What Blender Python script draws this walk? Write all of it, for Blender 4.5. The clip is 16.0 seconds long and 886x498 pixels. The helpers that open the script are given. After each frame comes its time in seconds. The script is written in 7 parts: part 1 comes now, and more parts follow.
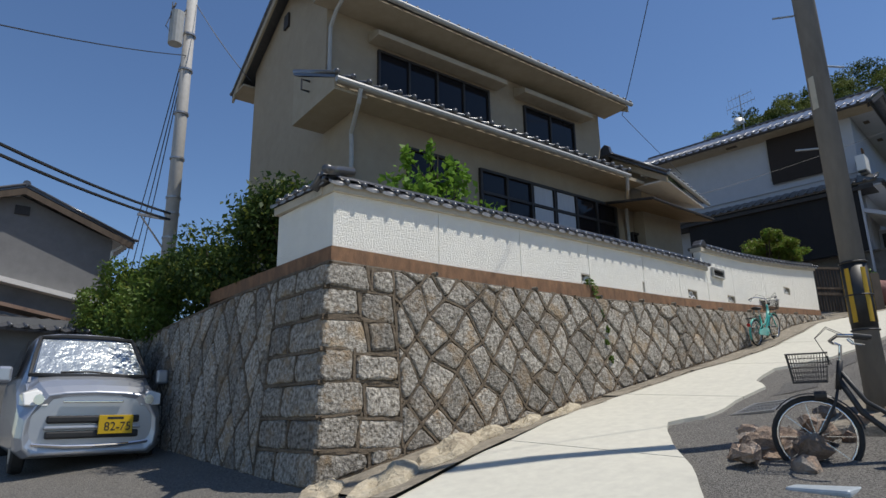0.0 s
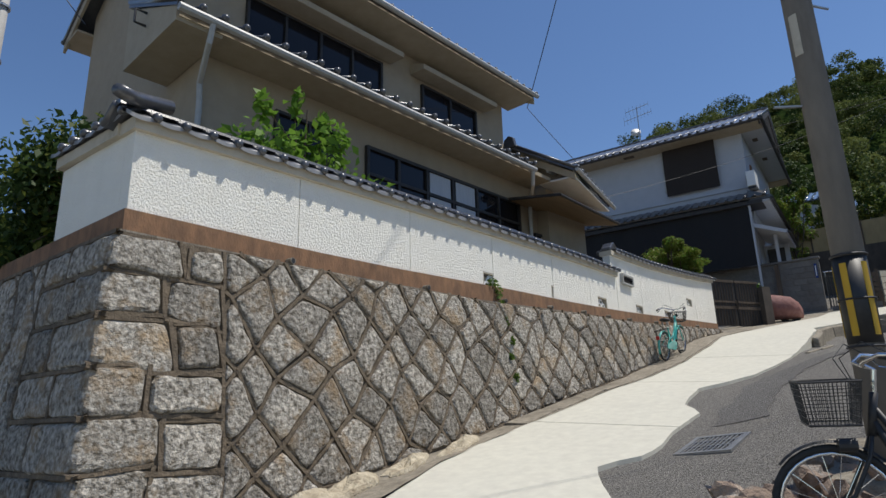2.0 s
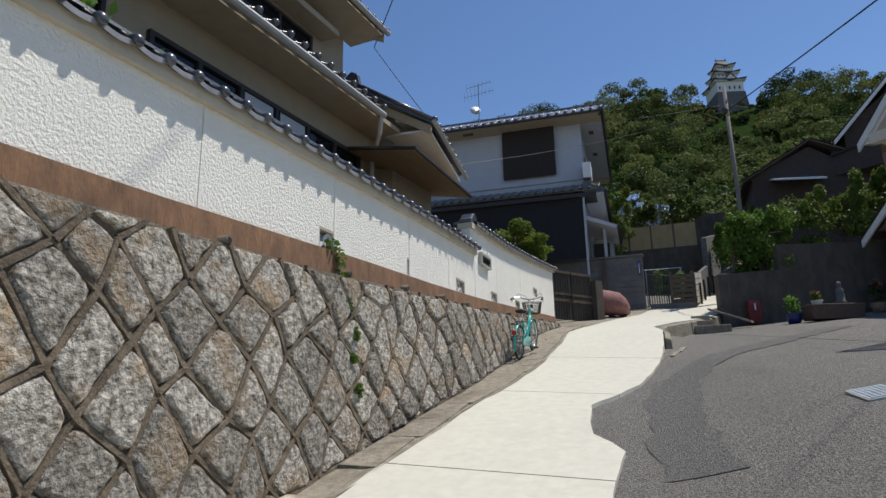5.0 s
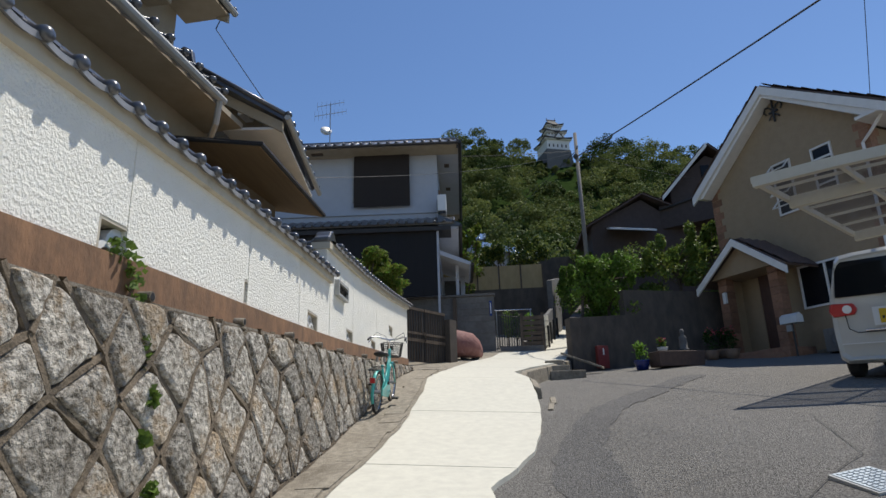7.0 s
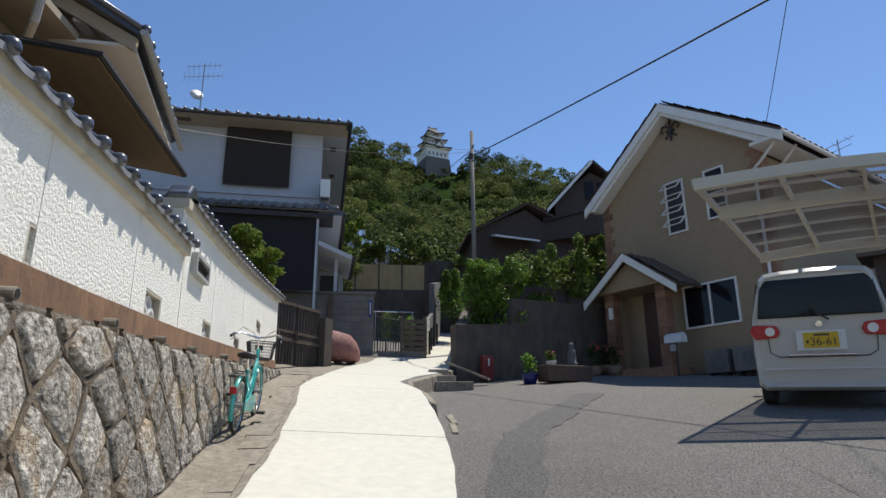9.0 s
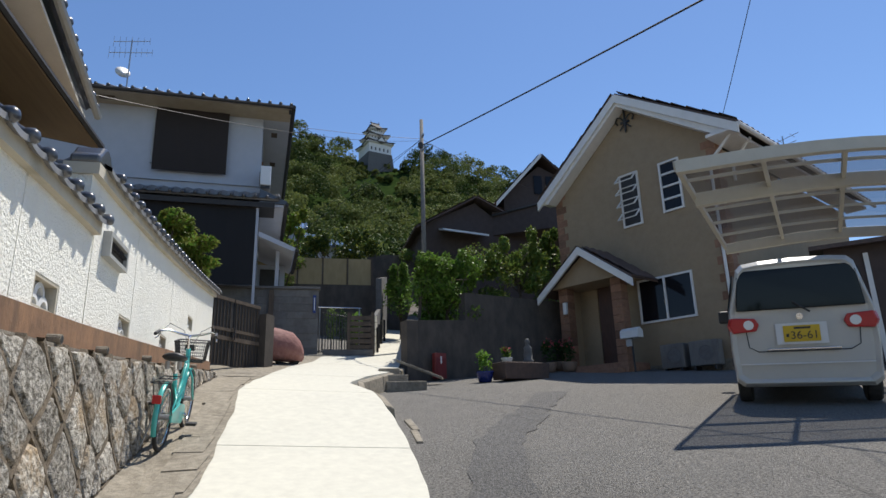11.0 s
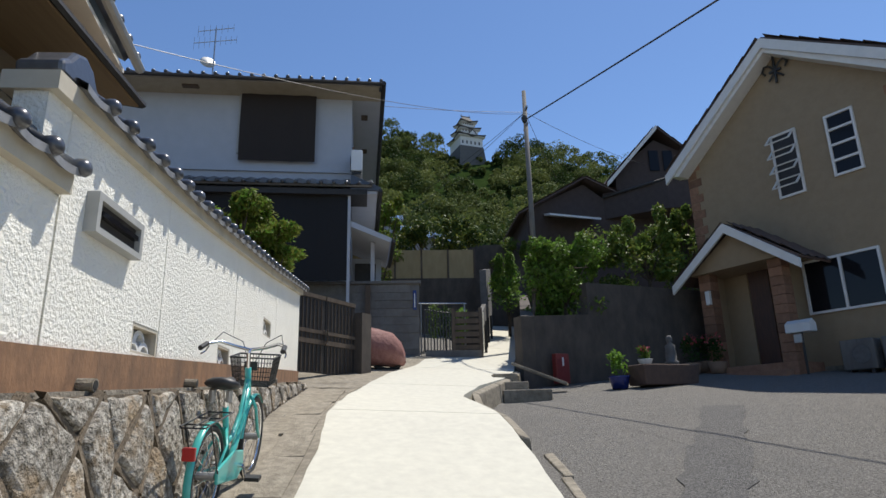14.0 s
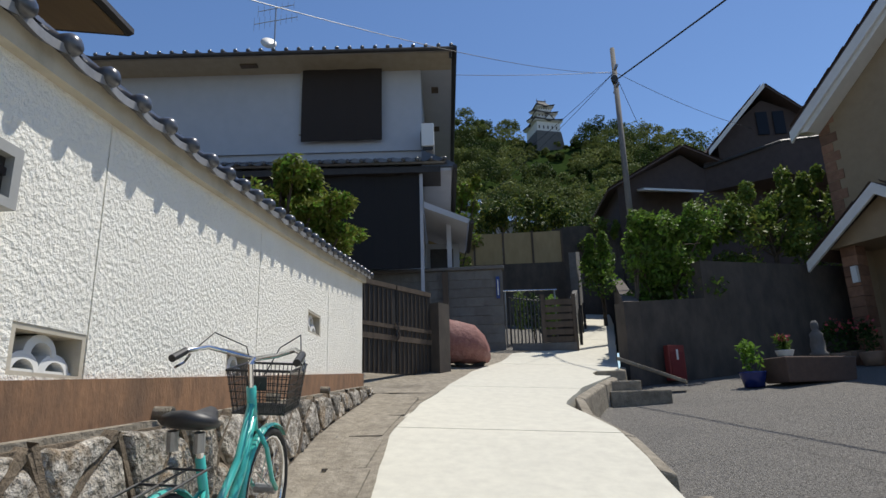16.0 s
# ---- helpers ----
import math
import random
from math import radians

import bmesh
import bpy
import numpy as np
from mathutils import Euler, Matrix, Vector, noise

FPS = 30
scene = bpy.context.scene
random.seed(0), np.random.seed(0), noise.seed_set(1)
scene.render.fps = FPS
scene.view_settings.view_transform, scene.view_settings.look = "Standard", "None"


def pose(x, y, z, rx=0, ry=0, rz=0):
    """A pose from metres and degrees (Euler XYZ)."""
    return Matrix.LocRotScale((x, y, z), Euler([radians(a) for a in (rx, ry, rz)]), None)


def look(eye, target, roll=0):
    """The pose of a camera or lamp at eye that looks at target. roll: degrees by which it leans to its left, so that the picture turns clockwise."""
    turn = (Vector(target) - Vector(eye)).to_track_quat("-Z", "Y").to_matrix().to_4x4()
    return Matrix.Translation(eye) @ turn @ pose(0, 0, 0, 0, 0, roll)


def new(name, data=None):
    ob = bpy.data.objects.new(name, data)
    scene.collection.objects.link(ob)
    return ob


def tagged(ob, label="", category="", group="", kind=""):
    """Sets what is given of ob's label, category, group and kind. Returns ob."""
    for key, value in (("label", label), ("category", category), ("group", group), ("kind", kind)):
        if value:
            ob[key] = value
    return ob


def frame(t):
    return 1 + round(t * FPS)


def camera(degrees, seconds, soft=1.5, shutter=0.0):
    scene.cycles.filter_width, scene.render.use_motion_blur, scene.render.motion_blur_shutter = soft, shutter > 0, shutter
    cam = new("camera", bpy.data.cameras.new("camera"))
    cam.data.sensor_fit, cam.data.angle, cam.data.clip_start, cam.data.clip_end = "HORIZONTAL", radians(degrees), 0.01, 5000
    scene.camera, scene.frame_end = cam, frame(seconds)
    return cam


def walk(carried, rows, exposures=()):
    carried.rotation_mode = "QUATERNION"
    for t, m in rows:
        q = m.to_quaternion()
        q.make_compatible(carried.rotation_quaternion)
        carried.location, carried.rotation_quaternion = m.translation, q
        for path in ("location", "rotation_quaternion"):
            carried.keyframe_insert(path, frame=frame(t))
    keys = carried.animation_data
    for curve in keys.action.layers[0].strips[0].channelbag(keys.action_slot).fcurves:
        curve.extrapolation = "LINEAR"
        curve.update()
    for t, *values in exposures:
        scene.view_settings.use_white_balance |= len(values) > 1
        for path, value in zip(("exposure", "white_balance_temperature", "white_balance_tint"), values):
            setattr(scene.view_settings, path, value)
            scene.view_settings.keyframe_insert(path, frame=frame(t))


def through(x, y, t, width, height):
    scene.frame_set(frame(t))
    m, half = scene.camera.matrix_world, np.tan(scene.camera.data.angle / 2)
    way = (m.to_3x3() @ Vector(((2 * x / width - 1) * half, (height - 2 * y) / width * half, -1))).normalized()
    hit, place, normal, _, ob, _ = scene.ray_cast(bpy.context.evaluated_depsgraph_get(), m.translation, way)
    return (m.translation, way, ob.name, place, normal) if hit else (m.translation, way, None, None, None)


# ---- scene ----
cam = camera(70.7, 16.0)
PATH = [
    (0, (-3.529, -5.818, 1.05), (-2.243, -4.372, 1.556), -1.1),
    (0.5, (-3.142, -5.496, 1.084), (-1.781, -4.123, 1.599), -1.6),
    (1, (-2.71, -5.169, 1.199), (-1.309, -3.843, 1.725), -1.3),
    (1.5, (-2.327, -4.835, 1.248), (-0.887, -3.55, 1.774), -1.1),
    (2, (-1.969, -4.508, 1.302), (-0.454, -3.313, 1.83), -1.6),
    (2.5, (-1.578, -4.202, 1.395), (-0.018, -3.08, 1.951), -1.2),
    (3, (-1.223, -3.864, 1.432), (0.381, -2.801, 1.977), -0.0),
    (3.5, (-0.881, -3.559, 1.48), (0.8, -2.597, 1.978), -0.4),
    (6, (0.939, -2.337, 1.893), (2.825, -1.879, 2.378), -1.5),
    (6.5, (1.355, -2.147, 1.952), (3.266, -1.843, 2.457), -1.9),
    (7, (1.759, -1.993, 2.053), (3.672, -1.821, 2.608), -1.8),
    (7.5, (2.152, -1.842, 2.121), (4.065, -1.785, 2.7), -0.6),
    (8, (2.574, -1.725, 2.168), (4.485, -1.845, 2.745), -0.8),
    (8.5, (3.027, -1.635, 2.238), (4.936, -1.816, 2.804), -0.8),
    (9, (3.427, -1.553, 2.3), (5.332, -1.794, 2.858), -0.4),
    (9.5, (3.83, -1.497, 2.36), (5.722, -1.848, 2.904), -1.2),
    (12, (4.681, -1.436, 2.502), (6.556, -1.867, 3.048), -1.7),
    (12.5, (5.072, -1.453, 2.589), (6.959, -1.854, 3.117), -1.3),
    (13, (5.479, -1.45, 2.648), (7.398, -1.705, 3.154), -0.4),
    (13.5, (5.899, -1.422, 2.734), (7.821, -1.635, 3.243), -1.0),
    (14, (6.386, -1.413, 2.82), (8.309, -1.541, 3.355), -1.4),
    (14.5, (6.785, -1.411, 2.863), (8.708, -1.395, 3.414), -0.9),
    (15, (7.207, -1.404, 2.946), (9.137, -1.387, 3.472), -1.4),
    (15.5, (7.653, -1.42, 3.01), (9.586, -1.369, 3.52), -1.9),
    (16, (8.047, -1.401, 3.072), (9.976, -1.274, 3.585), -1.6),
]
walk(cam, [(t, look(eye, target, roll)) for t, eye, target, roll in PATH], [(0, 0.0), (4, 0.08), (7, 0.2), (9, 0.36), (13, 0.43), (14.5, 0.28), (16, 0.18)])

# ---- world and sun ----
SUN_TO = Vector((0.66, -0.72, 2.15)).normalized()
world = bpy.data.worlds.new("sky")
scene.world = world
world.use_nodes = True
wn = world.node_tree
sky = wn.nodes.new("ShaderNodeTexSky")
sky.sky_type = "NISHITA"
sky.sun_disc = False
sky.sun_elevation = math.asin(SUN_TO.z)
sky.sun_rotation = math.atan2(SUN_TO.x, SUN_TO.y)
sky.air_density, sky.dust_density, sky.ozone_density = 0.92, 0.1, 3.5
hs = wn.nodes.new("ShaderNodeHueSaturation")
hs.inputs["Saturation"].default_value = 1.08
hs.inputs["Hue"].default_value = 0.503
wn.links.new(sky.outputs[0], hs.inputs["Color"])
wn.links.new(hs.outputs[0], wn.nodes["Background"].inputs[0])
wn.nodes["Background"].inputs[1].default_value = 0.117
sun = new("sun", bpy.data.lights.new("sun", "SUN"))
sun.data.energy, sun.data.angle, sun.data.color = 4.2, radians(0.55), (1.0, 0.95, 0.87)
sun.matrix_world = look(SUN_TO * 50, (0, 0, 0))


# ---- mesh building ----
class MB:
    """Collects vertices and faces of one mesh."""

    def __init__(self):
        self.v, self.f = [], []

    def add(self, verts, faces):
        n = len(self.v)
        self.v.extend(tuple(p) for p in verts)
        self.f.extend(tuple(n + i for i in f) for f in faces)
        return self

    def box(self, x0, x1, y0, y1, z0, z1, m=None):
        p = [Vector((x, y, z)) for z in (z0, z1) for y in (y0, y1) for x in (x0, x1)]
        if m is not None:
            p = [m @ q for q in p]
        return self.add(p, [(0, 2, 3, 1), (4, 5, 7, 6), (0, 1, 5, 4), (2, 6, 7, 3), (0, 4, 6, 2), (1, 3, 7, 5)])

    def prism(self, pts, vec):
        """A flat outline pushed along vec."""
        pts, vec = [Vector(p) for p in pts], Vector(vec)
        n = len(pts)
        k = sum((pts[i].cross(pts[(i + 1) % n]) for i in range(n)), Vector()).dot(vec)
        if k > 0:
            pts = pts[::-1]
        f = [tuple(range(n)), tuple(range(2 * n - 1, n - 1, -1))]
        f += [(i, n + i, n + (i + 1) % n, (i + 1) % n) for i in range(n)]
        return self.add(pts + [p + vec for p in pts], f)

    def cyl(self, p, q, r, r2=None, n=10, caps=True):
        p, q, r2 = Vector(p), Vector(q), r if r2 is None else r2
        d = (q - p).normalized()
        a = d.orthogonal().normalized()
        b = d.cross(a)
        ring = [a * math.cos(2 * math.pi * i / n) + b * math.sin(2 * math.pi * i / n) for i in range(n)]
        f = [(i, (i + 1) % n, n + (i + 1) % n, n + i) for i in range(n)]
        if caps:
            f += [tuple(range(n - 1, -1, -1)), tuple(range(n, 2 * n))]
        return self.add([p + c * r for c in ring] + [q + c * r2 for c in ring], f)

    def tube(self, pts, r, n=8, closed=False):
        pts = [Vector(p) for p in pts]
        k, vs = len(pts), []
        a = None
        for i, p in enumerate(pts):
            d = (pts[(i + 1) % k] - pts[i - 1]) if closed else (pts[min(i + 1, k - 1)] - pts[max(i - 1, 0)])
            d.normalize()
            a = d.orthogonal() if a is None else a - d * a.dot(d)
            a.normalize()
            b = d.cross(a)
            rr = r[i] if isinstance(r, (list, tuple)) else r
            vs += [p + (a * math.cos(2 * math.pi * j / n) + b * math.sin(2 * math.pi * j / n)) * rr for j in range(n)]
        f = [(i % k * n + j, i % k * n + (j + 1) % n, (i + 1) % k * n + (j + 1) % n, (i + 1) % k * n + j)
             for i in range(k if closed else k - 1) for j in range(n)]
        if not closed:
            f += [tuple(range(n - 1, -1, -1)), tuple(range((k - 1) * n, k * n))]
        return self.add(vs, f)

    def loft(self, rings, cap=True):
        """Rings of the same number of points, joined one after another."""
        n = len(rings[0])
        vs = [p for r in rings for p in r]
        f = [(i * n + j, i * n + (j + 1) % n, (i + 1) * n + (j + 1) % n, (i + 1) * n + j) for i in range(len(rings) - 1) for j in range(n)]
        if cap:
            f += [tuple(range(n - 1, -1, -1)), tuple(range((len(rings) - 1) * n, len(rings) * n))]
        return self.add(vs, f)

    def grid(self, rows, thick=0.0):
        """A sheet of rows of points."""
        n = len(rows[0])
        return self.add([p for r in rows for p in r],
                        [(i * n + j, i * n + j + 1, (i + 1) * n + j + 1, (i + 1) * n + j) for i in range(len(rows) - 1) for j in range(n - 1)])

    def mesh(self, name, mat, smooth=False):
        me = bpy.data.meshes.new(name)
        me.from_pydata(self.v, [], self.f)
        me.update()
        if mat is not None:
            me.materials.append(mat)
        if smooth:
            me.polygons.foreach_set("use_smooth", [True] * len(me.polygons))
        return me


def fix(me):
    bm = bmesh.new()
    bm.from_mesh(me)
    bmesh.ops.recalc_face_normals(bm, faces=bm.faces)
    bm.to_mesh(me)
    bm.free()


def obj(name, mb, mat, bev=0.0, smooth=False, seg=2, m=None):
    me = mb.mesh(name, mat, smooth)
    if len(me.polygons) < 20000:
        fix(me)
    ob = new(name, me)
    if m is not None:
        ob.matrix_world = m
    if bev:
        mod = ob.modifiers.new("bevel", "BEVEL")
        mod.width, mod.segments, mod.limit_method, mod.angle_limit = bev, seg, "ANGLE", radians(40)
    return ob


def part(name, mb, mat, parent, label="", bev=0.0, smooth=False):
    ob = obj(name, mb, mat, bev, smooth)
    ob.parent = parent
    if label:
        ob["label"] = label
    return ob


def thing(name, label, category, m=None, group="", kind=""):
    e = new(name)
    e.empty_display_size = 0.2
    if m is not None:
        e.matrix_world = m
    return tagged(e, label, category, group, kind)


def lerp(xs, zs, x):
    return float(np.interp(x, xs, zs))


def sstep(a, b, x):
    t = min(1.0, max(0.0, (x - a) / (b - a)))
    return t * t * (3 - 2 * t)


# ---- materials ----
def mat(name, c1, c2=None, scale=3.0, rough=0.7, metal=0.0, bump=0.0, bscale=40.0, c3=None, sscale=0.6, stain=0.5, rnd=0.0,
        squash=(1, 1, 1), spec=0.5, bdist=0.01, vor=False, coat=0.0, local=False, soft=0.06):
    """c1 to c2: fine mottling; c3: larger stains; bump: relief; rnd: brightness apart from object to object."""
    m = bpy.data.materials.new(name)
    m.use_nodes = True
    nt = m.node_tree
    N, L = nt.nodes.new, nt.links.new
    b = nt.nodes["Principled BSDF"]
    b.inputs["Roughness"].default_value, b.inputs["Metallic"].default_value = rough, metal
    b.inputs["Specular IOR Level"].default_value = spec
    b.inputs["Coat Weight"].default_value = coat
    if local:
        pos = N("ShaderNodeTexCoord").outputs["Object"]
    else:
        pos = N("ShaderNodeNewGeometry").outputs["Position"]
    mp = N("ShaderNodeMapping")
    mp.inputs["Scale"].default_value = squash
    L(pos, mp.inputs[0])
    pos = mp.outputs[0]

    def noise_tex(s, detail=5.0):
        t = N("ShaderNodeTexNoise")
        t.inputs["Scale"].default_value, t.inputs["Detail"].default_value, t.inputs["Roughness"].default_value = s, detail, 0.62
        L(pos, t.inputs["Vector"])
        return t.outputs["Fac"]

    def ramp(fac, lo, hi):
        r = N("ShaderNodeMapRange")
        r.inputs[1].default_value, r.inputs[2].default_value = lo, hi
        L(fac, r.inputs[0])
        return r.outputs[0]

    def mix(fac, a, c):
        x = N("ShaderNodeMix")
        x.data_type = "RGBA"
        L(fac, x.inputs[0])
        for s, v in ((x.inputs[6], a), (x.inputs[7], c)):
            if isinstance(v, tuple):
                s.default_value = (*v, 1)
            else:
                L(v, s)
        return x.outputs[2]

    c2 = c2 or tuple(0.8 * v for v in c1)
    col = mix(ramp(noise_tex(scale), 0.33, 0.67), c1, c2)
    if c3:
        r = ramp(noise_tex(sscale, 6.0), 0.62 - 0.25 * stain, 0.62 - 0.25 * stain + 2.5 * soft)
        mm = N("ShaderNodeMath")
        mm.operation = "MULTIPLY"
        mm.inputs[1].default_value = min(1.0, 0.4 + stain)
        L(r, mm.inputs[0])
        col = mix(mm.outputs[0], col, c3)
    if rnd:
        o = N("ShaderNodeObjectInfo")
        h = N("ShaderNodeHueSaturation")
        r = N("ShaderNodeMapRange")
        r.inputs[3].default_value, r.inputs[4].default_value = 1 - rnd, 1 + rnd
        L(o.outputs["Random"], r.inputs[0])
        L(r.outputs[0], h.inputs["Value"])
        L(col, h.inputs["Color"])
        col = h.outputs[0]
    L(col, b.inputs["Base Color"])
    if bump:
        bp = N("ShaderNodeBump")
        bp.inputs["Strength"].default_value, bp.inputs["Distance"].default_value = bump, bdist
        if vor:
            t = N("ShaderNodeTexVoronoi")
            t.feature = "SMOOTH_F1"
            t.inputs["Scale"].default_value = bscale
            L(pos, t.inputs["Vector"])
            L(t.outputs["Distance"], bp.inputs["Height"])
        else:
            L(noise_tex(bscale, 4.0), bp.inputs["Height"])
        L(bp.outputs[0], b.inputs["Normal"])
    return m


def glass(name, color, rough=0.04, alpha=1.0, transmission=0.0):
    m = mat(name, color, color, rough=rough, spec=0.5)
    b = m.node_tree.nodes["Principled BSDF"]
    b.inputs["Transmission Weight"].default_value = transmission
    b.inputs["Alpha"].default_value = alpha
    return m


M_asphalt = mat("asphalt", (0.052, 0.048, 0.043), (0.3, 0.282, 0.25), 58, 0.92, bump=1.0, bscale=75, bdist=0.03, c3=(0.12, 0.114, 0.105), sscale=0.8, stain=0.36, soft=0.16)
M_concrete = mat("pale_concrete", (0.58, 0.56, 0.47), (0.51, 0.49, 0.415), 9, 0.9, bump=0.15, bscale=90, c3=(0.46, 0.44, 0.38), sscale=0.8, stain=0.3, soft=0.15)
M_oldconc = mat("old_concrete", (0.33, 0.292, 0.228), (0.19, 0.165, 0.125), 13, 0.94, bump=0.8, bscale=40, bdist=0.02, c3=(0.11, 0.09, 0.062), sscale=1.9, stain=0.5, soft=0.12)
M_stone = mat("granite", (0.6, 0.555, 0.48), (0.105, 0.09, 0.068), 24, 0.95, bump=1.0, bscale=28, bdist=0.06, c3=(0.38, 0.275, 0.165), sscale=3.0, stain=0.38, rnd=0.28, spec=0.25)
M_mortar = mat("joint_mortar", (0.21, 0.163, 0.112), (0.105, 0.08, 0.054), 14, 0.95, bump=0.9, bscale=45, bdist=0.02, c3=(0.1, 0.08, 0.055), sscale=1.6, stain=0.45)
M_plaster = mat("white_roughcast", (0.89, 0.865, 0.775), (0.85, 0.825, 0.735), 5, 0.9, bump=0.9, bscale=44, bdist=0.024, c3=(0.72, 0.71, 0.66), sscale=0.9, stain=0.25, soft=0.2)
M_cornice = mat("cream_cornice", (0.55, 0.5, 0.4), (0.47, 0.42, 0.33), 5, 0.85, bump=0.15, bscale=50, c3=(0.3, 0.27, 0.2), sscale=2.2, stain=0.3)
M_band = mat("brown_band", (0.29, 0.155, 0.08), (0.17, 0.095, 0.053), 9, 0.88, bump=0.5, bscale=40, c3=(0.095, 0.063, 0.043), sscale=2.6, stain=0.5, soft=0.14, squash=(1.4, 1.4, 0.6))
M_kawara = mat("grey_roof_tile", (0.075, 0.077, 0.082), (0.05, 0.05, 0.054), 12, 0.3, bump=0.1, bscale=60, rnd=0.3, spec=0.7, coat=0.35)
M_kawara_face = mat("tile_face", (0.3, 0.3, 0.3), (0.2, 0.2, 0.2), 14, 0.4, bump=0.1, bscale=60, spec=0.6)
M_h1wall = mat("ochre_stucco", (0.36, 0.3, 0.215), (0.32, 0.265, 0.19), 4, 0.9, bump=0.25, bscale=120, c3=(0.26, 0.215, 0.155), sscale=0.6, stain=0.35, soft=0.2)
M_soffit = mat("soffit_boards", (0.4, 0.34, 0.25), (0.35, 0.295, 0.21), 4, 0.85, bump=0.1, bscale=60)
M_gutter = mat("grey_gutter", (0.42, 0.42, 0.4), (0.36, 0.36, 0.34), 8, 0.5, spec=0.4)
M_darkglass = glass("dark_window_glass", (0.012, 0.012, 0.014), 0.06)
M_darkglass.node_tree.nodes["Principled BSDF"].inputs["Specular IOR Level"].default_value = 0.22
M_darkwood = mat("dark_frame", (0.035, 0.03, 0.027), (0.02, 0.018, 0.016), 10, 0.6, bump=0.1, bscale=60)
M_curtain = mat("pale_curtain", (0.5, 0.52, 0.55), (0.42, 0.44, 0.47), 8, 0.9, squash=(6, 6, 0.4))
M_h2wall = mat("white_wall_paint", (0.42, 0.44, 0.48), (0.39, 0.41, 0.45), 3, 0.85, bump=0.12, bscale=80, c3=(0.46, 0.47, 0.49), sscale=0.7, stain=0.25, soft=0.2)
M_net = mat("black_shade_net", (0.012, 0.012, 0.013), (0.018, 0.018, 0.02), 200, 0.95, bump=0.5, bscale=300)
M_blind = mat("dark_reed_blind", (0.035, 0.026, 0.022), (0.022, 0.017, 0.015), 30, 0.9, bump=0.6, bscale=90, squash=(1, 1, 8))
M_h3wall = mat("tan_stucco", (0.315, 0.236, 0.148), (0.28, 0.208, 0.129), 5, 0.9, bump=0.4, bscale=110, c3=(0.285, 0.21, 0.13), sscale=0.8, stain=0.3, soft=0.2)
M_quoin = mat("brick_quoin", (0.26, 0.14, 0.085), (0.19, 0.1, 0.06), 9, 0.9, bump=0.4, bscale=60, rnd=0.3)
M_trim = mat("white_trim", (0.72, 0.7, 0.66), (0.66, 0.64, 0.6), 6, 0.6)
M_brownroof = mat("brown_roof_tile", (0.1, 0.065, 0.05), (0.065, 0.043, 0.035), 14, 0.7, bump=0.3, bscale=60, rnd=0.25)
M_doorwood = mat("red_brown_door", (0.08, 0.032, 0.018), (0.05, 0.021, 0.012), 6, 0.5, squash=(6, 6, 0.6), bump=0.1)
M_metal = mat("grey_metal", (0.4, 0.4, 0.4), (0.33, 0.33, 0.33), 10, 0.4, metal=0.8)
M_black = mat("black_metal", (0.02, 0.02, 0.021), (0.03, 0.03, 0.03), 20, 0.5)
M_rubber = mat("black_rubber", (0.022, 0.022, 0.022), (0.03, 0.03, 0.03), 30, 0.8)
M_chrome = mat("chrome", (0.75, 0.75, 0.75), (0.7, 0.7, 0.7), 10, 0.15, metal=1.0)
M_wood = mat("weathered_wood", (0.12, 0.09, 0.065), (0.075, 0.055, 0.04), 8, 0.9, squash=(1, 1, 0.15), bump=0.3, bscale=40)
M_darkwall = mat("dark_stained_wall", (0.11, 0.09, 0.072), (0.065, 0.054, 0.045), 4, 0.92, bump=0.5, bscale=40, c3=(0.04, 0.034, 0.028), sscale=1.1, stain=0.4, soft=0.15, squash=(1, 1, 0.5))
M_block = mat("grey_block", (0.155, 0.15, 0.142), (0.12, 0.115, 0.108), 10, 0.92, bump=0.4, bscale=80, c3=(0.11, 0.1, 0.09), sscale=1.2, stain=0.4, rnd=0.1)
M_polecon = mat("pole_concrete", (0.2, 0.185, 0.165), (0.16, 0.15, 0.135), 12, 0.9, bump=0.2, bscale=80, c3=(0.11, 0.1, 0.09), sscale=2.0, stain=0.35, squash=(1, 1, 0.3))
M_polelight = mat("pale_pole", (0.42, 0.41, 0.39), (0.36, 0.35, 0.33), 8, 0.7)
M_yellow = mat("yellow_plastic", (0.6, 0.36, 0.02), (0.55, 0.32, 0.02), 6, 0.6)
M_whitepl = mat("white_plastic", (0.7, 0.7, 0.68), (0.66, 0.66, 0.64), 6, 0.45)
M_red = mat("red_plastic", (0.5, 0.02, 0.02), (0.42, 0.02, 0.02), 8, 0.3)
M_blue = mat("blue_glaze", (0.015, 0.03, 0.16), (0.012, 0.022, 0.12), 8, 0.2)
M_bark = mat("bark", (0.11, 0.085, 0.06), (0.065, 0.05, 0.038), 12, 0.95, bump=0.6, bscale=40)
M_canopy = mat("canopy_boards", (0.3, 0.2, 0.1), (0.24, 0.155, 0.078), 5, 0.8, squash=(0.3, 3, 3), bump=0.2, bscale=30)
M_tan = mat("tan_panel", (0.38, 0.29, 0.15), (0.31, 0.235, 0.12), 5, 0.85, squash=(1, 1, 0.4))

# ---- the lie of the land ----
RX = (-60, -8, -0.4, 1.15, 3.8, 6.6, 8.2, 10.1, 13, 15.2, 17.4, 20, 26, 34)
RZ = (-5, -0.62, 0.34, 0.68, 1.08, 1.62, 1.88, 2.24, 2.92, 3.25, 3.6, 4.05, 5.6, 7.4)


def road_z(x, y):
    return lerp(RX, RZ, x) + (0.05 * (max(y, -12) + 0.15) if y < 0 else 0.06 * min(y, 12))


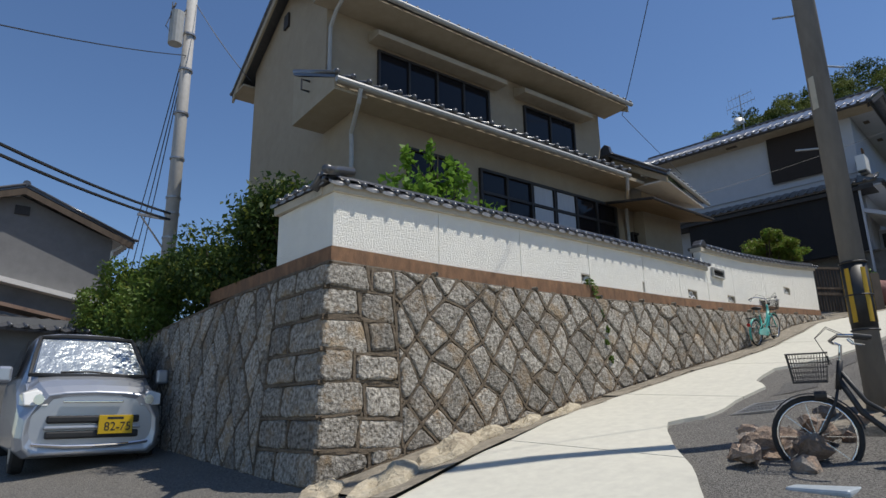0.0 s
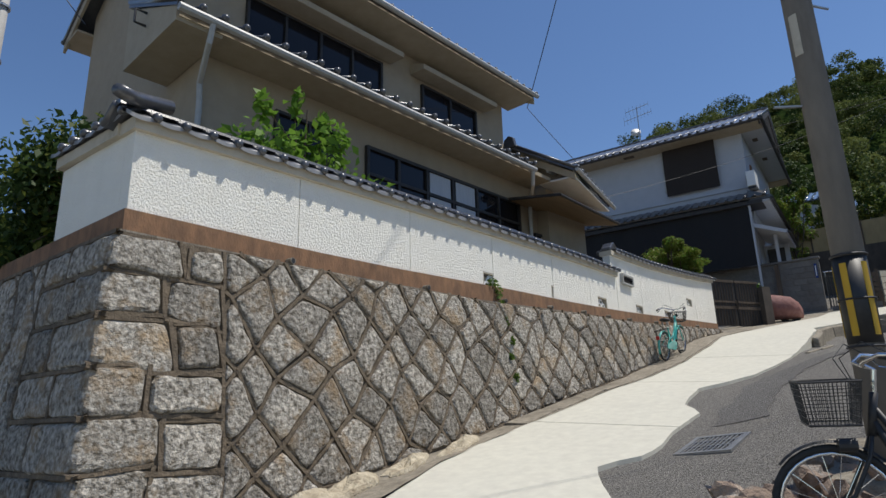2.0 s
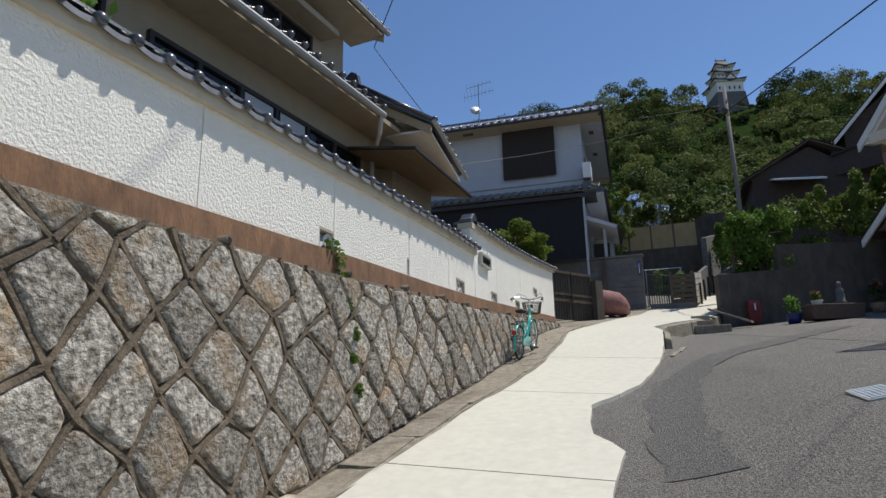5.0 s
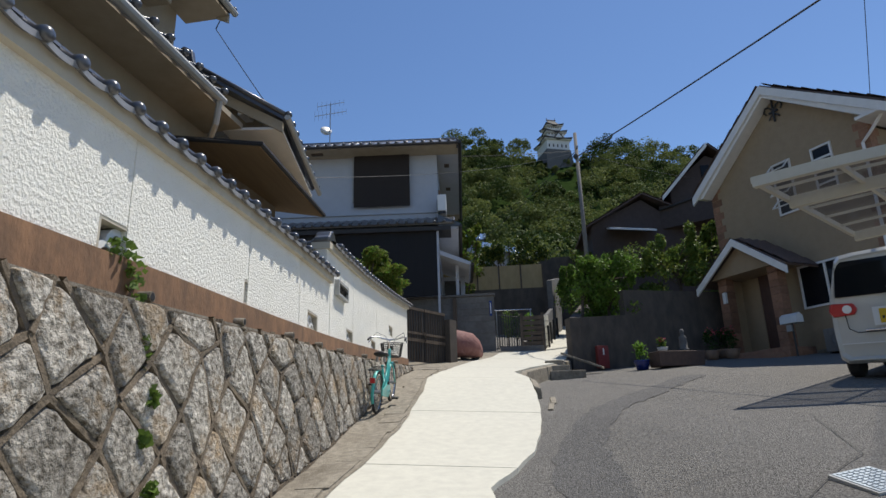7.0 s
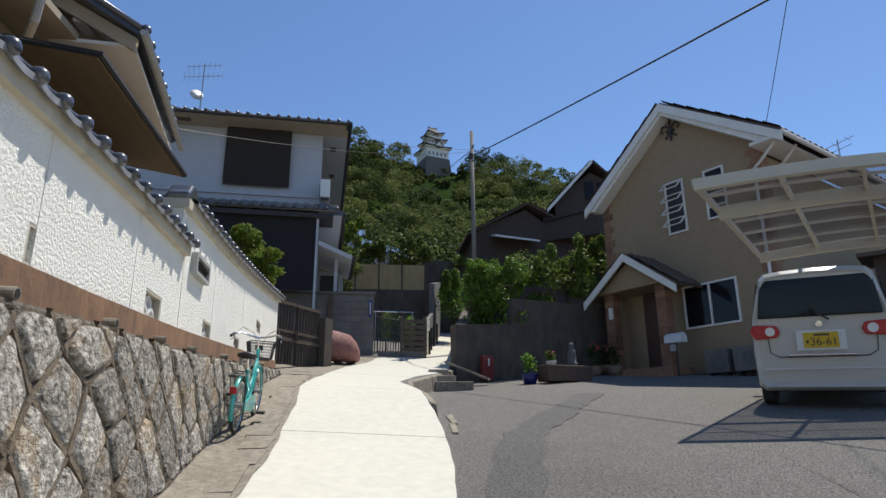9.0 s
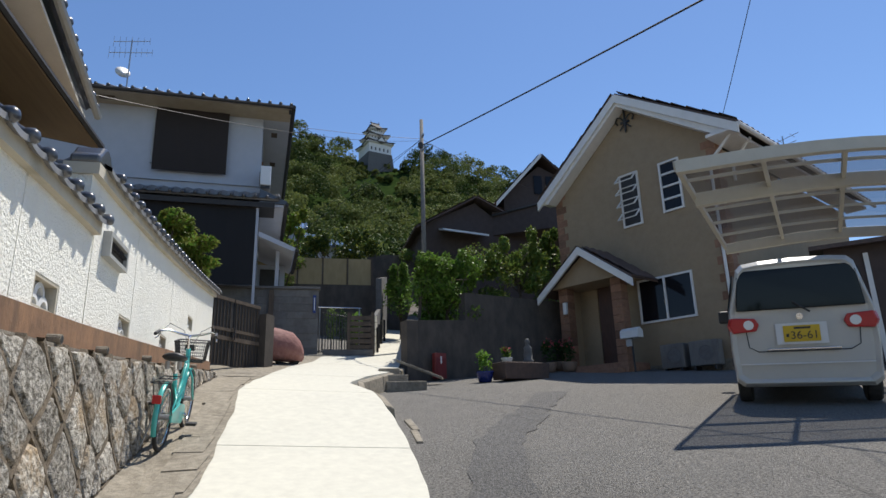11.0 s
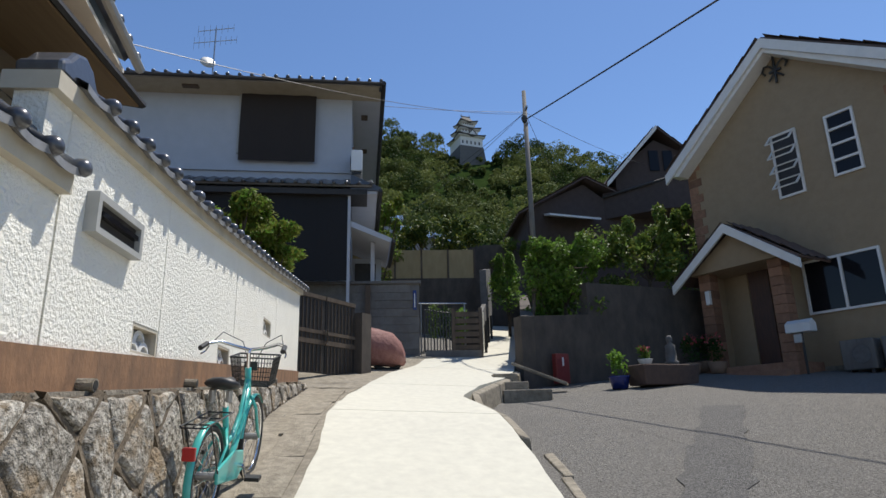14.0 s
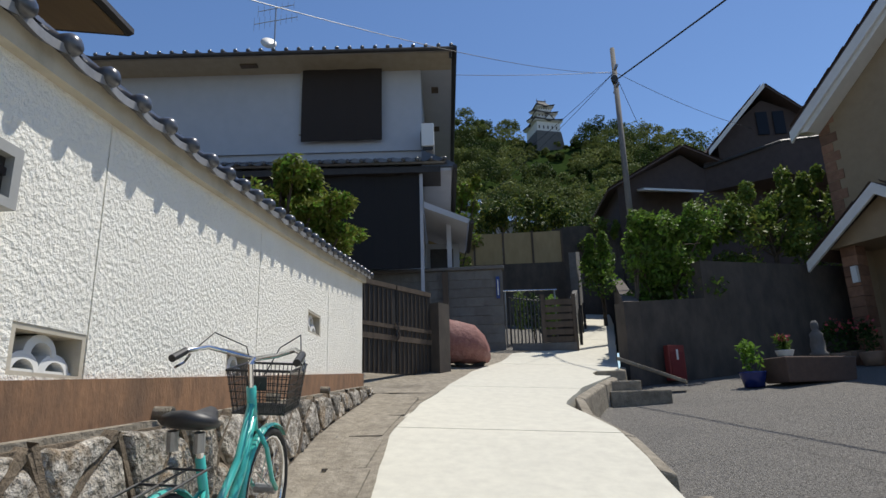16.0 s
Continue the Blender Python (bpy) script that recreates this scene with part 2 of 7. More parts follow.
def lot_z(x, y):
    return 2.17 + 0.1275 * (min(x, 24) - 9.3) - 0.047 * (max(y, -14) + 4.7)


def land(x, y):
    a, b = lerp((6, 12), (2.0, 1.75), x), lerp((6, 12), (4.2, 2.45), x)
    w = sstep(a, b, -y - 0.02 * x * (x < 10) - lerp((10, 15, 20), (0.2, 0.15, 1.1), x) * (x >= 10)) * sstep(1.5, 6, x)
    z = road_z(x, y) * (1 - w) + lot_z(x, y) * w
    if y > 0.2 and x > 0.3:
        z = min(z, 2.0 + 0.1 * x)
    return z


def axis(lo, hi, step, far):
    a = list(np.arange(lo, hi + 1e-6, step))
    return [-far, -far / 2, -60, -30] + [v for v in a] + [70, far / 2, far]


def land_wide(x, y):
    z = land(max(-60, min(x, 34)), max(-14, min(y, 12)))
    if math.hypot(x, y) > 100:
        z -= 3
    return z


rng = random.Random(5)
gx, gy = axis(-14, 30, 0.33, 900), axis(-14, 12, 0.33, 900)
g = MB()
g.grid([[(x, y, land_wide(x, y) + rng.uniform(-0.002, 0.002)) for y in gy] for x in gx])
ground = obj("ground", g, M_asphalt, smooth=True)
tagged(ground, "worn grey asphalt ground with darker patches", "ground", kind="structure")

# pale concrete lane, cast in bays
LX = (-30, -6, -1.5, 0.2, 1.6, 2.6, 3.6, 6.5, 9, 12, 13.4, 15, 18, 21, 21.5, 26, 34)
LEFT = (-1.0, -1.6, -1.6, -1.35, -1.05, -0.75, -0.58, -0.66, -0.74, -0.68, -0.6, -0.7, -1.1, -1.95, -3.25, -4.0, -5.2)
QX = (-30, -6, -2, 1.0, 2.1, 3.0, 3.12, 3.3, 3.6, 4.9, 5.42, 5.48, 5.6, 6.85, 7.0, 8.2, 8.6, 10.6, 12.6, 13.6, 15, 16.4, 18.5, 21, 26, 34)
RIGHT = (-10.5, -8.5, -5.3, -3.46, -2.65, -2.12, -2.06, -2.3, -2.34, -2.28, -2.3, -2.18, -1.99, -1.86, -1.9, -2.24, -2.32, -2.47, -2.46, -2.42, -2.2, -2.6, -3.5, -4.0, -5.0, -6.4)
BAYS = (-30, -18, -9, -5.0, -1.6, 1.6, 4.6, 7.5, 10.35, 13.3, 16.3, 19.5, 23, 27, 34)


def lane_edges(x):
    w = 0.05 * math.sin(3.1 * x) + 0.035 * math.sin(7.3 * x + 1)
    return lerp(LX, LEFT, x) + 0.2 * w, lerp(QX, RIGHT, x) + (0.3 * w if x < 9 else 0.15 * w)


lane = thing("lane", "pale concrete lane climbing between wall and parking area", "lane", kind="structure")
for a, b in zip(BAYS[:-1], BAYS[1:]):
    s = MB()
    n = max(4, int((b - a) / 0.22)) if b < 25 else 6
    rows = []
    for i in range(n + 1):
        x = a + 0.008 + (b - a - 0.016) * i / n
        yl, yr = lane_edges(x)
        lift = 0.045
        top = [(x, yl + (yr - yl) * j / 6, road_z(x, yl + (yr - yl) * j / 6) + lift) for j in range(7)]
        rows.append([(x, yl, top[0][2] - 0.12)] + top + [(x, yr, top[-1][2] - 0.7)])
    s.grid(rows)
    s.add(rows[0], [tuple(range(9))]).add(rows[-1], [tuple(range(9))])
    part("slab", s, M_concrete, lane)

# stone-flagged gutter strip between wall and lane
gut = thing("gutter_strip", "dirty flagged strip along the foot of the stone wall", "gutter", kind="structure")
s = MB()
rows = []
for i in range(int(16.2 / 0.25) + 1):
    x = -0.3 + 0.25 * i
    yl, _ = lane_edges(x)
    rows.append([(x, -0.05 + (yl - 0.02 + 0.05) * j / 4, road_z(x, -0.3) + 0.022 + (0.01 if j in (0, 4) else -0.012) + rng.uniform(-0.006, 0.006)) for j in range(5)])
s.grid(rows)
part("gutter_bed", s, M_oldconc, gut)
x = 4.5
while x < 15:
    w = rng.uniform(0.5, 0.95)
    yl, _ = lane_edges(x + w / 2)
    y0, y1 = yl + rng.uniform(0.03, 0.06), yl + rng.uniform(0.28, 0.36)
    z0, z1 = road_z(x, -0.4), road_z(x + w, -0.4)
    q = [(x + rng.uniform(0, 0.03), y0), (x + w - rng.uniform(0, 0.04), y0 + rng.uniform(-0.03, 0.03)), (x + w - rng.uniform(0, 0.03), y1), (x + rng.uniform(0, 0.04), y1 + rng.uniform(-0.02, 0.02))]
    b = MB()
    zz = [z0, z1, z1, z0]
    lo = [(*p, h - 0.03) for p, h in zip(q, zz)]
    hi = [(*p, h + 0.035 + rng.uniform(0, 0.012)) for p, h in zip(q, zz)]
    b.loft([lo, hi])
    part("flagstone", b, M_oldconc, gut)
    x += w + 0.02
s = MB()
s.grid([[(x, yl + (1.6 - yl) * j / 6, road_z(x, min(0, yl + (1.6 - yl) * j / 6)) + 0.03 + rng.uniform(-0.008, 0.008)) for j in range(7)] for x, yl in [(15.66 + 0.3 * i, lane_edges(15.66 + 0.3 * i)[0] + 0.02) for i in range(20)]])
part("forecourt_paving", s, M_oldconc, gut)
# pale cast kerb slabs where the strip meets the corner of the stone wall
M_rock = mat("pale_rough_rock", (0.56, 0.49, 0.36), (0.33, 0.275, 0.19), 9, 0.95, bump=1.0, bscale=24, bdist=0.03, c3=(0.25, 0.2, 0.14), sscale=3.0, stain=0.4, soft=0.12)
for k, (cx, cy, rx, ry, zz) in enumerate([(0.05, -0.95, 0.5, 0.26, 0.11), (0.95, -0.78, 0.55, 0.3, 0.12), (1.75, -0.55, 0.45, 0.2, 0.09), (2.55, -0.46, 0.42, 0.15, 0.07), (3.4, -0.42, 0.45, 0.13, 0.06), (-0.35, -0.5, 0.25, 0.3, 0.08)]):
    b = MB()
    out = [(math.cos(2 * math.pi * i / 14) * rng.uniform(0.78, 1.15), math.sin(2 * math.pi * i / 14) * rng.uniform(0.78, 1.15)) for i in range(14)]
    rings = []
    for f, h in ((1.0, -0.12), (1.0, 0.4), (0.9, 0.8), (0.6, 1.0), (0.25, 1.0)):
        rings.append([(cx + rx * u * f + 0.3 * ry * v * f, cy + ry * v * f + 0.22 * rx * u * f, road_z(cx + rx * u, cy + ry * v) + (zz * h if h > 0 else h) + (rng.uniform(-0.014, 0.014) if h > 0.5 else 0)) for u, v in out])
    b.loft(rings)
    part("flagstone", b, M_rock, gut)

# ---- garden wall: rubble stone below, brown band, white roughcast, tiled coping ----
SX, SZ = (0, 1.8, 4.3, 7.2, 8.7, 10.7, 13, 15.6), (2.66, 2.67, 2.72, 2.87, 2.93, 3.06, 3.22, 3.41)
BX, BZ = (0, 1.6, 2.8, 4.25, 5.2, 7.2, 8.8, 10.7, 15.6), (2.86, 2.87, 2.9, 2.96, 3.0, 3.06, 3.14, 3.26, 3.58)
TX, TZ = (0, 1.6, 3.2, 4.8, 6.5, 8.35, 8.97), (3.5, 3.57, 3.63, 3.685, 3.735, 3.78, 3.795)
UX, UZ = (8.75, 9.5, 10.8, 12.25, 13.5, 15.7), (4.18, 4.21, 4.265, 4.375, 4.48, 4.71)
WALL_END = 15.65
stone_top = lambda x: lerp(SX, SZ, x)
band_top = lambda x: lerp(BX, BZ, x)


def stone_face(x, z):
    """y of the leaning stone face."""
    return -0.1 - 0.085 * max(0.0, stone_top(x) - z)


def clip(poly, a, b, c):
    """The part of a flat outline where a*x + b*z + c >= 0."""
    out = []
    for i, p in enumerate(poly):
        q = poly[(i + 1) % len(poly)]
        dp, dq = a * p[0] + b * p[1] + c, a * q[0] + b * q[1] + c
        if dp >= 0:
            out.append(p)
        if dp * dq < 0:
            t = dp / (dp - dq)
            out.append((p[0] + (q[0] - p[0]) * t, p[1] + (q[1] - p[1]) * t))
    return out


def area(poly):
    return 0.5 * sum(poly[i][0] * poly[(i + 1) % len(poly)][1] - poly[(i + 1) % len(poly)][0] * poly[i][1] for i in range(len(poly)))


def stone_mesh(poly, place, rng, gap=0.021, depth=0.05):
    """A rough-hewn stone on a flat outline; place(u, v, d) lays it on the wall, d outward."""
    cx, cy = sum(p[0] for p in poly) / len(poly), sum(p[1] for p in poly) / len(poly)
    ring = []
    for i, p in enumerate(poly):
        q = poly[(i + 1) % len(poly)]
        l = math.hypot(q[0] - p[0], q[1] - p[1])
        k = max(1, min(6, round(l / 0.07)))
        for j in range(k):
            t = j / k
            ring.append((p[0] + (q[0] - p[0]) * t + rng.uniform(-0.014, 0.014), p[1] + (q[1] - p[1]) * t + rng.uniform(-0.014, 0.014)))
    # knock the corners off
    n = len(ring)
    ring = [tuple(0.5 * ring[i][c] + 0.25 * (ring[i - 1][c] + ring[(i + 1) % n][c]) for c in (0, 1)) for i in range(n)]
    size = math.sqrt(abs(area(poly)))
    m = MB()
    rings = []
    for shrink, d, j in ((gap, -0.05, 0), (gap, 0.008, 0.005), (gap + 0.035 * size, depth * 0.8, 0.006), (gap + 0.1 * size, depth, 0.003)):
        pts = []
        for x, y in ring:
            l = math.hypot(x - cx, y - cy) or 1e-6
            k = max(0.12, (l - shrink) / l)
            pts.append(place(cx + (x - cx) * k, cy + (y - cy) * k, d + rng.uniform(-j, j)))
        rings.append(pts)
    m.loft(rings, cap=False)
    n = len(ring)
    m.add(rings[-1] + [place(cx, cy, depth + rng.uniform(-0.006, 0.008))], [(i, (i + 1) % n, n) for i in range(n)])
    return m


def bead(m, p, q, place, rng, r=0.024):
    """A raised line of mortar along a joint."""
    l = math.hypot(q[0] - p[0], q[1] - p[1])
    if l < 0.05:
        return
    k = max(1, round(l / 0.16))
    ux, uy = (q[0] - p[0]) / l, (q[1] - p[1]) / l
    rows = []
    for i in range(k + 1):
        t = i / k
        x, y, w = p[0] + (q[0] - p[0]) * t, p[1] + (q[1] - p[1]) * t, r * rng.uniform(0.8, 1.15)
        h = rng.uniform(0.016, 0.03)
        rows.append([place(x - uy * w * s, y + ux * w * s, d) for s, d in ((1, -0.02), (0.62, h), (-0.62, h), (-1, -0.02))])
    m.grid(rows)


rng = random.Random(11)
stone_wall = thing("stone_wall", "rubble retaining wall of grey granite laid on the diagonal", "stone wall", kind="structure")


def front(u, v, d):
    return (u, stone_face(u, v) - d, v)


def sidep(u, v, d):
    return (-0.1 - 0.085 * max(0.0, 2.66 - v) - d, u, v)


# backing
b = MB()
rows = []
for i in range(66):
    x = -0.05 + i * (WALL_END + 0.05) / 65
    zb = road_z(x, -0.3) - 0.15
    rows.append([front(x, zb + (stone_top(x) - zb) * j / 4, 0) for j in range(5)] + [(x, 0.16, stone_top(x))])
b.grid(rows)
zb = road_z(WALL_END, -0.3) - 0.15
b.add([front(WALL_END, zb, 0), front(WALL_END, stone_top(WALL_END), 0), (WALL_END, 0.5, stone_top(WALL_END)), (WALL_END, 0.5, zb)], [(0, 1, 2, 3)])
rows = []
for i in range(40):
    y = -0.1 + i * 14 / 39
    zt = 2.66 - (0.0 if y < 2 else min(0.25, 0.05 * (y - 2)))
    rows.append([sidep(y, 0.1 + (zt - 0.1) * j / 4, 0) for j in range(5)] + [(0.3, y, zt)])
b.grid(rows)
part("mortar_backing", b, M_mortar, stone_wall)

beads = MB()
seen_edges = set()


def lay(poly, place, reg):
    """Clips to the region, lays one stone and the mortar round it."""
    for h in reg(poly):
        poly = clip(poly, *h)
        if len(poly) < 3:
            return
    if abs(area(poly)) < 0.007:
        return
    poly = [p for i, p in enumerate(poly) if math.hypot(p[0] - poly[i - 1][0], p[1] - poly[i - 1][1]) > 0.03]
    if len(poly) < 3:
        return
    part("stone", stone_mesh(poly, place, rng, depth=rng.uniform(0.026, 0.048)), M_stone, stone_wall)
    for i, p in enumerate(poly):
        q = poly[(i + 1) % len(poly)]
        key = (round((p[0] + q[0]) * 12), round((p[1] + q[1]) * 12), place is front)
        if place is front and min(stone_top(p[0]) - p[1], stone_top(q[0]) - q[1]) < 0.045 and abs(p[1] - q[1]) < 0.12:
            continue
        if max(p[0], q[0]) < -0.04:
            continue
        if key not in seen_edges:
            seen_edges.add(key)
            bead(beads, p, q, place, rng)


def region_front(poly):
    cx = sum(p[0] for p in poly) / len(poly)
    st = (stone_top(cx + 0.2) - stone_top(cx - 0.2)) / 0.4
    gt = (road_z(cx + 0.2, -0.3) - road_z(cx - 0.2, -0.3)) / 0.4
    zt, zg = stone_top(cx) + 0.012, road_z(cx, -0.3) + 0.02
    return [(st, -1, zt - st * cx), (-gt, 1, gt * cx - zg), (-1, 0, WALL_END - 0.02)]


def quoin_x(z):
    return 0.76


# corner courses
z, k = 0.36, 0
while z < 2.6:
    h = rng.uniform(0.3, 0.38)
    top = min(z + h, 2.64)
    if 2.64 - top < 0.12:
        top = 2.64
    x0 = -0.13 - 0.05 * max(0, 2.66 - z)
    split = x0 + (0.4 if k % 2 else 0.55) + rng.uniform(-0.05, 0.05)
    xe = quoin_x(z)
    lean = 0.085 * (top - z)
    for xa, xb, s0 in ((-0.15 - 0.085 * (2.66 - z), split, lean), (split, xe, rng.uniform(-0.04, 0.04))):
        q = [(xa, z + rng.uniform(-0.02, 0.02)), (xb, z + rng.uniform(-0.05, 0.05)), (xb + rng.uniform(-0.07, 0.07), top + rng.uniform(-0.05, 0.05)), (xa + s0, top + rng.uniform(-0.02, 0.02))]
        lay(q, front, region_front)
    ys = 0.34 if k % 2 else 0.55
    for ya, yb, s0 in ((-0.15 - 0.085 * (2.66 - z), ys, lean), (ys, 1.0, 0)):
        lay([(ya, z), (yb, z), (yb, top), (ya + s0, top)], sidep, lambda p: [(0, 1, -0.3)])
    z, k = top, k + 1


# diagonal courses: a lattice turned by 45 degrees, its nodes shaken
def lattice(place, reg, u0, u1, v0, v1, s, seed, keep, ang=(47, 133)):
    r = random.Random(seed)
    a1, a2 = radians(ang[0]), radians(ang[1])
    e1, e2 = (math.cos(a1) * s, math.sin(a1) * s), (math.cos(a2) * s, math.sin(a2) * s)
    node = {}

    def nd(i, j):
        if (i, j) not in node:
            node[i, j] = (u0 + e1[0] * i + e2[0] * j + r.uniform(-0.085, 0.085), v0 + e1[1] * i + e2[1] * j + r.uniform(-0.085, 0.085))
        return node[i, j]

    n = int((u1 - u0 + v1 - v0) / s * 1.2) + 6
    for i in range(-n, n):
        for j in range(-n, n):
            q = [nd(i, j), nd(i + 1, j), nd(i + 1, j + 1), nd(i, j + 1)]
            cx, cy = sum(p[0] for p in q) / 4, sum(p[1] for p in q) / 4
            if u0 - 0.3 < cx < u1 + 0.3 and v0 - 0.4 < cy < v1 + 0.4 and keep(cx, cy):
                lay(q, place, reg)


def reg_main(poly):
    cz = sum(p[1] for p in poly) / len(poly)
    return region_front(poly) + [(1, 0, -quoin_x(cz))]


lattice(front, reg_main, 0.6, WALL_END, 0.4, 3.4, 0.355, 3, lambda x, z: road_z(x, -0.3) - 0.3 < z < stone_top(x) + 0.3)


def reg_side(poly):
    cy = sum(p[0] for p in poly) / len(poly)
    return [(0, -1, 2.63 - max(0, 0.05 * (cy - 2))), (1, 0, -1.0), (0, 1, -road_z(-0.3, cy) + 0.03), (-1, 0, 9.0)]


lattice(sidep, reg_side, 1.0, 9.0, 0.4, 2.6, 0.46, 4, lambda y, z: True, ang=(62, 118))
part("mortar_bead", beads, M_mortar, stone_wall)

# cement lip, band, roughcast and cornice, each following the slope
garden_wall = thing("garden_wall", "white roughcast garden wall with brown band and tiled coping", "wall", kind="structure")


def strip(name, xs, zlo, zhi, y0, y1, material, label="", parent=None, seg=0.35):
    s = MB()
    n = max(2, int((xs[1] - xs[0]) / seg))
    rows = []
    for i in range(n + 1):
        x = xs[0] + (xs[1] - xs[0]) * i / n
        a, c = zlo(x), zhi(x)
        rows.append([(x, y0, a), (x, y0, c), (x, y1, c), (x, y1, a), (x, y0, a)])
    s.grid(rows)
    s.add(rows[0][:4], [(0, 1, 2, 3)]).add(rows[-1][:4], [(0, 1, 2, 3)])
    return part(name, s, material, parent or garden_wall, label)


def set_back(x):
    return lerp((7.5, 9.5, 15.7), (0.0, 0.055, 0.125), x)


def strip_y(name, ys, z0, z1, x0, x1, material):
    return part(name, MB().box(x0, x1, ys[0], ys[1], z0, z1), material, garden_wall)


top1 = lambda x: lerp(TX, TZ, x)
top2 = lambda x: lerp(UX, UZ, x)
strip("cement_lip", (-0.06, WALL_END), lambda x: stone_top(x) - 0.03, lambda x: stone_top(x) + 0.022, -0.075, 0.3, M_oldconc)
strip("band", (-0.022, WALL_END), lambda x: stone_top(x) + 0.022, band_top, -0.022, 0.17, M_band, "rust-brown painted band")
strip_y("band", (0.172, 3.4), 2.682, 2.86, -0.02, 0.12, M_band)
VENTS = [(4.57, 3.16, 0.42, 0.22), (6.38, 3.245, 0.4, 0.2), (8.05, 3.305, 0.4, 0.19), (9.87, 3.39, 0.38, 0.165), (11.53, 3.47, 0.37, 0.165), (13.2, 3.97, 0.42, 0.19)]
SEAMS1, SEAMS2 = (0.0, 1.575, 3.147, 4.81, 6.45, 7.75, 8.97), (8.75, 10.25, 12.0, 13.9, WALL_END)


def panel(xa, xb, top):
    """One bay of roughcast between two joints, with its vent holes cut out."""
    xa, xb = xa + 0.004, xb - 0.004
    cuts = [v for v in VENTS if xa < v[0] < xb]
    spans, x = [], xa
    for vx, vz, w, h in cuts:
        spans += [(x, vx, None), (vx, min(vx + w, xb), (vz, h))]
        x = min(vx + w, xb)
    spans.append((x, xb, None))
    s = MB()
    for a, c, hole in spans:
        if c - a < 0.005:
            continue
        n = max(1, int((c - a) / 0.4))
        for i in range(n):
            u, w = a + (c - a) * i / n, a + (c - a) * (i + 1) / n
            for lo, hi in (((band_top, top),) if hole is None else ((band_top, lambda t: hole[0] - hole[1]), (lambda t: hole[0], top))):
                if hi(u) - lo(u) < 0.006:
                    continue
                s.add([(u, 0, lo(u)), (w, 0, lo(w)), (w, 0, hi(w)), (u, 0, hi(u)), (u, 0.14, lo(u)), (w, 0.14, lo(w)), (w, 0.14, hi(w)), (u, 0.14, hi(u))],
                      [(0, 1, 2, 3), (7, 6, 5, 4), (0, 4, 5, 1), (3, 2, 6, 7), (0, 3, 7, 4), (1, 5, 6, 2)])
    part("panel", s, M_plaster, garden_wall)


for a, c in zip(SEAMS1[:-1], SEAMS1[1:]):
    panel(a, c, top1)
for a, c in zip(SEAMS2[:-1], SEAMS2[1:]):
    if a == 8.75:
        a = 8.98
    panel(a, c, top2)
strip("panel", (8.78, 8.978), lambda x: 3.78, lambda x: top2(x), 0.0, 0.14, M_plaster)
side_wall = part("side_panel", MB().box(0.002, 0.14, 0.142, 1.32, 2.862, 3.52), M_plaster, garden_wall)
strip("cornice", (-0.03, 8.97), lambda x: top1(x) - 0.005, lambda x: top1(x) + 0.1, -0.05, 0.19, M_cornice)
strip("cornice", (8.76, WALL_END + 0.02), lambda x: top2(x) - 0.005, lambda x: top2(x) + 0.08, -0.045, 0.19, M_cornice)
part("cornice", MB().prism([(-0.05, 0.19, 3.5), (-0.05, 1.36, 3.54), (-0.05, 1.36, 3.64), (-0.05, 0.19, 3.6)], (0.24, 0, 0)), M_cornice, garden_wall)

# joints at the back of the bays show dark through the slits
strip("joint_backing", (0.05, WALL_END - 0.05), lambda x: band_top(x) + 0.01, lambda x: (top1(x) if x < 8.9 else top2(x)) - 0.01, 0.141, 0.152, M_darkwood)

# pierced vent blocks: a frame with four arcs
for vx, vz, w, h in VENTS:
    v = MB()
    x0, x1, z0 = vx + 0.022, vx + w - 0.022, vz - h + 0.015
    wide, tall = x1 - x0, h - 0.035
    for cx, cz in ((0.27, 0.0), (0.73, 0.0), (0.5, 0.46)):
        px, pz, r, q = x0 + wide * cx, z0 + tall * cz, wide * 0.245, tall * 0.54
        rows = [[(px + rr * r * math.cos(t), y, pz + rr * q * math.sin(t)) for rr, y in ((1, 0.035), (0.62, 0.03), (0.62, 0.13), (1, 0.13), (1, 0.035))]
                for t in [math.pi * k / 14 for k in range(15)]]
        v.grid(rows)
        v.box(px - r, px - 0.62 * r, 0.034, 0.13, pz - 0.012, pz).box(px + 0.62 * r, px + r, 0.034, 0.13, pz - 0.012, pz)
    v.box(x0, x1, 0.033, 0.13, z0, z0 + 0.012)
    part("vent_block", v, M_whitepl, garden_wall, "pierced white vent block with arched openings", smooth=False)
    part("vent_frame", MB().box(vx + 0.001, vx + 0.022, 0.003, 0.138, vz - h, vz).box(vx + w - 0.022, vx + w - 0.001, 0.003, 0.138, vz - h, vz)
         .box(vx + 0.022, vx + w - 0.022, 0.003, 0.138, vz - 0.02, vz - 0.001).box(vx + 0.022, vx + w - 0.022, 0.003, 0.138, vz - h + 0.001, vz - h + 0.015), M_cornice, garden_wall)


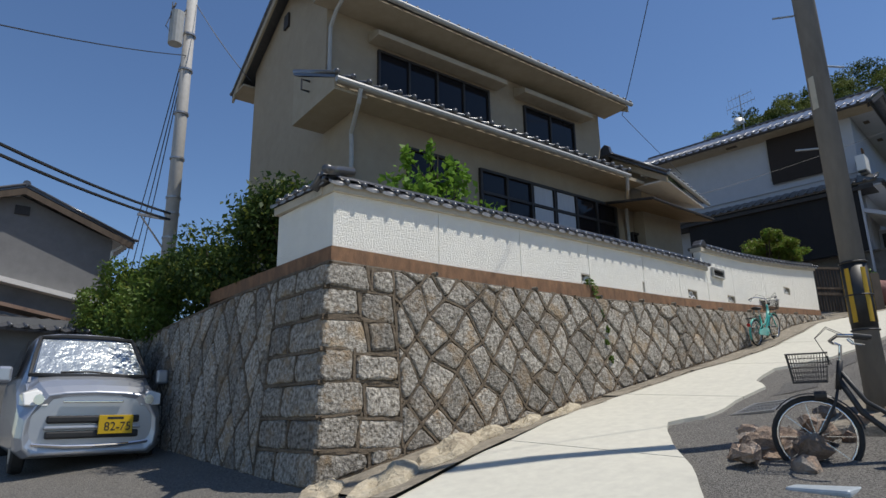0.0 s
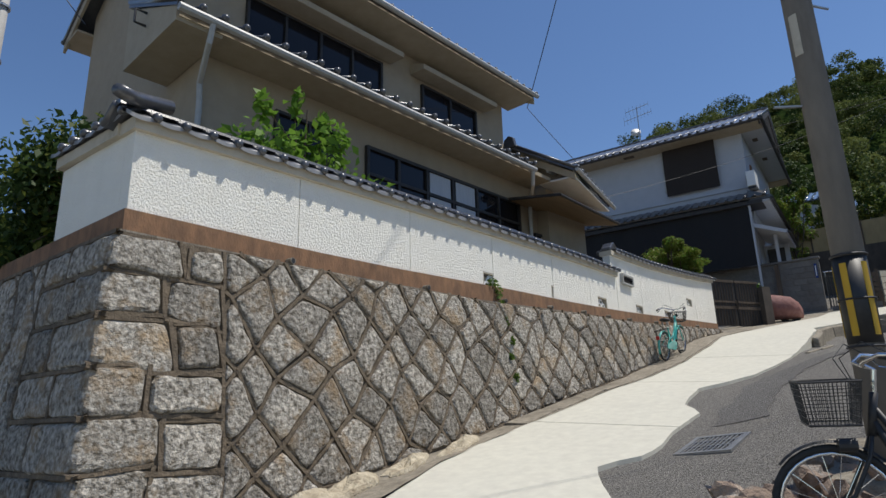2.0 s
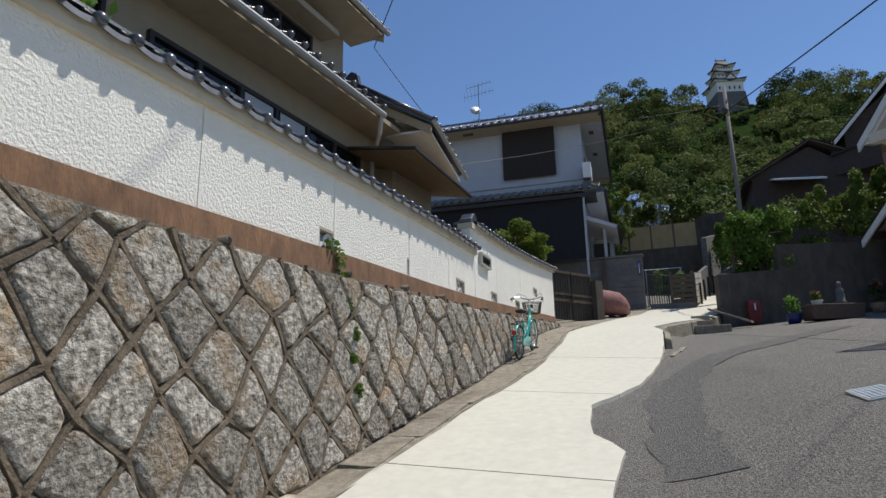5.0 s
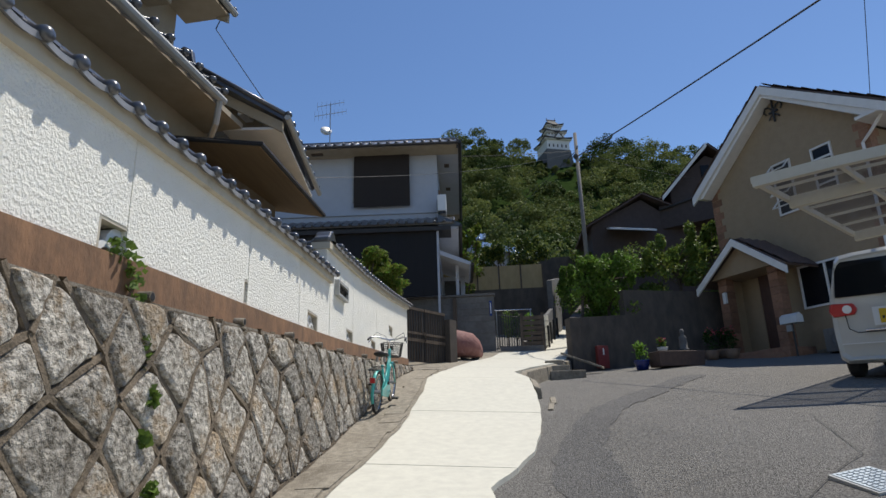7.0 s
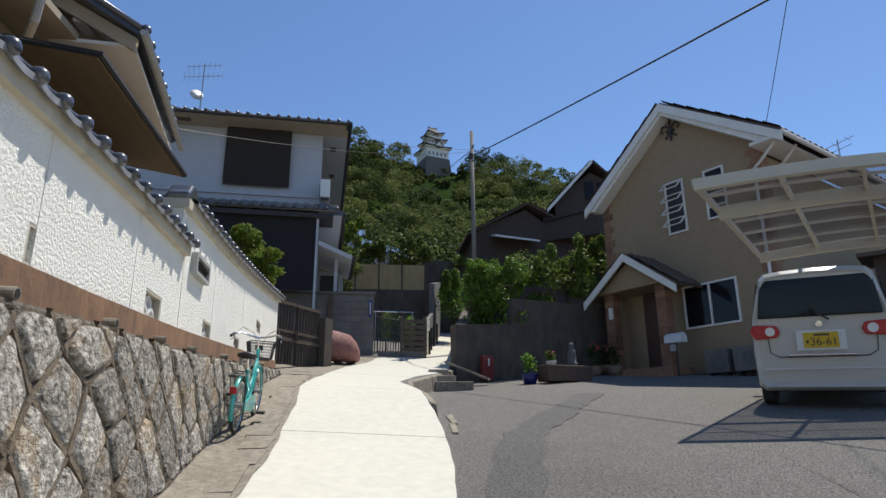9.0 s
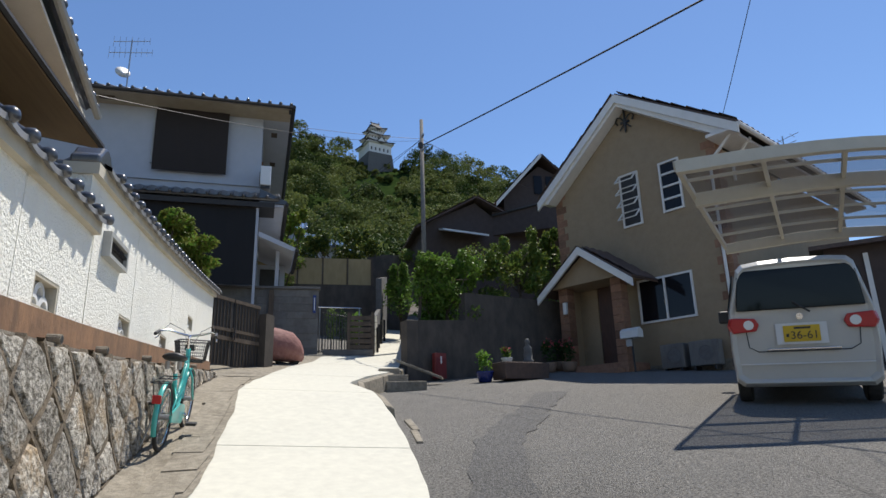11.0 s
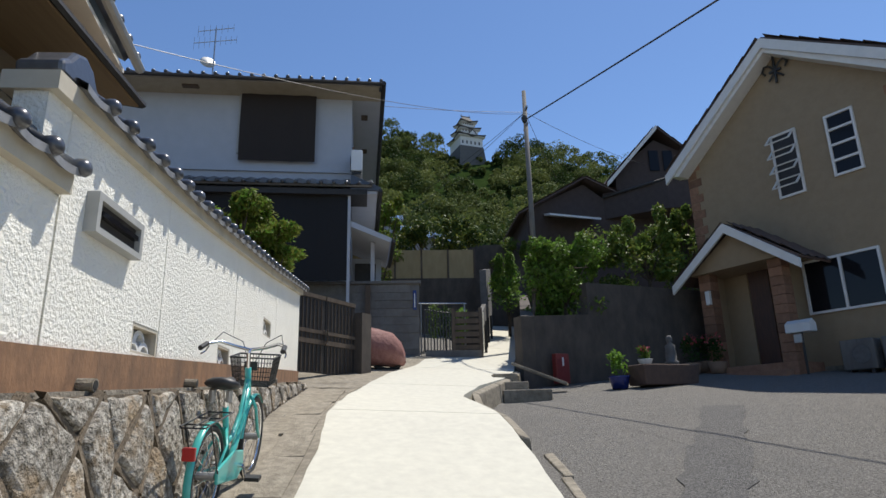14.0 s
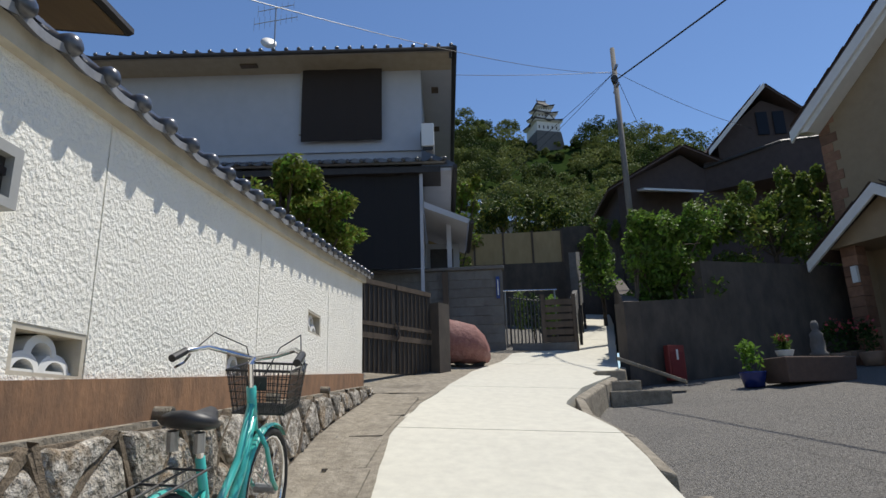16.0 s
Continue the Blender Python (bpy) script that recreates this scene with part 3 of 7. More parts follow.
# coping tiles: pan, round roll and round end
def tile_mesh():
    m = MB()
    L = 0.17
    pan = []
    for t in range(7):
        u = -0.12 + 0.24 * t / 6
        dz = -0.02 * math.cos(u / 0.12 * math.pi / 2)
        pan.append([(u, 0.0, dz + 0.06), (u, -L, dz - 0.035), (u, -L, dz), (u, 0.0, dz + 0.095)])
    m.grid(pan)
    roll = []
    for y, z, r in ((-L - 0.035, 0.0, 0.012), (-L - 0.028, 0.0, 0.03), (-L - 0.01, 0.002, 0.04), (-L + 0.02, 0.006, 0.038), (-L + 0.035, 0.01, 0.032), (0.0, 0.098, 0.032)):
        roll.append([(0.118 + r * math.cos(a), y, z + r * math.sin(a)) for a in [2 * math.pi * k / 10 for k in range(10)]])
    m.loft(roll)
    return m


me_tile = tile_mesh().mesh("coping_tile", M_kawara, smooth=True)
me_tile.materials.append(M_kawara_face)
for f in me_tile.polygons:
    if len(f.vertices) == 4 and all(abs(me_tile.vertices[i].co.y + 0.17) < 0.001 for i in f.vertices):
        f.material_index, f.use_smooth = 1, False
fix(me_tile)
me_cap = MB().loft([[(x, 0.062 * math.cos(a), 0.0 + 0.05 * math.sin(a)) for a in [math.pi * k / 6 for k in range(7)]] for x in (0, 0.12, 0.235)]).mesh("ridge_tile", M_kawara, smooth=False)
fix(me_cap)
coping = thing("coping", "grey glazed tile coping along the garden wall", "tile coping", kind="structure")


def piece(name, me, m, parent):
    o = new(name, me)
    o.parent = parent
    o.matrix_local = m
    return o


def run_tiles(p, q, inward, zf, step=0.24, both=True, end_caps=True):
    p, q = Vector(p), Vector(q)
    l = (q - p).length
    n = round(l / step)
    d = (q - p) / n
    for i in range(n):
        a, c = p + d * i, p + d * (i + 1)
        a.z, c.z = zf(a), zf(c)
        u = (c - a).normalized()
        w = Vector(inward)
        up = u.cross(w)
        for s in (1, -1) if both else (1,):
            R3 = Matrix((u * s, w * s, up)).transposed().to_4x4()
            mid = (a + c) / 2
            piece("coping_tile", me_tile, Matrix.Translation(mid + w * (0.082 if s > 0 else 0.1) + Vector((0, 0, 0.06))) @ R3, coping)
        R3 = Matrix((u, w, up)).transposed().to_4x4()
        piece("ridge_tile", me_cap, Matrix.Translation(a + w * 0.08 + Vector((0, 0, 0.145))) @ R3, coping)


run_tiles((-0.12, 0, 0), (8.95, 0, 0), (0, 1, 0), lambda v: top1(v.x) + 0.045)
run_tiles((8.92, 0, 0), (WALL_END + 0.1, 0, 0), (0, 1, 0), lambda v: top2(v.x) + 0.04, step=0.23)
run_tiles((0, 1.4, 0), (0, 0.06, 0), (1, 0, 0), lambda v: 3.585 + 0.03 * v.y)
# hip cap at the corner and ornament at the step
cap = MB()
cap.tube([(-0.26, -0.26, 3.63), (-0.1, -0.1, 3.7), (0.08, 0.06, 3.79), (0.3, 0.08, 3.83)], [0.05, 0.055, 0.062, 0.06], 10)
part("hip_tile", cap, M_kawara, coping, smooth=True)
orn = MB()
orn.prism([(8.8, -0.03, 4.27), (8.79, -0.03, 4.33), (8.85, -0.03, 4.37), (8.9, -0.03, 4.43), (8.98, -0.03, 4.46), (9.06, -0.03, 4.43), (9.11, -0.03, 4.37), (9.17, -0.03, 4.34), (9.16, -0.03, 4.28)], (0, 0.2, 0))
part("ridge_end_tile", orn, M_kawara, coping, "dark ornamental end tile", bev=0.02)
end = MB().tube([(WALL_END + 0.02, 0.08, 4.88), (WALL_END + 0.17, 0.08, 4.9)], [0.06, 0.05], 10)
part("ridge_end_tile", end, M_whitepl, coping, "pale mortared end of the coping")

# box frame of the small wall opening, weep pipes, rain pipe at the band
slot = thing("wall_opening", "small framed horizontal opening in the white wall", "wall vent")
fx0, fx1, fz0, fz1 = 9.2, 9.74, 3.7, 3.895
s = MB()
for a in ((fx0, fx1, fz1 - 0.035, fz1), (fx0, fx1, fz0, fz0 + 0.03), (fx0, fx0 + 0.035, fz0 + 0.03, fz1 - 0.035), (fx1 - 0.035, fx1, fz0 + 0.03, fz1 - 0.035)):
    s.box(a[0], a[1], -0.06, 0.004, a[2], a[3])
part("frame", s, M_gutter, slot, "weathered grey metal frame")
# near-black panel on the uncut wall; its colour stands for the shade inside
part("recess", MB().box(fx0 + 0.035, fx1 - 0.035, -0.03, -0.002, fz0 + 0.03, fz1 - 0.035), M_darkwood, slot)
part("inner_bar", MB().box(fx0 + 0.06, fx1 - 0.06, -0.06, -0.03, fz0 + 0.09, fz1 - 0.08), M_darkglass, slot)
for x in (1.45, 3.35, 4.95, 6.2, 7.3, 8.3, 9.3, 10.75, 12.2, 13.6):
    wp = MB()
    z = stone_top(x) + 0.01
    y = set_back(x)
    wp.tube([(x, y, z + 0.04), (x, y - 0.1, z + 0.036)], 0.03, 12)
    pipe = obj("weep_pipe", wp, M_oldconc)
    tagged(pipe, "short grey drain pipe jutting from the wall", "pipe", "drain pipes in the wall")
    # black disc on the closed pipe end, painting the darkness of the hollow
    part("bore", MB().cyl((x, y - 0.099, z + 0.036), (x, y - 0.102, z + 0.036), 0.022, n=12), M_black, pipe)

# the far stretch of the wall runs slightly away from the lane
for root in (stone_wall, garden_wall, coping, slot):
    for ob in root.children:
        if ob.data.users > 1:
            ob.location.y += set_back(ob.location.x)
        else:
            co = np.empty(len(ob.data.vertices) * 3)
            ob.data.vertices.foreach_get("co", co)
            co = co.reshape(-1, 3)
            co[:, 1] += np.interp(co[:, 0], (7.5, 9.5, 15.7), (0.0, 0.055, 0.125))
            ob.data.vertices.foreach_set("co", co.ravel())
            ob.data.update()

# ---- houses ----


def roof_slope(parent, p, q, up, material, pitch_tiles=0.27, rows=0, name="roof_slope", thick=0.07, rolls=True, knob=True, kn=0.05):
    """A tiled slope: eave from p to q, up the vector up. Rolls run up the slope and end in round tiles at the eave."""
    p, q, up = Vector(p), Vector(q), Vector(up)
    d = q - p
    nrm = d.cross(up).normalized()
    if nrm.z < 0:
        nrm = -nrm
    n = max(1, round(d.length / pitch_tiles))
    m = MB()
    k = n * 4
    top, low = [], []
    rws = []
    for j in range(max(rows, 1) + 1):
        t = j / max(rows, 1)
        rws.append(t)
    sheet = []
    for jt, t in enumerate(rws):
        for lip in ((0.0,) if jt == 0 else ((0.03, 0.0) if jt < len(rws) - 1 else (0.03,))):
            sheet.append([p + d * (i / k) + up * t + nrm * (thick + 0.02 * math.cos(2 * math.pi * i / 4) + (0.03 if jt and lip else 0)) for i in range(k + 1)])
    m.grid(sheet)
    m.prism([p, q, q + up, p + up], nrm * thick * 0.7)
    part(name, m, material, parent)
    if rolls:
        r = MB()
        for i in range(n + 1):
            a = p + d * (i / n)
            r.cyl(a - up.normalized() * 0.02 + nrm * (thick + 0.012), a + up + nrm * (thick + 0.012), 0.036, n=7)
            if knob:
                c = a - up.normalized() * 0.03 + nrm * (thick + 0.03)
                r.loft([[c + nrm * kn * math.sin(b) * w + d.normalized() * kn * math.cos(b) * w - up.normalized() * o for b in [2 * math.pi * e / 8 for e in range(8)]]
                        for w, o in ((0.95, -0.03), (1.0, 0.02), (0.55, 0.045))])
        part("roll_tiles", r, material, parent, smooth=True)


def gable_roof(parent, x0, x1, y0, y1, ze, zr, over_x, over_y, material, axis="x", soffit=None, fascia=None, rows=0, rolls=True, step=0.27, kn=0.05):
    """Roof over a box, with its ridge along x or y; ze: height of the wall top, zr: of the ridge."""
    if axis == "x":
        ym, hy = (y0 + y1) / 2, (y1 - y0) / 2
        k = (zr - ze) / hy
        e = ze - k * over_y
        a, b = x0 - over_x, x1 + over_x
        quads = [((a, y0 - over_y, e), (b, y0 - over_y, e), (0, hy + over_y, zr - e)), ((b, y1 + over_y, e), (a, y1 + over_y, e), (0, -(hy + over_y), zr - e))]
        ridge = ((a, ym, zr + 0.1), (b, ym, zr + 0.1))
        under = [[(a, y0 - over_y, e - 0.02), (b, y0 - over_y, e - 0.02), (b, y0 + 0.02, e - 0.02), (a, y0 + 0.02, e - 0.02)], [(a, y1 + over_y, e - 0.02), (b, y1 + over_y, e - 0.02), (b, y1, e - 0.02), (a, y1, e - 0.02)]]
    else:
        xm, hx = (x0 + x1) / 2, (x1 - x0) / 2
        k = (zr - ze) / hx
        e = ze - k * over_x
        a, b = y0 - over_y, y1 + over_y
        quads = [((x0 - over_x, b, e), (x0 - over_x, a, e), (hx + over_x, 0, zr - e)), ((x1 + over_x, a, e), (x1 + over_x, b, e), (-(hx + over_x), 0, zr - e))]
        ridge = ((xm, a, zr + 0.1), (xm, b, zr + 0.1))
        under = []
    for p, q, up in quads:
        roof_slope(parent, p, q, up, material, step, rows, rolls=rolls, kn=kn)
        if fascia is not None:
            for s in (p, q):
                s = Vector(s)
                inw = (Vector(q) - Vector(p)).normalized() * (0.05 if s == Vector(p) else -0.05)
                f = MB().prism([s - Vector((0, 0, 0.02)), s + Vector(up) - Vector((0, 0, 0.02)), s + Vector(up) - Vector((0, 0, 0.2)), s - Vector((0, 0, 0.2))], inw)
                part("barge_board", f, fascia, parent)
    rt = MB().tube([ridge[0], ((Vector(ridge[0]) + Vector(ridge[1])) / 2), ridge[1]], 0.1, 8)
    part("ridge", rt, material, parent)
    if soffit is not None:
        for u in under:
            part("soffit", MB().prism(u, (0, 0, -0.05)), soffit, parent)
    return e


def sash(parent, u0, u1, z0, z1, v, n, frame, pane, fw=0.05, depth=0.07, mid=None, curtain=None, label=""):
    """A window set in the plane v, looking towards -v, with n panes side by side."""

    win = MB().box(u0, u1, v - depth, v + 0.02, z1 - fw, z1).box(u0, u1, v - depth, v + 0.02, z0, z0 + fw)
    for i in range(n + 1):
        u = u0 + (u1 - u0 - fw) * i / n
        win.box(u, u + fw, v - depth + 0.005 * (i % 2), v + 0.02, z0 + fw, z1 - fw)
    if mid:
        win.box(u0 + fw, u1 - fw, v - depth + 0.01, v + 0.02, mid - fw / 2, mid + fw / 2)
    wo = part("window", win, frame, parent, label)
    for i in range(n):
        a, b = u0 + (u1 - u0) * i / n + fw * 0.6, u0 + (u1 - u0) * (i + 1) / n - fw * 0.0
        part("pane", MB().box(a, b, v - 0.02, v + 0.0, z0 + fw, z1 - fw), curtain if (curtain and i in curtain[1]) and not mid else pane, wo)
    return wo


# the ochre two-storey house above the garden wall
H1 = pose(3.2, 3.73, 0, 0, 0, -4.5)
h1 = thing("ochre_house", "two-storey ochre stucco house with dark tiled roofs", "house", H1)
part("wall", MB().box(-1.15, 7.15, 0.0, 3.95, 2.0, 9.4).prism([(-1.15, 0, 9.4), (-1.15, 3.95, 9.4), (-1.15, 1.97, 10.4)], (0.12, 0, 0)).prism([(7.15, 0, 9.4), (7.15, 3.95, 9.4), (7.15, 1.97, 10.4)], (-0.12, 0, 0)), M_h1wall, h1)
part("lower_wall", MB().box(-1.15, 7.3, -1.1, -0.002, 2.0, 6.35), M_h1wall, h1)
gable_roof(h1, -1.15, 7.15, 0, 3.95, 9.45, 10.5, 0.3, 0.8, M_kawara, soffit=M_soffit, fascia=M_soffit)
part("gutter", MB().tube([(-1.45, -0.88, 9.05), (7.5, -0.88, 9.03)], 0.055, 8), M_gutter, h1, "grey rain gutter under the upper eave")
# lower lean-to roof
roof_slope(h1, (-1.8, -1.72, 6.38), (5.8, -1.72, 6.38), (0, 1.72, 0.85), M_kawara, 0.3)
part("soffit", MB().box(-1.75, 6.5, -1.7, -1.1, 6.26, 6.34), M_soffit, h1)
part("eave_box", MB().prism([(-1.78, -1.68, 6.2), (-1.78, -1.68, 6.4), (-1.78, 0.0, 7.2), (-1.78, 0.0, 6.2)], (0.62, 0, 0)), M_soffit, h1)
part("gutter", MB().tube([(-1.8, -1.79, 6.33), (5.8, -1.79, 6.3)], 0.055, 8), M_gutter, h1)
part("downpipe", MB().tube([(-1.35, -1.79, 6.28), (-1.35, -1.72, 6.05), (-1.2, -1.2, 5.75), (-1.17, -1.17, 5.5), (-1.17, -1.17, 2.3)], 0.04, 8), M_gutter, h1)
part("downpipe", MB().tube([(-1.1, -0.8, 8.95), (-1.1, -0.3, 8.75), (-1.1, -0.07, 8.5), (-1.1, -0.07, 7.2)], 0.04, 8), M_gutter, h1)
part("downpipe", MB().tube([(5.7, -1.79, 6.26), (5.8, -1.7, 6.0), (6.3, -1.25, 5.8), (6.4, -1.17, 5.3), (6.4, -1.17, 3.0)], 0.04, 8), M_gutter, h1)
sash(h1, 0.02, 3.08, 7.28, 8.42, 0.0, 4, M_darkwood, M_darkglass)
sash(h1, 4.22, 6.06, 7.28, 8.4, 0.0, 2, M_darkwood, M_darkglass)
for a, b in ((-0.2, 3.35), (3.92, 6.42)):
    part("awning", MB().prism([(a, -0.002, 8.52), (a, -0.42, 8.5), (a, -0.42, 8.62), (a, -0.002, 8.8)], (b - a, 0, 0)), M_soffit, h1, "stucco-clad window hood", bev=0.015)
sash(h1, 0.0, 1.2, 4.75, 5.82, -1.1, 2, M_darkwood, M_darkglass)
lw = sash(h1, 1.75, 6.05, 4.2, 5.8, -1.1, 6, M_darkwood, M_darkglass, mid=5.3, fw=0.06)
for i in (2, 3):
    a = 1.75 + 4.3 / 6 * i
    part("curtain", MB().box(a + 0.1, a + 0.66, -1.135, -1.122, 4.3, 5.26).box(a + 0.1, a + 0.66, -1.135, -1.122, 5.34, 5.74), M_curtain, h1, "pale lined curtain behind the window")
part("gable_vent", MB().box(-1.2, -1.14, 1.9, 2.15, 9.6, 9.95), M_darkwood, h1)
part("bracket", MB().tube([(-1.8, -0.75, 6.75), (-1.95, -0.75, 6.75), (-1.95, -0.75, 6.55), (-1.8, -0.75, 6.55)], 0.02, 6), M_black, h1)
# entrance porch with its own gable at the far end
part("porch_wall", MB().box(6.75, 8.3, -1.4, 0.3, 2.5, 6.32).prism([(6.75, -2.05, 6.33), (6.75, 0.3, 6.33), (6.75, -0.85, 7.12)], (0.1, 0, 0)), M_h1wall, h1)
for p, q, up in (((6.42, -2.34, 6.3), (8.62, -1.92, 6.1), (-0.25, 1.42, 0.9)), ((8.5, 0.9, 6.2), (6.2, 0.58, 6.36), (0, -1.45, 0.85))):
    roof_slope(h1, p, q, up, M_kawara, 0.24)
part("ridge", MB().tube([(6.2, -0.9, 7.3), (8.45, -0.5, 7.08)], 0.1, 8), M_kawara, h1)
part("ridge_end_tile", MB().prism([(6.12, -1.08, 7.2), (6.12, -1.03, 7.42), (6.12, -0.9, 7.5), (6.12, -0.77, 7.42), (6.12, -0.72, 7.2)], (0.1, 0, 0)), M_kawara, h1, "dark ornamental end tile", bev=0.02)
for v0 in (-2.32, 0.58):
    part("barge_board", MB().prism([(6.46, v0, 6.28), (6.46, -0.87, 7.18), (6.46, -0.87, 7.0), (6.46, v0, 6.12)], (0.05, 0, 0)), M_soffit, h1, "pale barge board of the porch gable")
    part("purlin", MB().box(6.5, 6.75, v0 * 0.55 - 0.45, v0 * 0.55 - 0.33, 6.5, 6.62), M_trim, h1)
part("soffit", MB().prism([(6.48, -2.3, 6.22), (8.66, -1.9, 6.04), (8.6, -1.3, 6.2), (6.48, -1.4, 6.3)], (0, 0, -0.04)), M_trim, h1)
part("gutter", MB().tube([(6.4, -2.42, 6.31), (8.75, -2.0, 6.09)], 0.045, 8), M_gutter, h1)
part("porch_canopy", MB().prism([(5.64, -2.42, 5.5), (8.55, -2.14, 5.58), (8.55, -1.12, 5.8), (5.64, -1.12, 5.76)], (0, 0, 0.07)), M_canopy, h1, "brown boarded canopy over the entrance", bev=0.01)
part("canopy_edge", MB().tube([(5.64, -1.2, 5.77), (5.63, -2.44, 5.54), (8.57, -2.16, 5.62), (8.57, -1.2, 5.82)], 0.035, 6), M_darkwood, h1)
sash(h1, 6.5, 8.2, 3.4, 5.2, -1.15, 2, M_darkwood, M_darkglass)

# white house with the reed blind, behind the gate
H2 = pose(21.54, 2.0, 0, 0, 0, -86.2)
h2 = thing("white_house", "two-storey white house with dark tiled roof and black netting", "house", H2)
part("wall", MB().box(-6.5, 2.08, 0.0, 6.5, 3.5, 11.45), M_h2wall, h2)
gable_roof(h2, -6.5, 2.08, 0.0, 6.5, 11.7, 13.3, 0.75, 0.75, M_kawara, soffit=M_soffit, fascia=M_darkwood, step=0.3)
part("gutter", MB().tube([(-7.2, -0.85, 11.3), (2.85, -0.85, 11.3)], 0.05, 8), M_darkwood, h2)
part("reed_blind", MB().grid([[(u, -0.12 - 0.05 * math.sin(math.pi * i / 8) - 0.012 * math.sin(9 * u), 9.38 + (11.46 - 9.38) * i / 8) for u in [-0.78 + 1.92 * k / 16 for k in range(17)]] for i in range(9)]), M_blind, h2, "dark reed blind hung over the upper window")
sash(h2, -0.85, 0.95, 9.6, 11.3, 0.0, 2, M_gutter, M_darkglass)
part("soffit", MB().box(2.085, 2.84, -0.74, 7.2, 11.3, 11.36), M_h2wall, h2, "pale boarded soffit along the side eave")
part("gutter", MB().tube([(2.9, -0.88, 11.31), (2.9, 7.2, 11.28)], 0.06, 8), M_darkwood, h2)
for v in (0.9, 3.2):
    part("soffit_vent", MB().box(2.32, 2.5, v, v + 0.3, 11.28, 11.299), M_wood, h2)
part("soffit_vent", MB().box(-2.2, -1.8, -0.5, -0.35, 11.22, 11.28), M_wood, h2)
part("side_roof", MB().prism([(2.09, -0.9, 8.75), (2.82, -0.9, 8.42), (2.82, -0.9, 8.34), (2.09, -0.9, 8.34)], (0, 5.0, 0)), M_kawara, h2)
part("soffit", MB().box(2.09, 2.74, -0.86, 4.1, 8.26, 8.33), M_h2wall, h2)
part("gutter", MB().tube([(2.82, -0.96, 8.32), (2.82, 4.1, 8.3)], 0.05, 8), M_darkwood, h2)
part("drip_rail", MB().box(-6.5, 2.1, -0.06, -0.002, 9.12, 9.2), M_h2wall, h2)
roof_slope(h2, (-6.8, -0.95, 8.4), (2.6, -0.95, 8.4), (0, 0.95, 0.45), M_kawara, 0.3)
part("eave_beam", MB().box(-6.7, 2.5, -0.9, -0.002, 8.22, 8.36), M_darkwood, h2)
part("shade_net", MB().grid([[(u, -0.75 + 0.03 * math.sin(5 * u + z), z) for u in [-4.0 + 6.05 * k / 24 for k in range(25)]] for z in (6.1, 6.9, 7.6, 8.24)]), M_net, h2, "black shading net hung below the eave")
part("post", MB().box(2.03, 2.1, -0.8, -0.74, 5.2, 8.22), M_h2wall, h2)
part("porch_roof", MB().prism([(2.12, -0.9, 7.4), (3.05, -0.9, 7.02), (3.1, -0.9, 7.12), (2.12, -0.9, 7.54)], (0, 2.6, 0)), M_h2wall, h2, "small white side roof")
part("porch_gutter", MB().tube([(3.14, -0.94, 7.04), (3.14, 1.6, 7.04)], 0.05, 6), M_darkwood, h2)
part("side_wall", MB().box(2.1, 2.9, 1.0, 1.12, 4.0, 7.1), M_h2wall, h2)
part("side_door", MB().box(2.2, 2.75, 0.93, 0.99, 5.0, 6.95), M_darkwood, h2)
part("porch_post", MB().box(2.6, 2.7, -0.3, -0.2, 5.0, 7.25), M_h2wall, h2)
part("side_vent", MB().box(2.08, 2.13, 0.9, 1.2, 10.1, 10.3), M_band, h2)
ac = thing("air_conditioner", "grey outdoor air-conditioner unit on the lower roof", "air conditioner", H2 @ pose(2.2, -0.2, 8.95))
part("casing", MB().box(-0.12, 0.17, -0.35, 0.35, 0.05, 0.62), M_whitepl, ac, bev=0.02)
part("grille", MB().cyl((-0.125, -0.08, 0.33), (-0.14, -0.08, 0.33), 0.2, n=16), M_darkwood, ac)
for y in (-0.3, 0.25):
    part("foot", MB().box(-0.1, 0.15, y, y + 0.05, -0.02, 0.05), M_black, ac)
ant = thing("tv_antenna", "roof aerial with crossed rods and small white dish", "antenna", pose(23.0, 4.12, 12.55))
part("mast", MB().cyl((0, 0, 0), (0, 0, 1.8), 0.022), M_metal, ant)
rods = MB()
for z, l, n in ((1.75, 1.1, 7), (1.35, 1.3, 9)):
    rods.cyl((-0.1, -l / 2, z), (0.1, l / 2, z), 0.012, n=6)
    for i in range(n):
        y = -l / 2 + l * i / (n - 1)
        x = -0.1 + 0.2 * i / (n - 1)
        h = 0.12 + 0.012 * i
        rods.cyl((x, y, z - h), (x, y, z + h), 0.006, n=5)
part("aerial_head", rods, M_metal, ant)
dish = MB()
dish.loft([[(-0.12 - 0.1 * (1 - (r / 0.22) ** 2) * -1, 0.02 + r * math.cos(t), 0.55 + r * math.sin(t)) for t in [2 * math.pi * k / 16 for k in range(16)]] for r in (0.22, 0.15, 0.07, 0.01)])
part("dish", dish, M_whitepl, ant, smooth=True).matrix_local = pose(-0.1, 0.1, 0.05, 0, 18, 25)

# tan house with brick quoins beside the parking place
H3 = pose(19.14, -10.12, 0, 0, 0, 27.9)
h3 = thing("tan_house", "tan stucco gabled house with brick quoins and white trim", "house", H3)
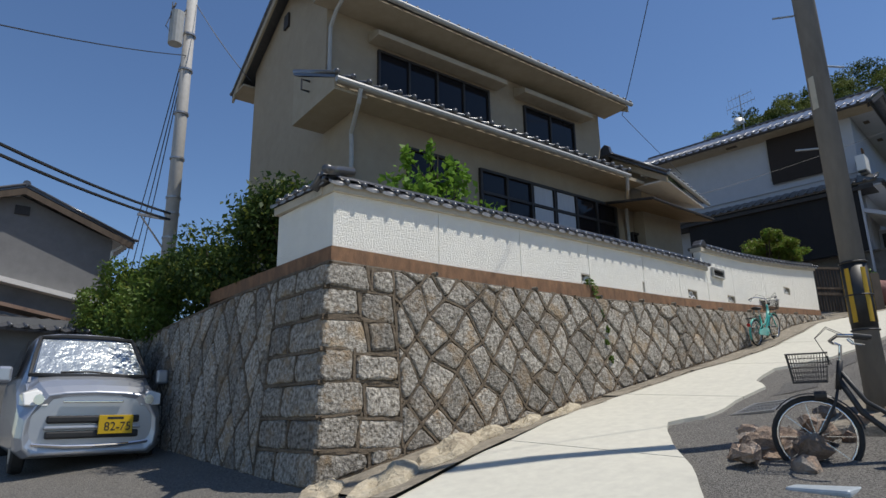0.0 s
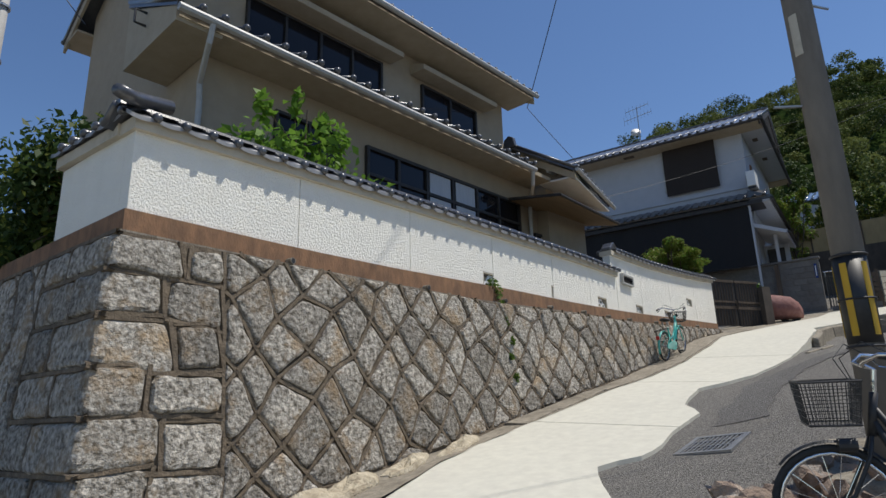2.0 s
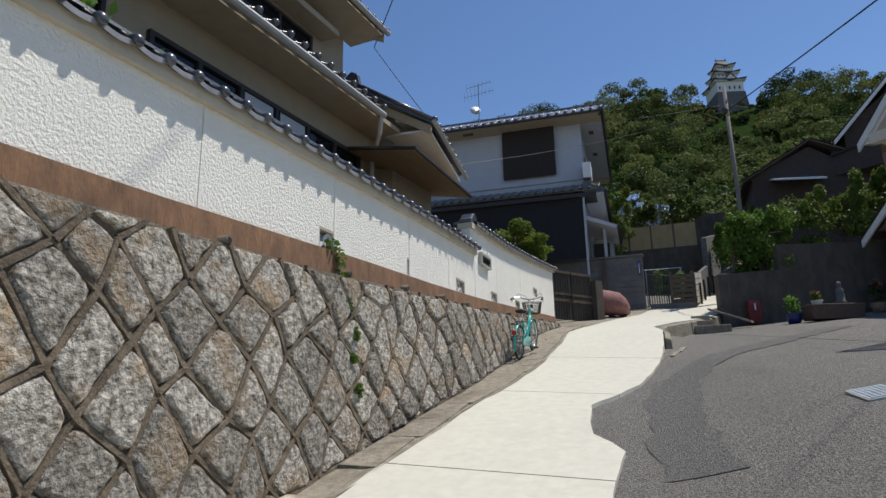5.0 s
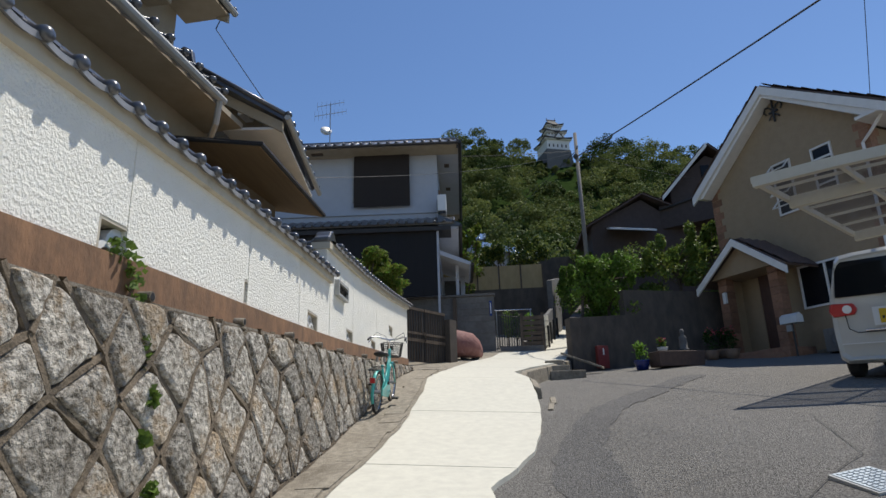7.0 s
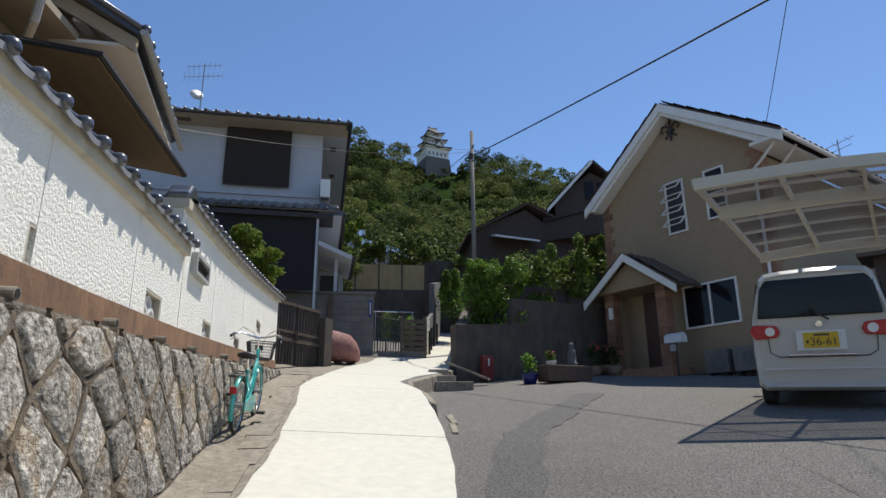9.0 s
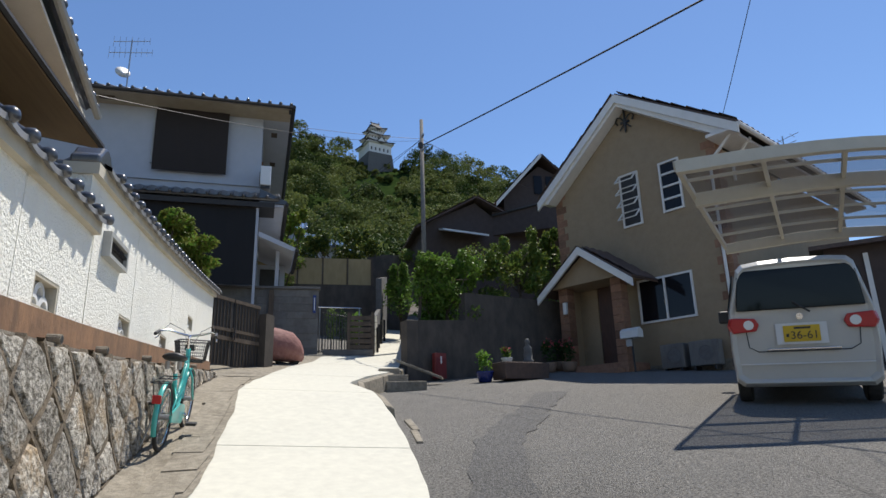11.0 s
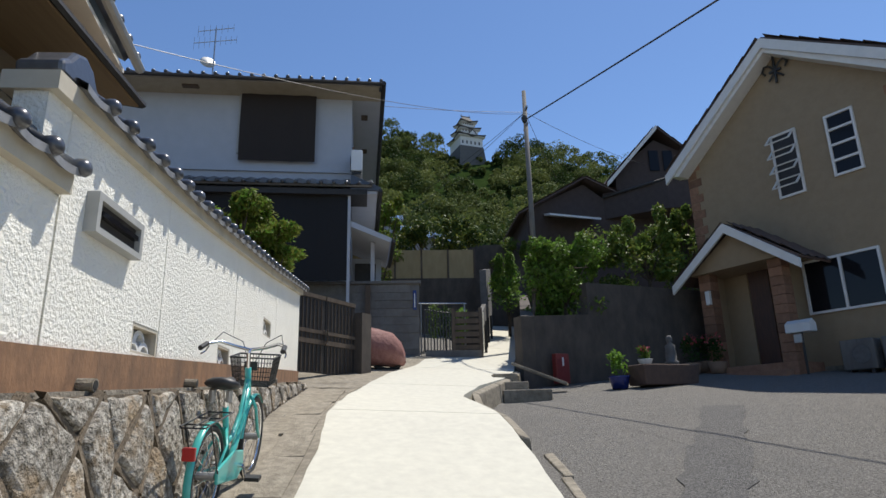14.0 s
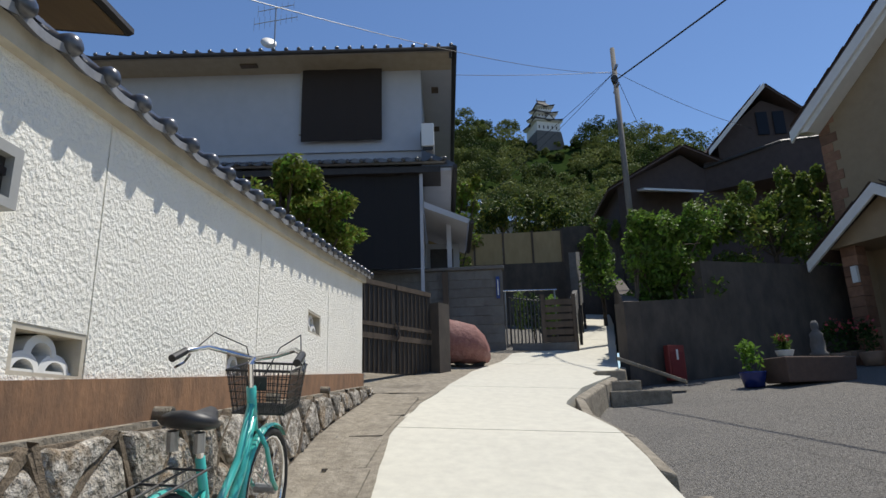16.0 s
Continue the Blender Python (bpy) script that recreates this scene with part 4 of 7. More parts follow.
# local x runs along the facade to its far end, -y towards the lane
FL, FR = 2.5, -2.6
W0, W1 = 0.0, 9.0
part("wall", MB().box(FR, FL, -W1, W0, 2.6, 9.0).prism([(FR, 0, 9.0), (FL, 0, 9.0), (FL, 0, 9.12), (-0.2, 0, 11.1), (FR, 0, 9.5)], (0, -0.12, 0)), M_h3wall, h3)
for p, q, up in (((2.78, 0.45, 9.02), (2.78, -9.4, 9.02), (-2.98, 0, 2.3)), ((-3.35, -9.4, 9.2), (-3.35, 0.45, 9.2), (3.15, 0, 2.12))):
    roof_slope(h3, p, q, up, M_brownroof, 0.3, rows=8, rolls=False, thick=0.1)
for p, q in (((2.86, 8.98), (-0.2, 11.36)), ((-3.42, 9.16), (-0.2, 11.36))):
    part("barge_board", MB().prism([(p[0], 0.47, p[1]), (q[0], 0.47, q[1]), (q[0], 0.47, q[1] - 0.26), (p[0], 0.47, p[1] - 0.26)], (0, -0.06, 0)), M_trim, h3, "white barge board along the gable")
part("soffit", MB().prism([(2.75, 0.4, 8.9), (-0.2, 0.4, 11.15), (-3.3, 0.4, 9.05), (-2.9, 0.4, 9.05), (-0.2, 0.4, 11.0), (2.5, 0.4, 8.85)], (0, -0.39, 0)), M_trim, h3)
part("gutter", MB().tube([(-3.43, 0.45, 9.14), (-3.43, -9.4, 9.12)], 0.06, 8), M_trim, h3)
part("eave_board", MB().box(-3.2, FR - 0.01, -9.3, 0.45, 9.06, 9.14), M_trim, h3)
part("downpipe", MB().tube([(-3.25, 0.2, 9.2), (-2.75, 0.12, 8.8), (-2.45, 0.07, 8.6), (-2.45, 0.07, 3.4)], 0.04, 8), M_trim, h3)
part("downpipe", MB().tube([(-3.25, -0.6, 9.15), (-2.9, -0.65, 8.85), (-2.68, -0.7, 8.7), (-2.68, -0.7, 8.2)], 0.04, 8), M_trim, h3)
q3 = random.Random(2)
for cx, sgn, zlo in ((FR, 1, 3.4), (FL, -1, 3.4)):
    z, k = zlo, 0
    while z < 9.1:
        w = 0.24 if k % 2 else 0.36
        a, b = sorted((cx - sgn * 0.012, cx + sgn * w))
        part("quoin", MB().box(a, b, -0.012 - (0.36 if k % 2 else 0.24) if cx == FR else -0.2, 0.014, z, z + 0.2), M_quoin, h3)
        z, k = z + 0.215, k + 1


def h3win(x0, x1, z0, z1, n, horizontal=0):
    """x0 to x1 along the facade, seen from outside at +y."""
    f = 0.05
    win = MB().box(x0, x1, -0.02, 0.05, z1 - f, z1).box(x0, x1, -0.02, 0.05, z0, z0 + f)
    for i in range(n + 1):
        u = x0 + (x1 - x0 - f) * i / n
        win.box(u, u + f, -0.02, 0.048, z0 + f, z1 - f)
    for i in range(1, horizontal):
        z = z0 + (z1 - z0) * i / horizontal
        win.box(x0 + f, x1 - f, -0.02, 0.045, z - 0.025, z + 0.025)
    wo = part("window", win, M_trim, h3)
    for i in range(n):
        for j in range(max(1, horizontal)):
            a, b = x0 + (x1 - x0) * i / n + 0.03, x0 + (x1 - x0) * (i + 1) / n - 0.03
            c, d = z0 + (z1 - z0) * j / max(1, horizontal) + 0.03, z0 + (z1 - z0) * (j + 1) / max(1, horizontal) - 0.03
            part("pane", MB().box(a, b, -0.01, 0.012, c, d), M_darkglass, wo)
    return wo


h3win(-1.56, 0.0, 4.84, 6.0, 2)
h3win(-1.62, -1.03, 7.64, 9.04, 1, 4)
# louvre window: tilted glass blades before a dark panel, the opening's shade put into its colour
part("window_recess", MB().box(-0.38, 0.18, -0.01, 0.02, 7.55, 9.05), M_darkwood, h3)
lou = h3win(-0.4, 0.2, 7.53, 9.07, 1)
for k in range(4):
    z = 7.7 + 0.36 * k
    b = MB()
    for e in ((0.0, 1.0, 0.0, 0.05), (0.0, 1.0, 0.95, 1.0), (0.0, 0.07, 0, 1), (0.93, 1.0, 0, 1)):
        b.add([(-0.38 + 0.58 * u, 0.03 + 0.26 * (1 - v), z + 0.26 * v) for u, v in ((e[0], e[2]), (e[1], e[2]), (e[1], e[3]), (e[0], e[3]))]
              + [(-0.38 + 0.58 * u, 0.05 + 0.26 * (1 - v), z + 0.02 + 0.26 * v) for u, v in ((e[0], e[2]), (e[1], e[2]), (e[1], e[3]), (e[0], e[3]))],
              [(0, 1, 2, 3), (7, 6, 5, 4), (0, 4, 5, 1), (1, 5, 6, 2), (2, 6, 7, 3), (3, 7, 4, 0)])
    part("louvre", b, M_trim, lou)
# iron ornament under the gable
fl = MB()
fl.tube([(-0.22, 0.06, 10.3), (-0.22, 0.06, 11.05)], 0.03, 8)
for s in (1, -1):
    fl.tube([(-0.22, 0.06, 10.62), (-0.22 + s * 0.12, 0.06, 10.78), (-0.22 + s * 0.24, 0.06, 10.82), (-0.22 + s * 0.3, 0.06, 10.7), (-0.22 + s * 0.24, 0.06, 10.6)], 0.025, 7)
    fl.tube([(-0.22, 0.06, 10.58), (-0.22 + s * 0.1, 0.06, 10.48), (-0.22 + s * 0.18, 0.06, 10.4)], 0.022, 7)
fl.box(-0.36, -0.08, 0.035, 0.085, 10.58, 10.63)
part("iron_ornament", fl, M_black, h3, "black wrought-iron lily ornament")
part("plinth", MB().box(FR - 0.01, FL + 0.01, -0.5, 0.016, 2.6, 3.75), M_oldconc, h3)
# porch: small gable on brick pillars over a red-brown door
part("porch_gable", MB().prism([(2.1, 1.0, 6.02), (0.92, 1.0, 6.85), (-0.22, 1.0, 6.02)], (0, -0.98, 0)), M_h3wall, h3)
for p, q, up in (((2.4, 1.22, 5.86), (2.4, 0.02, 5.86), (-1.48, 0, 1.08)), ((-0.6, 0.02, 5.86), (-0.6, 1.22, 5.86), (1.52, 0, 1.08))):
    roof_slope(h3, p, q, up, M_brownroof, 0.3, rows=4, rolls=False, thick=0.07)
for p in ((2.44, 5.82), (-0.64, 5.82)):
    part("porch_barge_board", MB().prism([(p[0], 1.28, p[1]), (0.92, 1.28, 6.98), (0.92, 1.28, 6.76), (p[0], 1.28, p[1] - 0.2)], (0, -0.06, 0)), M_trim, h3)
for cx in (1.86, 0.13):
    for k in range(12):
        part("porch_brick", MB().box(cx - 0.15, cx + 0.15, 0.55, 0.85, 3.85 + 0.2 * k, 3.85 + 0.2 * k + 0.19), M_quoin, h3)
part("porch_wall", MB().box(1.3, 2.4, 0.0, 0.03, 3.8, 6.2).box(1.9, 2.0, 0.03, 0.56, 3.8, 6.1), M_h3wall, h3)
part("front_door", MB().box(0.76, 1.24, 0.035, 0.08, 3.85, 6.12), M_doorwood, h3, "red-brown panelled front door")
part("porch_lamp", MB().box(1.72, 1.83, 0.86, 0.93, 5.3, 5.62), M_whitepl, h3)
st = MB().box(-0.1, 2.1, 0.02, 1.0, 3.2, 3.84).box(0.0, 1.9, 1.0, 1.3, 3.2, 3.68)
part("porch_step", st, M_quoin, h3, bev=0.01)

# ---- foliage ----
def leafmat(name, c1, c2, scale=2.0, rough=0.5, through=0.3):
    m = mat(name, c1, c2, scale, rough, spec=0.15, c3=tuple(v * 0.55 for v in c2), sscale=scale * 0.35, stain=0.35, soft=0.15)
    nt = m.node_tree
    b = nt.nodes["Principled BSDF"]
    col = b.inputs["Base Color"].links[0].from_socket
    t = nt.nodes.new("ShaderNodeBsdfTranslucent")
    nt.links.new(col, t.inputs[0])
    x = nt.nodes.new("ShaderNodeMixShader")
    x.inputs[0].default_value = through
    nt.links.new(b.outputs[0], x.inputs[1])
    nt.links.new(t.outputs[0], x.inputs[2])
    nt.links.new(x.outputs[0], nt.nodes["Material Output"].inputs[0])
    return m


M_leaf_dark = leafmat("dark_leaves", (0.035, 0.065, 0.018), (0.06, 0.1, 0.025), 3)
M_leaf_mid = leafmat("green_leaves", (0.085, 0.145, 0.028), (0.13, 0.195, 0.04), 3)
M_leaf_bright = leafmat("bright_leaves", (0.12, 0.24, 0.03), (0.17, 0.3, 0.045), 4, through=0.4)
M_leaf_yellow = leafmat("yellow_green_leaves", (0.12, 0.16, 0.025), (0.2, 0.22, 0.045), 4, through=0.35)
M_forest = leafmat("forest_leaves", (0.078, 0.104, 0.03), (0.135, 0.166, 0.048), 0.13, 0.75, 0.25)
M_forest_light = leafmat("forest_light_leaves", (0.135, 0.165, 0.046), (0.185, 0.21, 0.066), 0.2, 0.75, 0.25)
M_hillside = mat("hillside_undergrowth", (0.03, 0.05, 0.014), (0.02, 0.035, 0.01), 0.5, 1.0, spec=0.0)
M_flower = mat("red_petals", (0.45, 0.03, 0.05), (0.5, 0.12, 0.12), 30, 0.6)


def leaf_cloud(name, clumps, per, size, material, seed, aspect=1.9, up=0.35, hollow=0.45):
    """Many small folded leaves round clump centres (x, y, z, rx, ry, rz)."""
    r = np.random.default_rng(seed)
    V, n = [], 0
    for c in clumps:
        k = int(per * (c[3] * c[4] * c[5]) ** 0.55 / 0.3) if per < 0 else per
        d = r.normal(size=(k, 3))
        d /= np.linalg.norm(d, axis=1, keepdims=True)
        rad = hollow + (1 - hollow) * r.random((k, 1)) ** 0.6
        pos = np.array(c[:3]) + d * rad * np.array(c[3:6]) * (0.82 + 0.3 * r.random((k, 1)))
        ax = d * 0.6 + r.normal(size=(k, 3)) * 0.8 + np.array((0, 0, -0.15))
        ax /= np.linalg.norm(ax, axis=1, keepdims=True)
        nr = d * 0.5 + np.array((0, 0, up)) + r.normal(size=(k, 3)) * 0.6
        side = np.cross(ax, nr)
        side /= np.linalg.norm(side, axis=1, keepdims=True) + 1e-9
        nn = np.cross(side, ax)
        s = size * (0.6 + 0.8 * r.random((k, 1)))
        w = s / aspect
        p0, p2 = pos - ax * s * 0.5, pos + ax * s * 0.5 - nn * s * 0.1
        p1, p3 = pos + side * w * 0.5 + nn * s * 0.08, pos - side * w * 0.5 + nn * s * 0.08
        V.append(np.stack([p0, p1, p2, p3], 1).reshape(-1, 3))
    V = np.concatenate(V).astype(np.float32)
    n = len(V) // 4
    me = bpy.data.meshes.new(name)
    me.vertices.add(len(V))
    me.vertices.foreach_set("co", V.ravel())
    me.loops.add(n * 4)
    me.loops.foreach_set("vertex_index", np.arange(n * 4, dtype=np.int32))
    me.polygons.add(n)
    me.polygons.foreach_set("loop_start", np.arange(0, n * 4, 4, dtype=np.int32))
    me.polygons.foreach_set("loop_total", np.full(n, 4, dtype=np.int32))
    me.update(calc_edges=True)
    me.materials.append(material)
    return me


def plant(name, label, category, base, clumps, per, size, material, seed, trunk=0.05, limbs=True, aspect=1.9, hollow=0.45, second=None, group=""):
    """Trunk with limbs that reach the clumps, and a crown of single leaves."""
    t = thing(name, label, category, Matrix.Translation(base), group)
    r = random.Random(seed)
    b = Vector(base)
    loc = [(c[0] - b.x, c[1] - b.y, c[2] - b.z, *c[3:]) for c in clumps]
    if trunk:
        m = MB()
        top = Vector((sum(c[0] for c in loc) / len(loc), sum(c[1] for c in loc) / len(loc), max(c[2] for c in loc)))
        pts = [Vector((0, 0, -0.05)).lerp(top, k / 5) + Vector((r.uniform(-1, 1), r.uniform(-1, 1), 0)) * trunk * (k > 0) for k in range(6)]
        m.tube(pts, [trunk * (1.15 - 0.17 * k) for k in range(6)], 8)
        for c in loc:
            f = r.uniform(0.25, 0.7)
            s = pts[int(f * 5)]
            e = Vector(c[:3])
            m.tube([s, s.lerp(e, 0.5) + Vector((r.uniform(-0.1, 0.1), r.uniform(-0.1, 0.1), 0.08)), e], [trunk * 0.5, trunk * 0.35, trunk * 0.15], 6)
        part("trunk", m, M_bark, t)
    o = new("crown", leaf_cloud(name, loc, per, size, material, seed, aspect, hollow=hollow))
    o.parent = t
    if second:
        o = new("crown", leaf_cloud(name, loc, second[1], second[2], second[0], seed + 50, aspect, hollow=hollow))
        o.parent = t
    return t


def clumps_in(r, n, box, rad, flat=0.8):
    return [(r.uniform(box[0], box[1]), r.uniform(box[2], box[3]), r.uniform(box[4], box[5]), *(lambda q: (q, q, q * flat))(r.uniform(*rad))) for _ in range(n)]


r6 = random.Random(21)
# hedge and trees over the shaded side wall
for base, box, n, mt, sd in (((0.5, 2.3, 2.65), (0.15, 1.0, 1.9, 2.9, 3.1, 4.0), 16, M_leaf_dark, 1), ((0.35, 4.2, 2.6), (-0.05, 0.9, 3.0, 5.4, 2.85, 3.7), 18, M_leaf_dark, 2),
                             ((0.2, 6.6, 2.5), (-0.35, 0.8, 5.2, 8.2, 2.6, 3.9), 22, M_leaf_mid, 3), ((0.2, 9.2, 2.4), (-0.3, 1.2, 8.0, 11.0, 2.9, 4.0), 20, M_leaf_mid, 4)):
    plant("hedge_shrub", "dense green shrub hanging over the shaded stone wall", "shrub", base, clumps_in(r6, n, box, (0.3, 0.6)), 520, 0.085, mt, sd, 0.06, second=(M_leaf_yellow, 90, 0.08), group="shrubs along the side wall")
# bright shrub behind the white wall
cl = [(1.45 + 0.28 * i + r6.uniform(-0.12, 0.12), 0.62 + r6.uniform(-0.2, 0.25), 3.75 + 0.62 * math.sin(math.pi * (0.15 + 0.7 * i / 6)) * r6.uniform(0.7, 1.2), 0.3, 0.26, 0.24) for i in range(7)]
cl += [(r6.uniform(1.5, 3.2), r6.uniform(0.4, 0.9), r6.uniform(3.65, 4.45), 0.3, 0.24, 0.22) for _ in range(9)] + [(1.95, 0.6, 4.72, 0.1, 0.1, 0.22), (2.35, 0.6, 4.6, 0.09, 0.09, 0.2), (1.5, 0.55, 4.5, 0.1, 0.1, 0.18)]
plant("garden_shrub", "bright green shrub rising above the garden wall", "shrub", (2.1, 0.6, 2.6), cl, 42, 0.12, M_leaf_bright, 7, 0.025, aspect=1.7, hollow=0.15)
# small tree behind the far end of the wall
cl = clumps_in(r6, 30, (14.1, 15.5, 0.45, 1.2, 4.6, 5.6), (0.18, 0.36), 0.55) + clumps_in(r6, 12, (14.1, 15.5, 0.1, 0.5, 4.9, 5.5), (0.14, 0.28), 0.5) + clumps_in(r6, 6, (14.0, 14.6, 0.4, 0.8, 5.5, 5.75), (0.1, 0.16), 1.2)
plant("garden_tree", "small yellow-green maple behind the wall", "tree", (14.7, 1.0, 2.9), cl, 250, 0.085, M_leaf_yellow, 8, 0.06, aspect=2.6, second=(M_leaf_bright, 120, 0.075))

# ---- wooded hill with the keep ----
SKY_AZ = (-60, -32, -20.8, -18.6, -15.8, -11.9, -8.5, -4.8, -3.4, -1.7, 0.6, 2.5, 7.8, 13, 18.3, 22.2, 24.1, 30, 50)
SKY_EL = (9, 17, 22.0, 22.9, 23.9, 24.7, 24.5, 25.0, 26.0, 25.8, 27.0, 26.8, 25.8, 25.0, 24.7, 23.6, 22.5, 18, 8)
HILL_O = Vector((5.0, -1.4, 2.6))


def hill_z(az, rr):
    el = lerp(SKY_AZ, SKY_EL, az) - 1.5
    t = min(1.0, max(0.0, (rr - 38) / 140))
    a = 8.5 + (el - 8.5) * (t ** 0.8)
    if rr > 178:
        return HILL_O.z + 178 * math.tan(radians(el)) - (rr - 178) * 0.25
    return HILL_O.z + rr * math.tan(radians(max(2, a)))


def hill_p(az, rr, dz=0.0):
    return (HILL_O.x + rr * math.cos(radians(az)), HILL_O.y + rr * math.sin(radians(az)), hill_z(az, rr) + dz)


hm = MB()
hm.grid([[hill_p(az, rr) for az in np.arange(-60, 51, 2.0)] for rr in (30, 38, 50, 65, 80, 95, 110, 125, 140, 155, 170, 178, 200, 240)])
hill = obj("hill", hm, M_hillside, smooth=True)
tagged(hill, "steep wooded hill behind the houses", "hill", kind="structure")
rh = random.Random(77)
M_forest_deep = leafmat("forest_deep_leaves", (0.03, 0.055, 0.014), (0.06, 0.09, 0.022), 0.2, 0.7, 0.2)
wood = ([], [], [])
for k in range(640):
    az, rr = rh.uniform(-34, 30), math.sqrt(rh.uniform(40 ** 2, 181 ** 2))
    x, y, z = hill_p(az, rr)
    s = rh.uniform(2.4, 5.6) * lerp((40, 180), (0.7, 1.05), rr)
    if rr > 145 and -9.5 < az < -3.3:
        s = min(s, 1.5)
    which = wood[min(2, int(rh.random() * 3))]
    for j in range(11):
        a, e = rh.uniform(0, 6.28), rh.uniform(-0.15, 1.3)
        d = s * 0.66
        q = s * rh.uniform(0.2, 0.42)
        which.append((x + d * math.cos(a) * math.cos(e), y + d * math.sin(a) * math.cos(e), z + s * 0.75 + d * math.sin(e), q, q, q * 0.75))
for c, mt, sd in zip(wood, (M_forest, M_forest_light, M_forest_deep), (31, 32, 33)):
    o = new("forest", leaf_cloud("forest", c, 75, 0.46, mt, sd, aspect=1.5, up=0.7, hollow=0.7))
    tagged(o, "dense summer woodland of broad-leaved trees on the hill", "woodland", kind="stuff")

keep = thing("castle_keep", "white three-tier castle keep with dark curved roofs on the hilltop", "castle", pose(183.6, -21.2, 83.2, 0, 0, 18) @ Matrix.Diagonal((1.02, 1.02, 1.2, 1)))
M_keeproof = mat("keep_roof", (0.09, 0.085, 0.08), (0.065, 0.062, 0.06), 2, 0.8)
M_keepwhite = mat("keep_plaster", (0.7, 0.7, 0.68), (0.64, 0.64, 0.62), 2, 0.9)


def hip(m, w, d, z, over, rise, tw, td):
    """A hipped skirt roof with upturned corners."""
    rows = []
    for k, (f, zz) in enumerate(((0.0, 0.0), (0.35, 0.18), (0.7, 0.55), (1.0, 1.0))):
        hw, hd = (w / 2 + over) * (1 - f) + tw / 2 * f, (d / 2 + over) * (1 - f) + td / 2 * f
        ring = []
        for sx, sy in ((-1, -1), (0, -1), (1, -1), (1, 0), (1, 1), (0, 1), (-1, 1), (-1, 0)):
            lift = (0.55 if sx and sy else 0.0) * (1 - f) ** 2
            ring.append((sx * hw, sy * hd, z + rise * zz + lift))
        rows.append(ring)
    m.loft([[(p[0] * 0.96, p[1] * 0.96, p[2] - 0.25) for p in rows[0]]] + rows)


part("stone_base", MB().loft([[(-5, -4.5, -6), (5, -4.5, -6), (5, 4.5, -6), (-5, 4.5, -6)], [(-4.2, -3.8, 0.05), (4.2, -3.8, 0.05), (4.2, 3.8, 0.05), (-4.2, 3.8, 0.05)]]), M_block, keep)
for w, d, z0, z1 in ((8, 7.2, 0, 2.9), (5.9, 5.3, 3.9, 5.3), (4.3, 3.9, 6.2, 7.5)):
    part("storey", MB().box(-w / 2, w / 2, -d / 2, d / 2, z0, z1), M_keepwhite, keep)
    part("eave", MB().loft([[(sx * (w / 2 + o), sy * (d / 2 + o), z) for sx, sy in ((-1, -1), (1, -1), (1, 1), (-1, 1))] for o, z in ((0.0, z1 - 0.35), (0.75, z1 - 0.12), (0.75, z1))]), M_keepwhite, keep)
    for k in range(5):
        y = -d / 2 + d * (k + 0.7) / 5.4
        part("window", MB().box(-w / 2 - 0.05, -w / 2 + 0.02, y, y + 0.4, z0 + 0.7, z0 + 1.5 if w > 6 else z0 + 1.1), M_darkwood, keep)
for a in ((8, 7.2, 2.9, 0.95, 1.3, 5.7, 5.1), (5.9, 5.3, 5.3, 0.95, 1.1, 4.1, 3.7), (4.3, 3.9, 7.5, 1.0, 2.3, 0.4, 2.2)):
    m = MB()
    hip(m, *a)
    part("roof", m, M_keeproof, keep)
part("dormer", MB().prism([(-5.0, -1.8, 2.9), (-5.0, 1.8, 2.9), (-5.0, 0, 4.7)], (2.5, 0, 0)), M_keeproof, keep)
part("dormer_face", MB().prism([(-5.05, -1.2, 3.05), (-5.05, 1.2, 3.05), (-5.05, 0, 4.2)], (0.04, 0, 0)), M_keepwhite, keep)
part("ridge", MB().tube([(0, -1.5, 10.1), (0, -1.0, 9.95), (0, 1.0, 9.95), (0, 1.5, 10.1)], 0.22, 8).cyl((0, -1.3, 10.0), (0, -1.35, 10.7), 0.12, 0.03).cyl((0, 1.3, 10.0), (0, 1.35, 10.7), 0.12, 0.03), M_kawara, keep)

# shrubs on the retaining wall, the lane side and round the fence
spec = [("planted_shrub", (20.9, -5.3, 5.0), (20.4, 22.0, -6.3, -4.6, 5.2, 6.9), 15, M_leaf_mid, 41), ("planted_shrub", (21.4, -7.6, 5.8), (20.8, 22.2, -8.6, -6.4, 5.9, 7.4), 15, M_leaf_mid, 42),
        ("planted_shrub", (20.6, -4.35, 5.0), (20.3, 21.2, -5.3, -4.45, 4.8, 6.7), 11, M_leaf_mid, 43), ("planted_shrub", (22.3, -9.0, 5.8), (21.6, 23.0, -9.8, -8.3, 6.0, 8.0), 11, M_leaf_mid, 44),
        ("fence_shrub", (25.8, -4.75, 5.4), (25.3, 26.2, -4.9, -4.4, 6.3, 7.7), 7, M_leaf_mid, 45), ("fence_tree", (28.0, -2.4, 6.2), (27.0, 28.6, -3.9, -1.0, 8.3, 9.5), 16, M_leaf_dark, 46),
        ("house_tree", (25.5, -0.6, 5.6), (25.0, 26.3, -1.3, 0.2, 6.4, 9.4), 14, M_leaf_yellow, 47), ("fence_tree", (30.5, -6.2, 7.0), (29.6, 32, -8.0, -4.4, 7.6, 9.6), 16, M_leaf_mid, 48)]
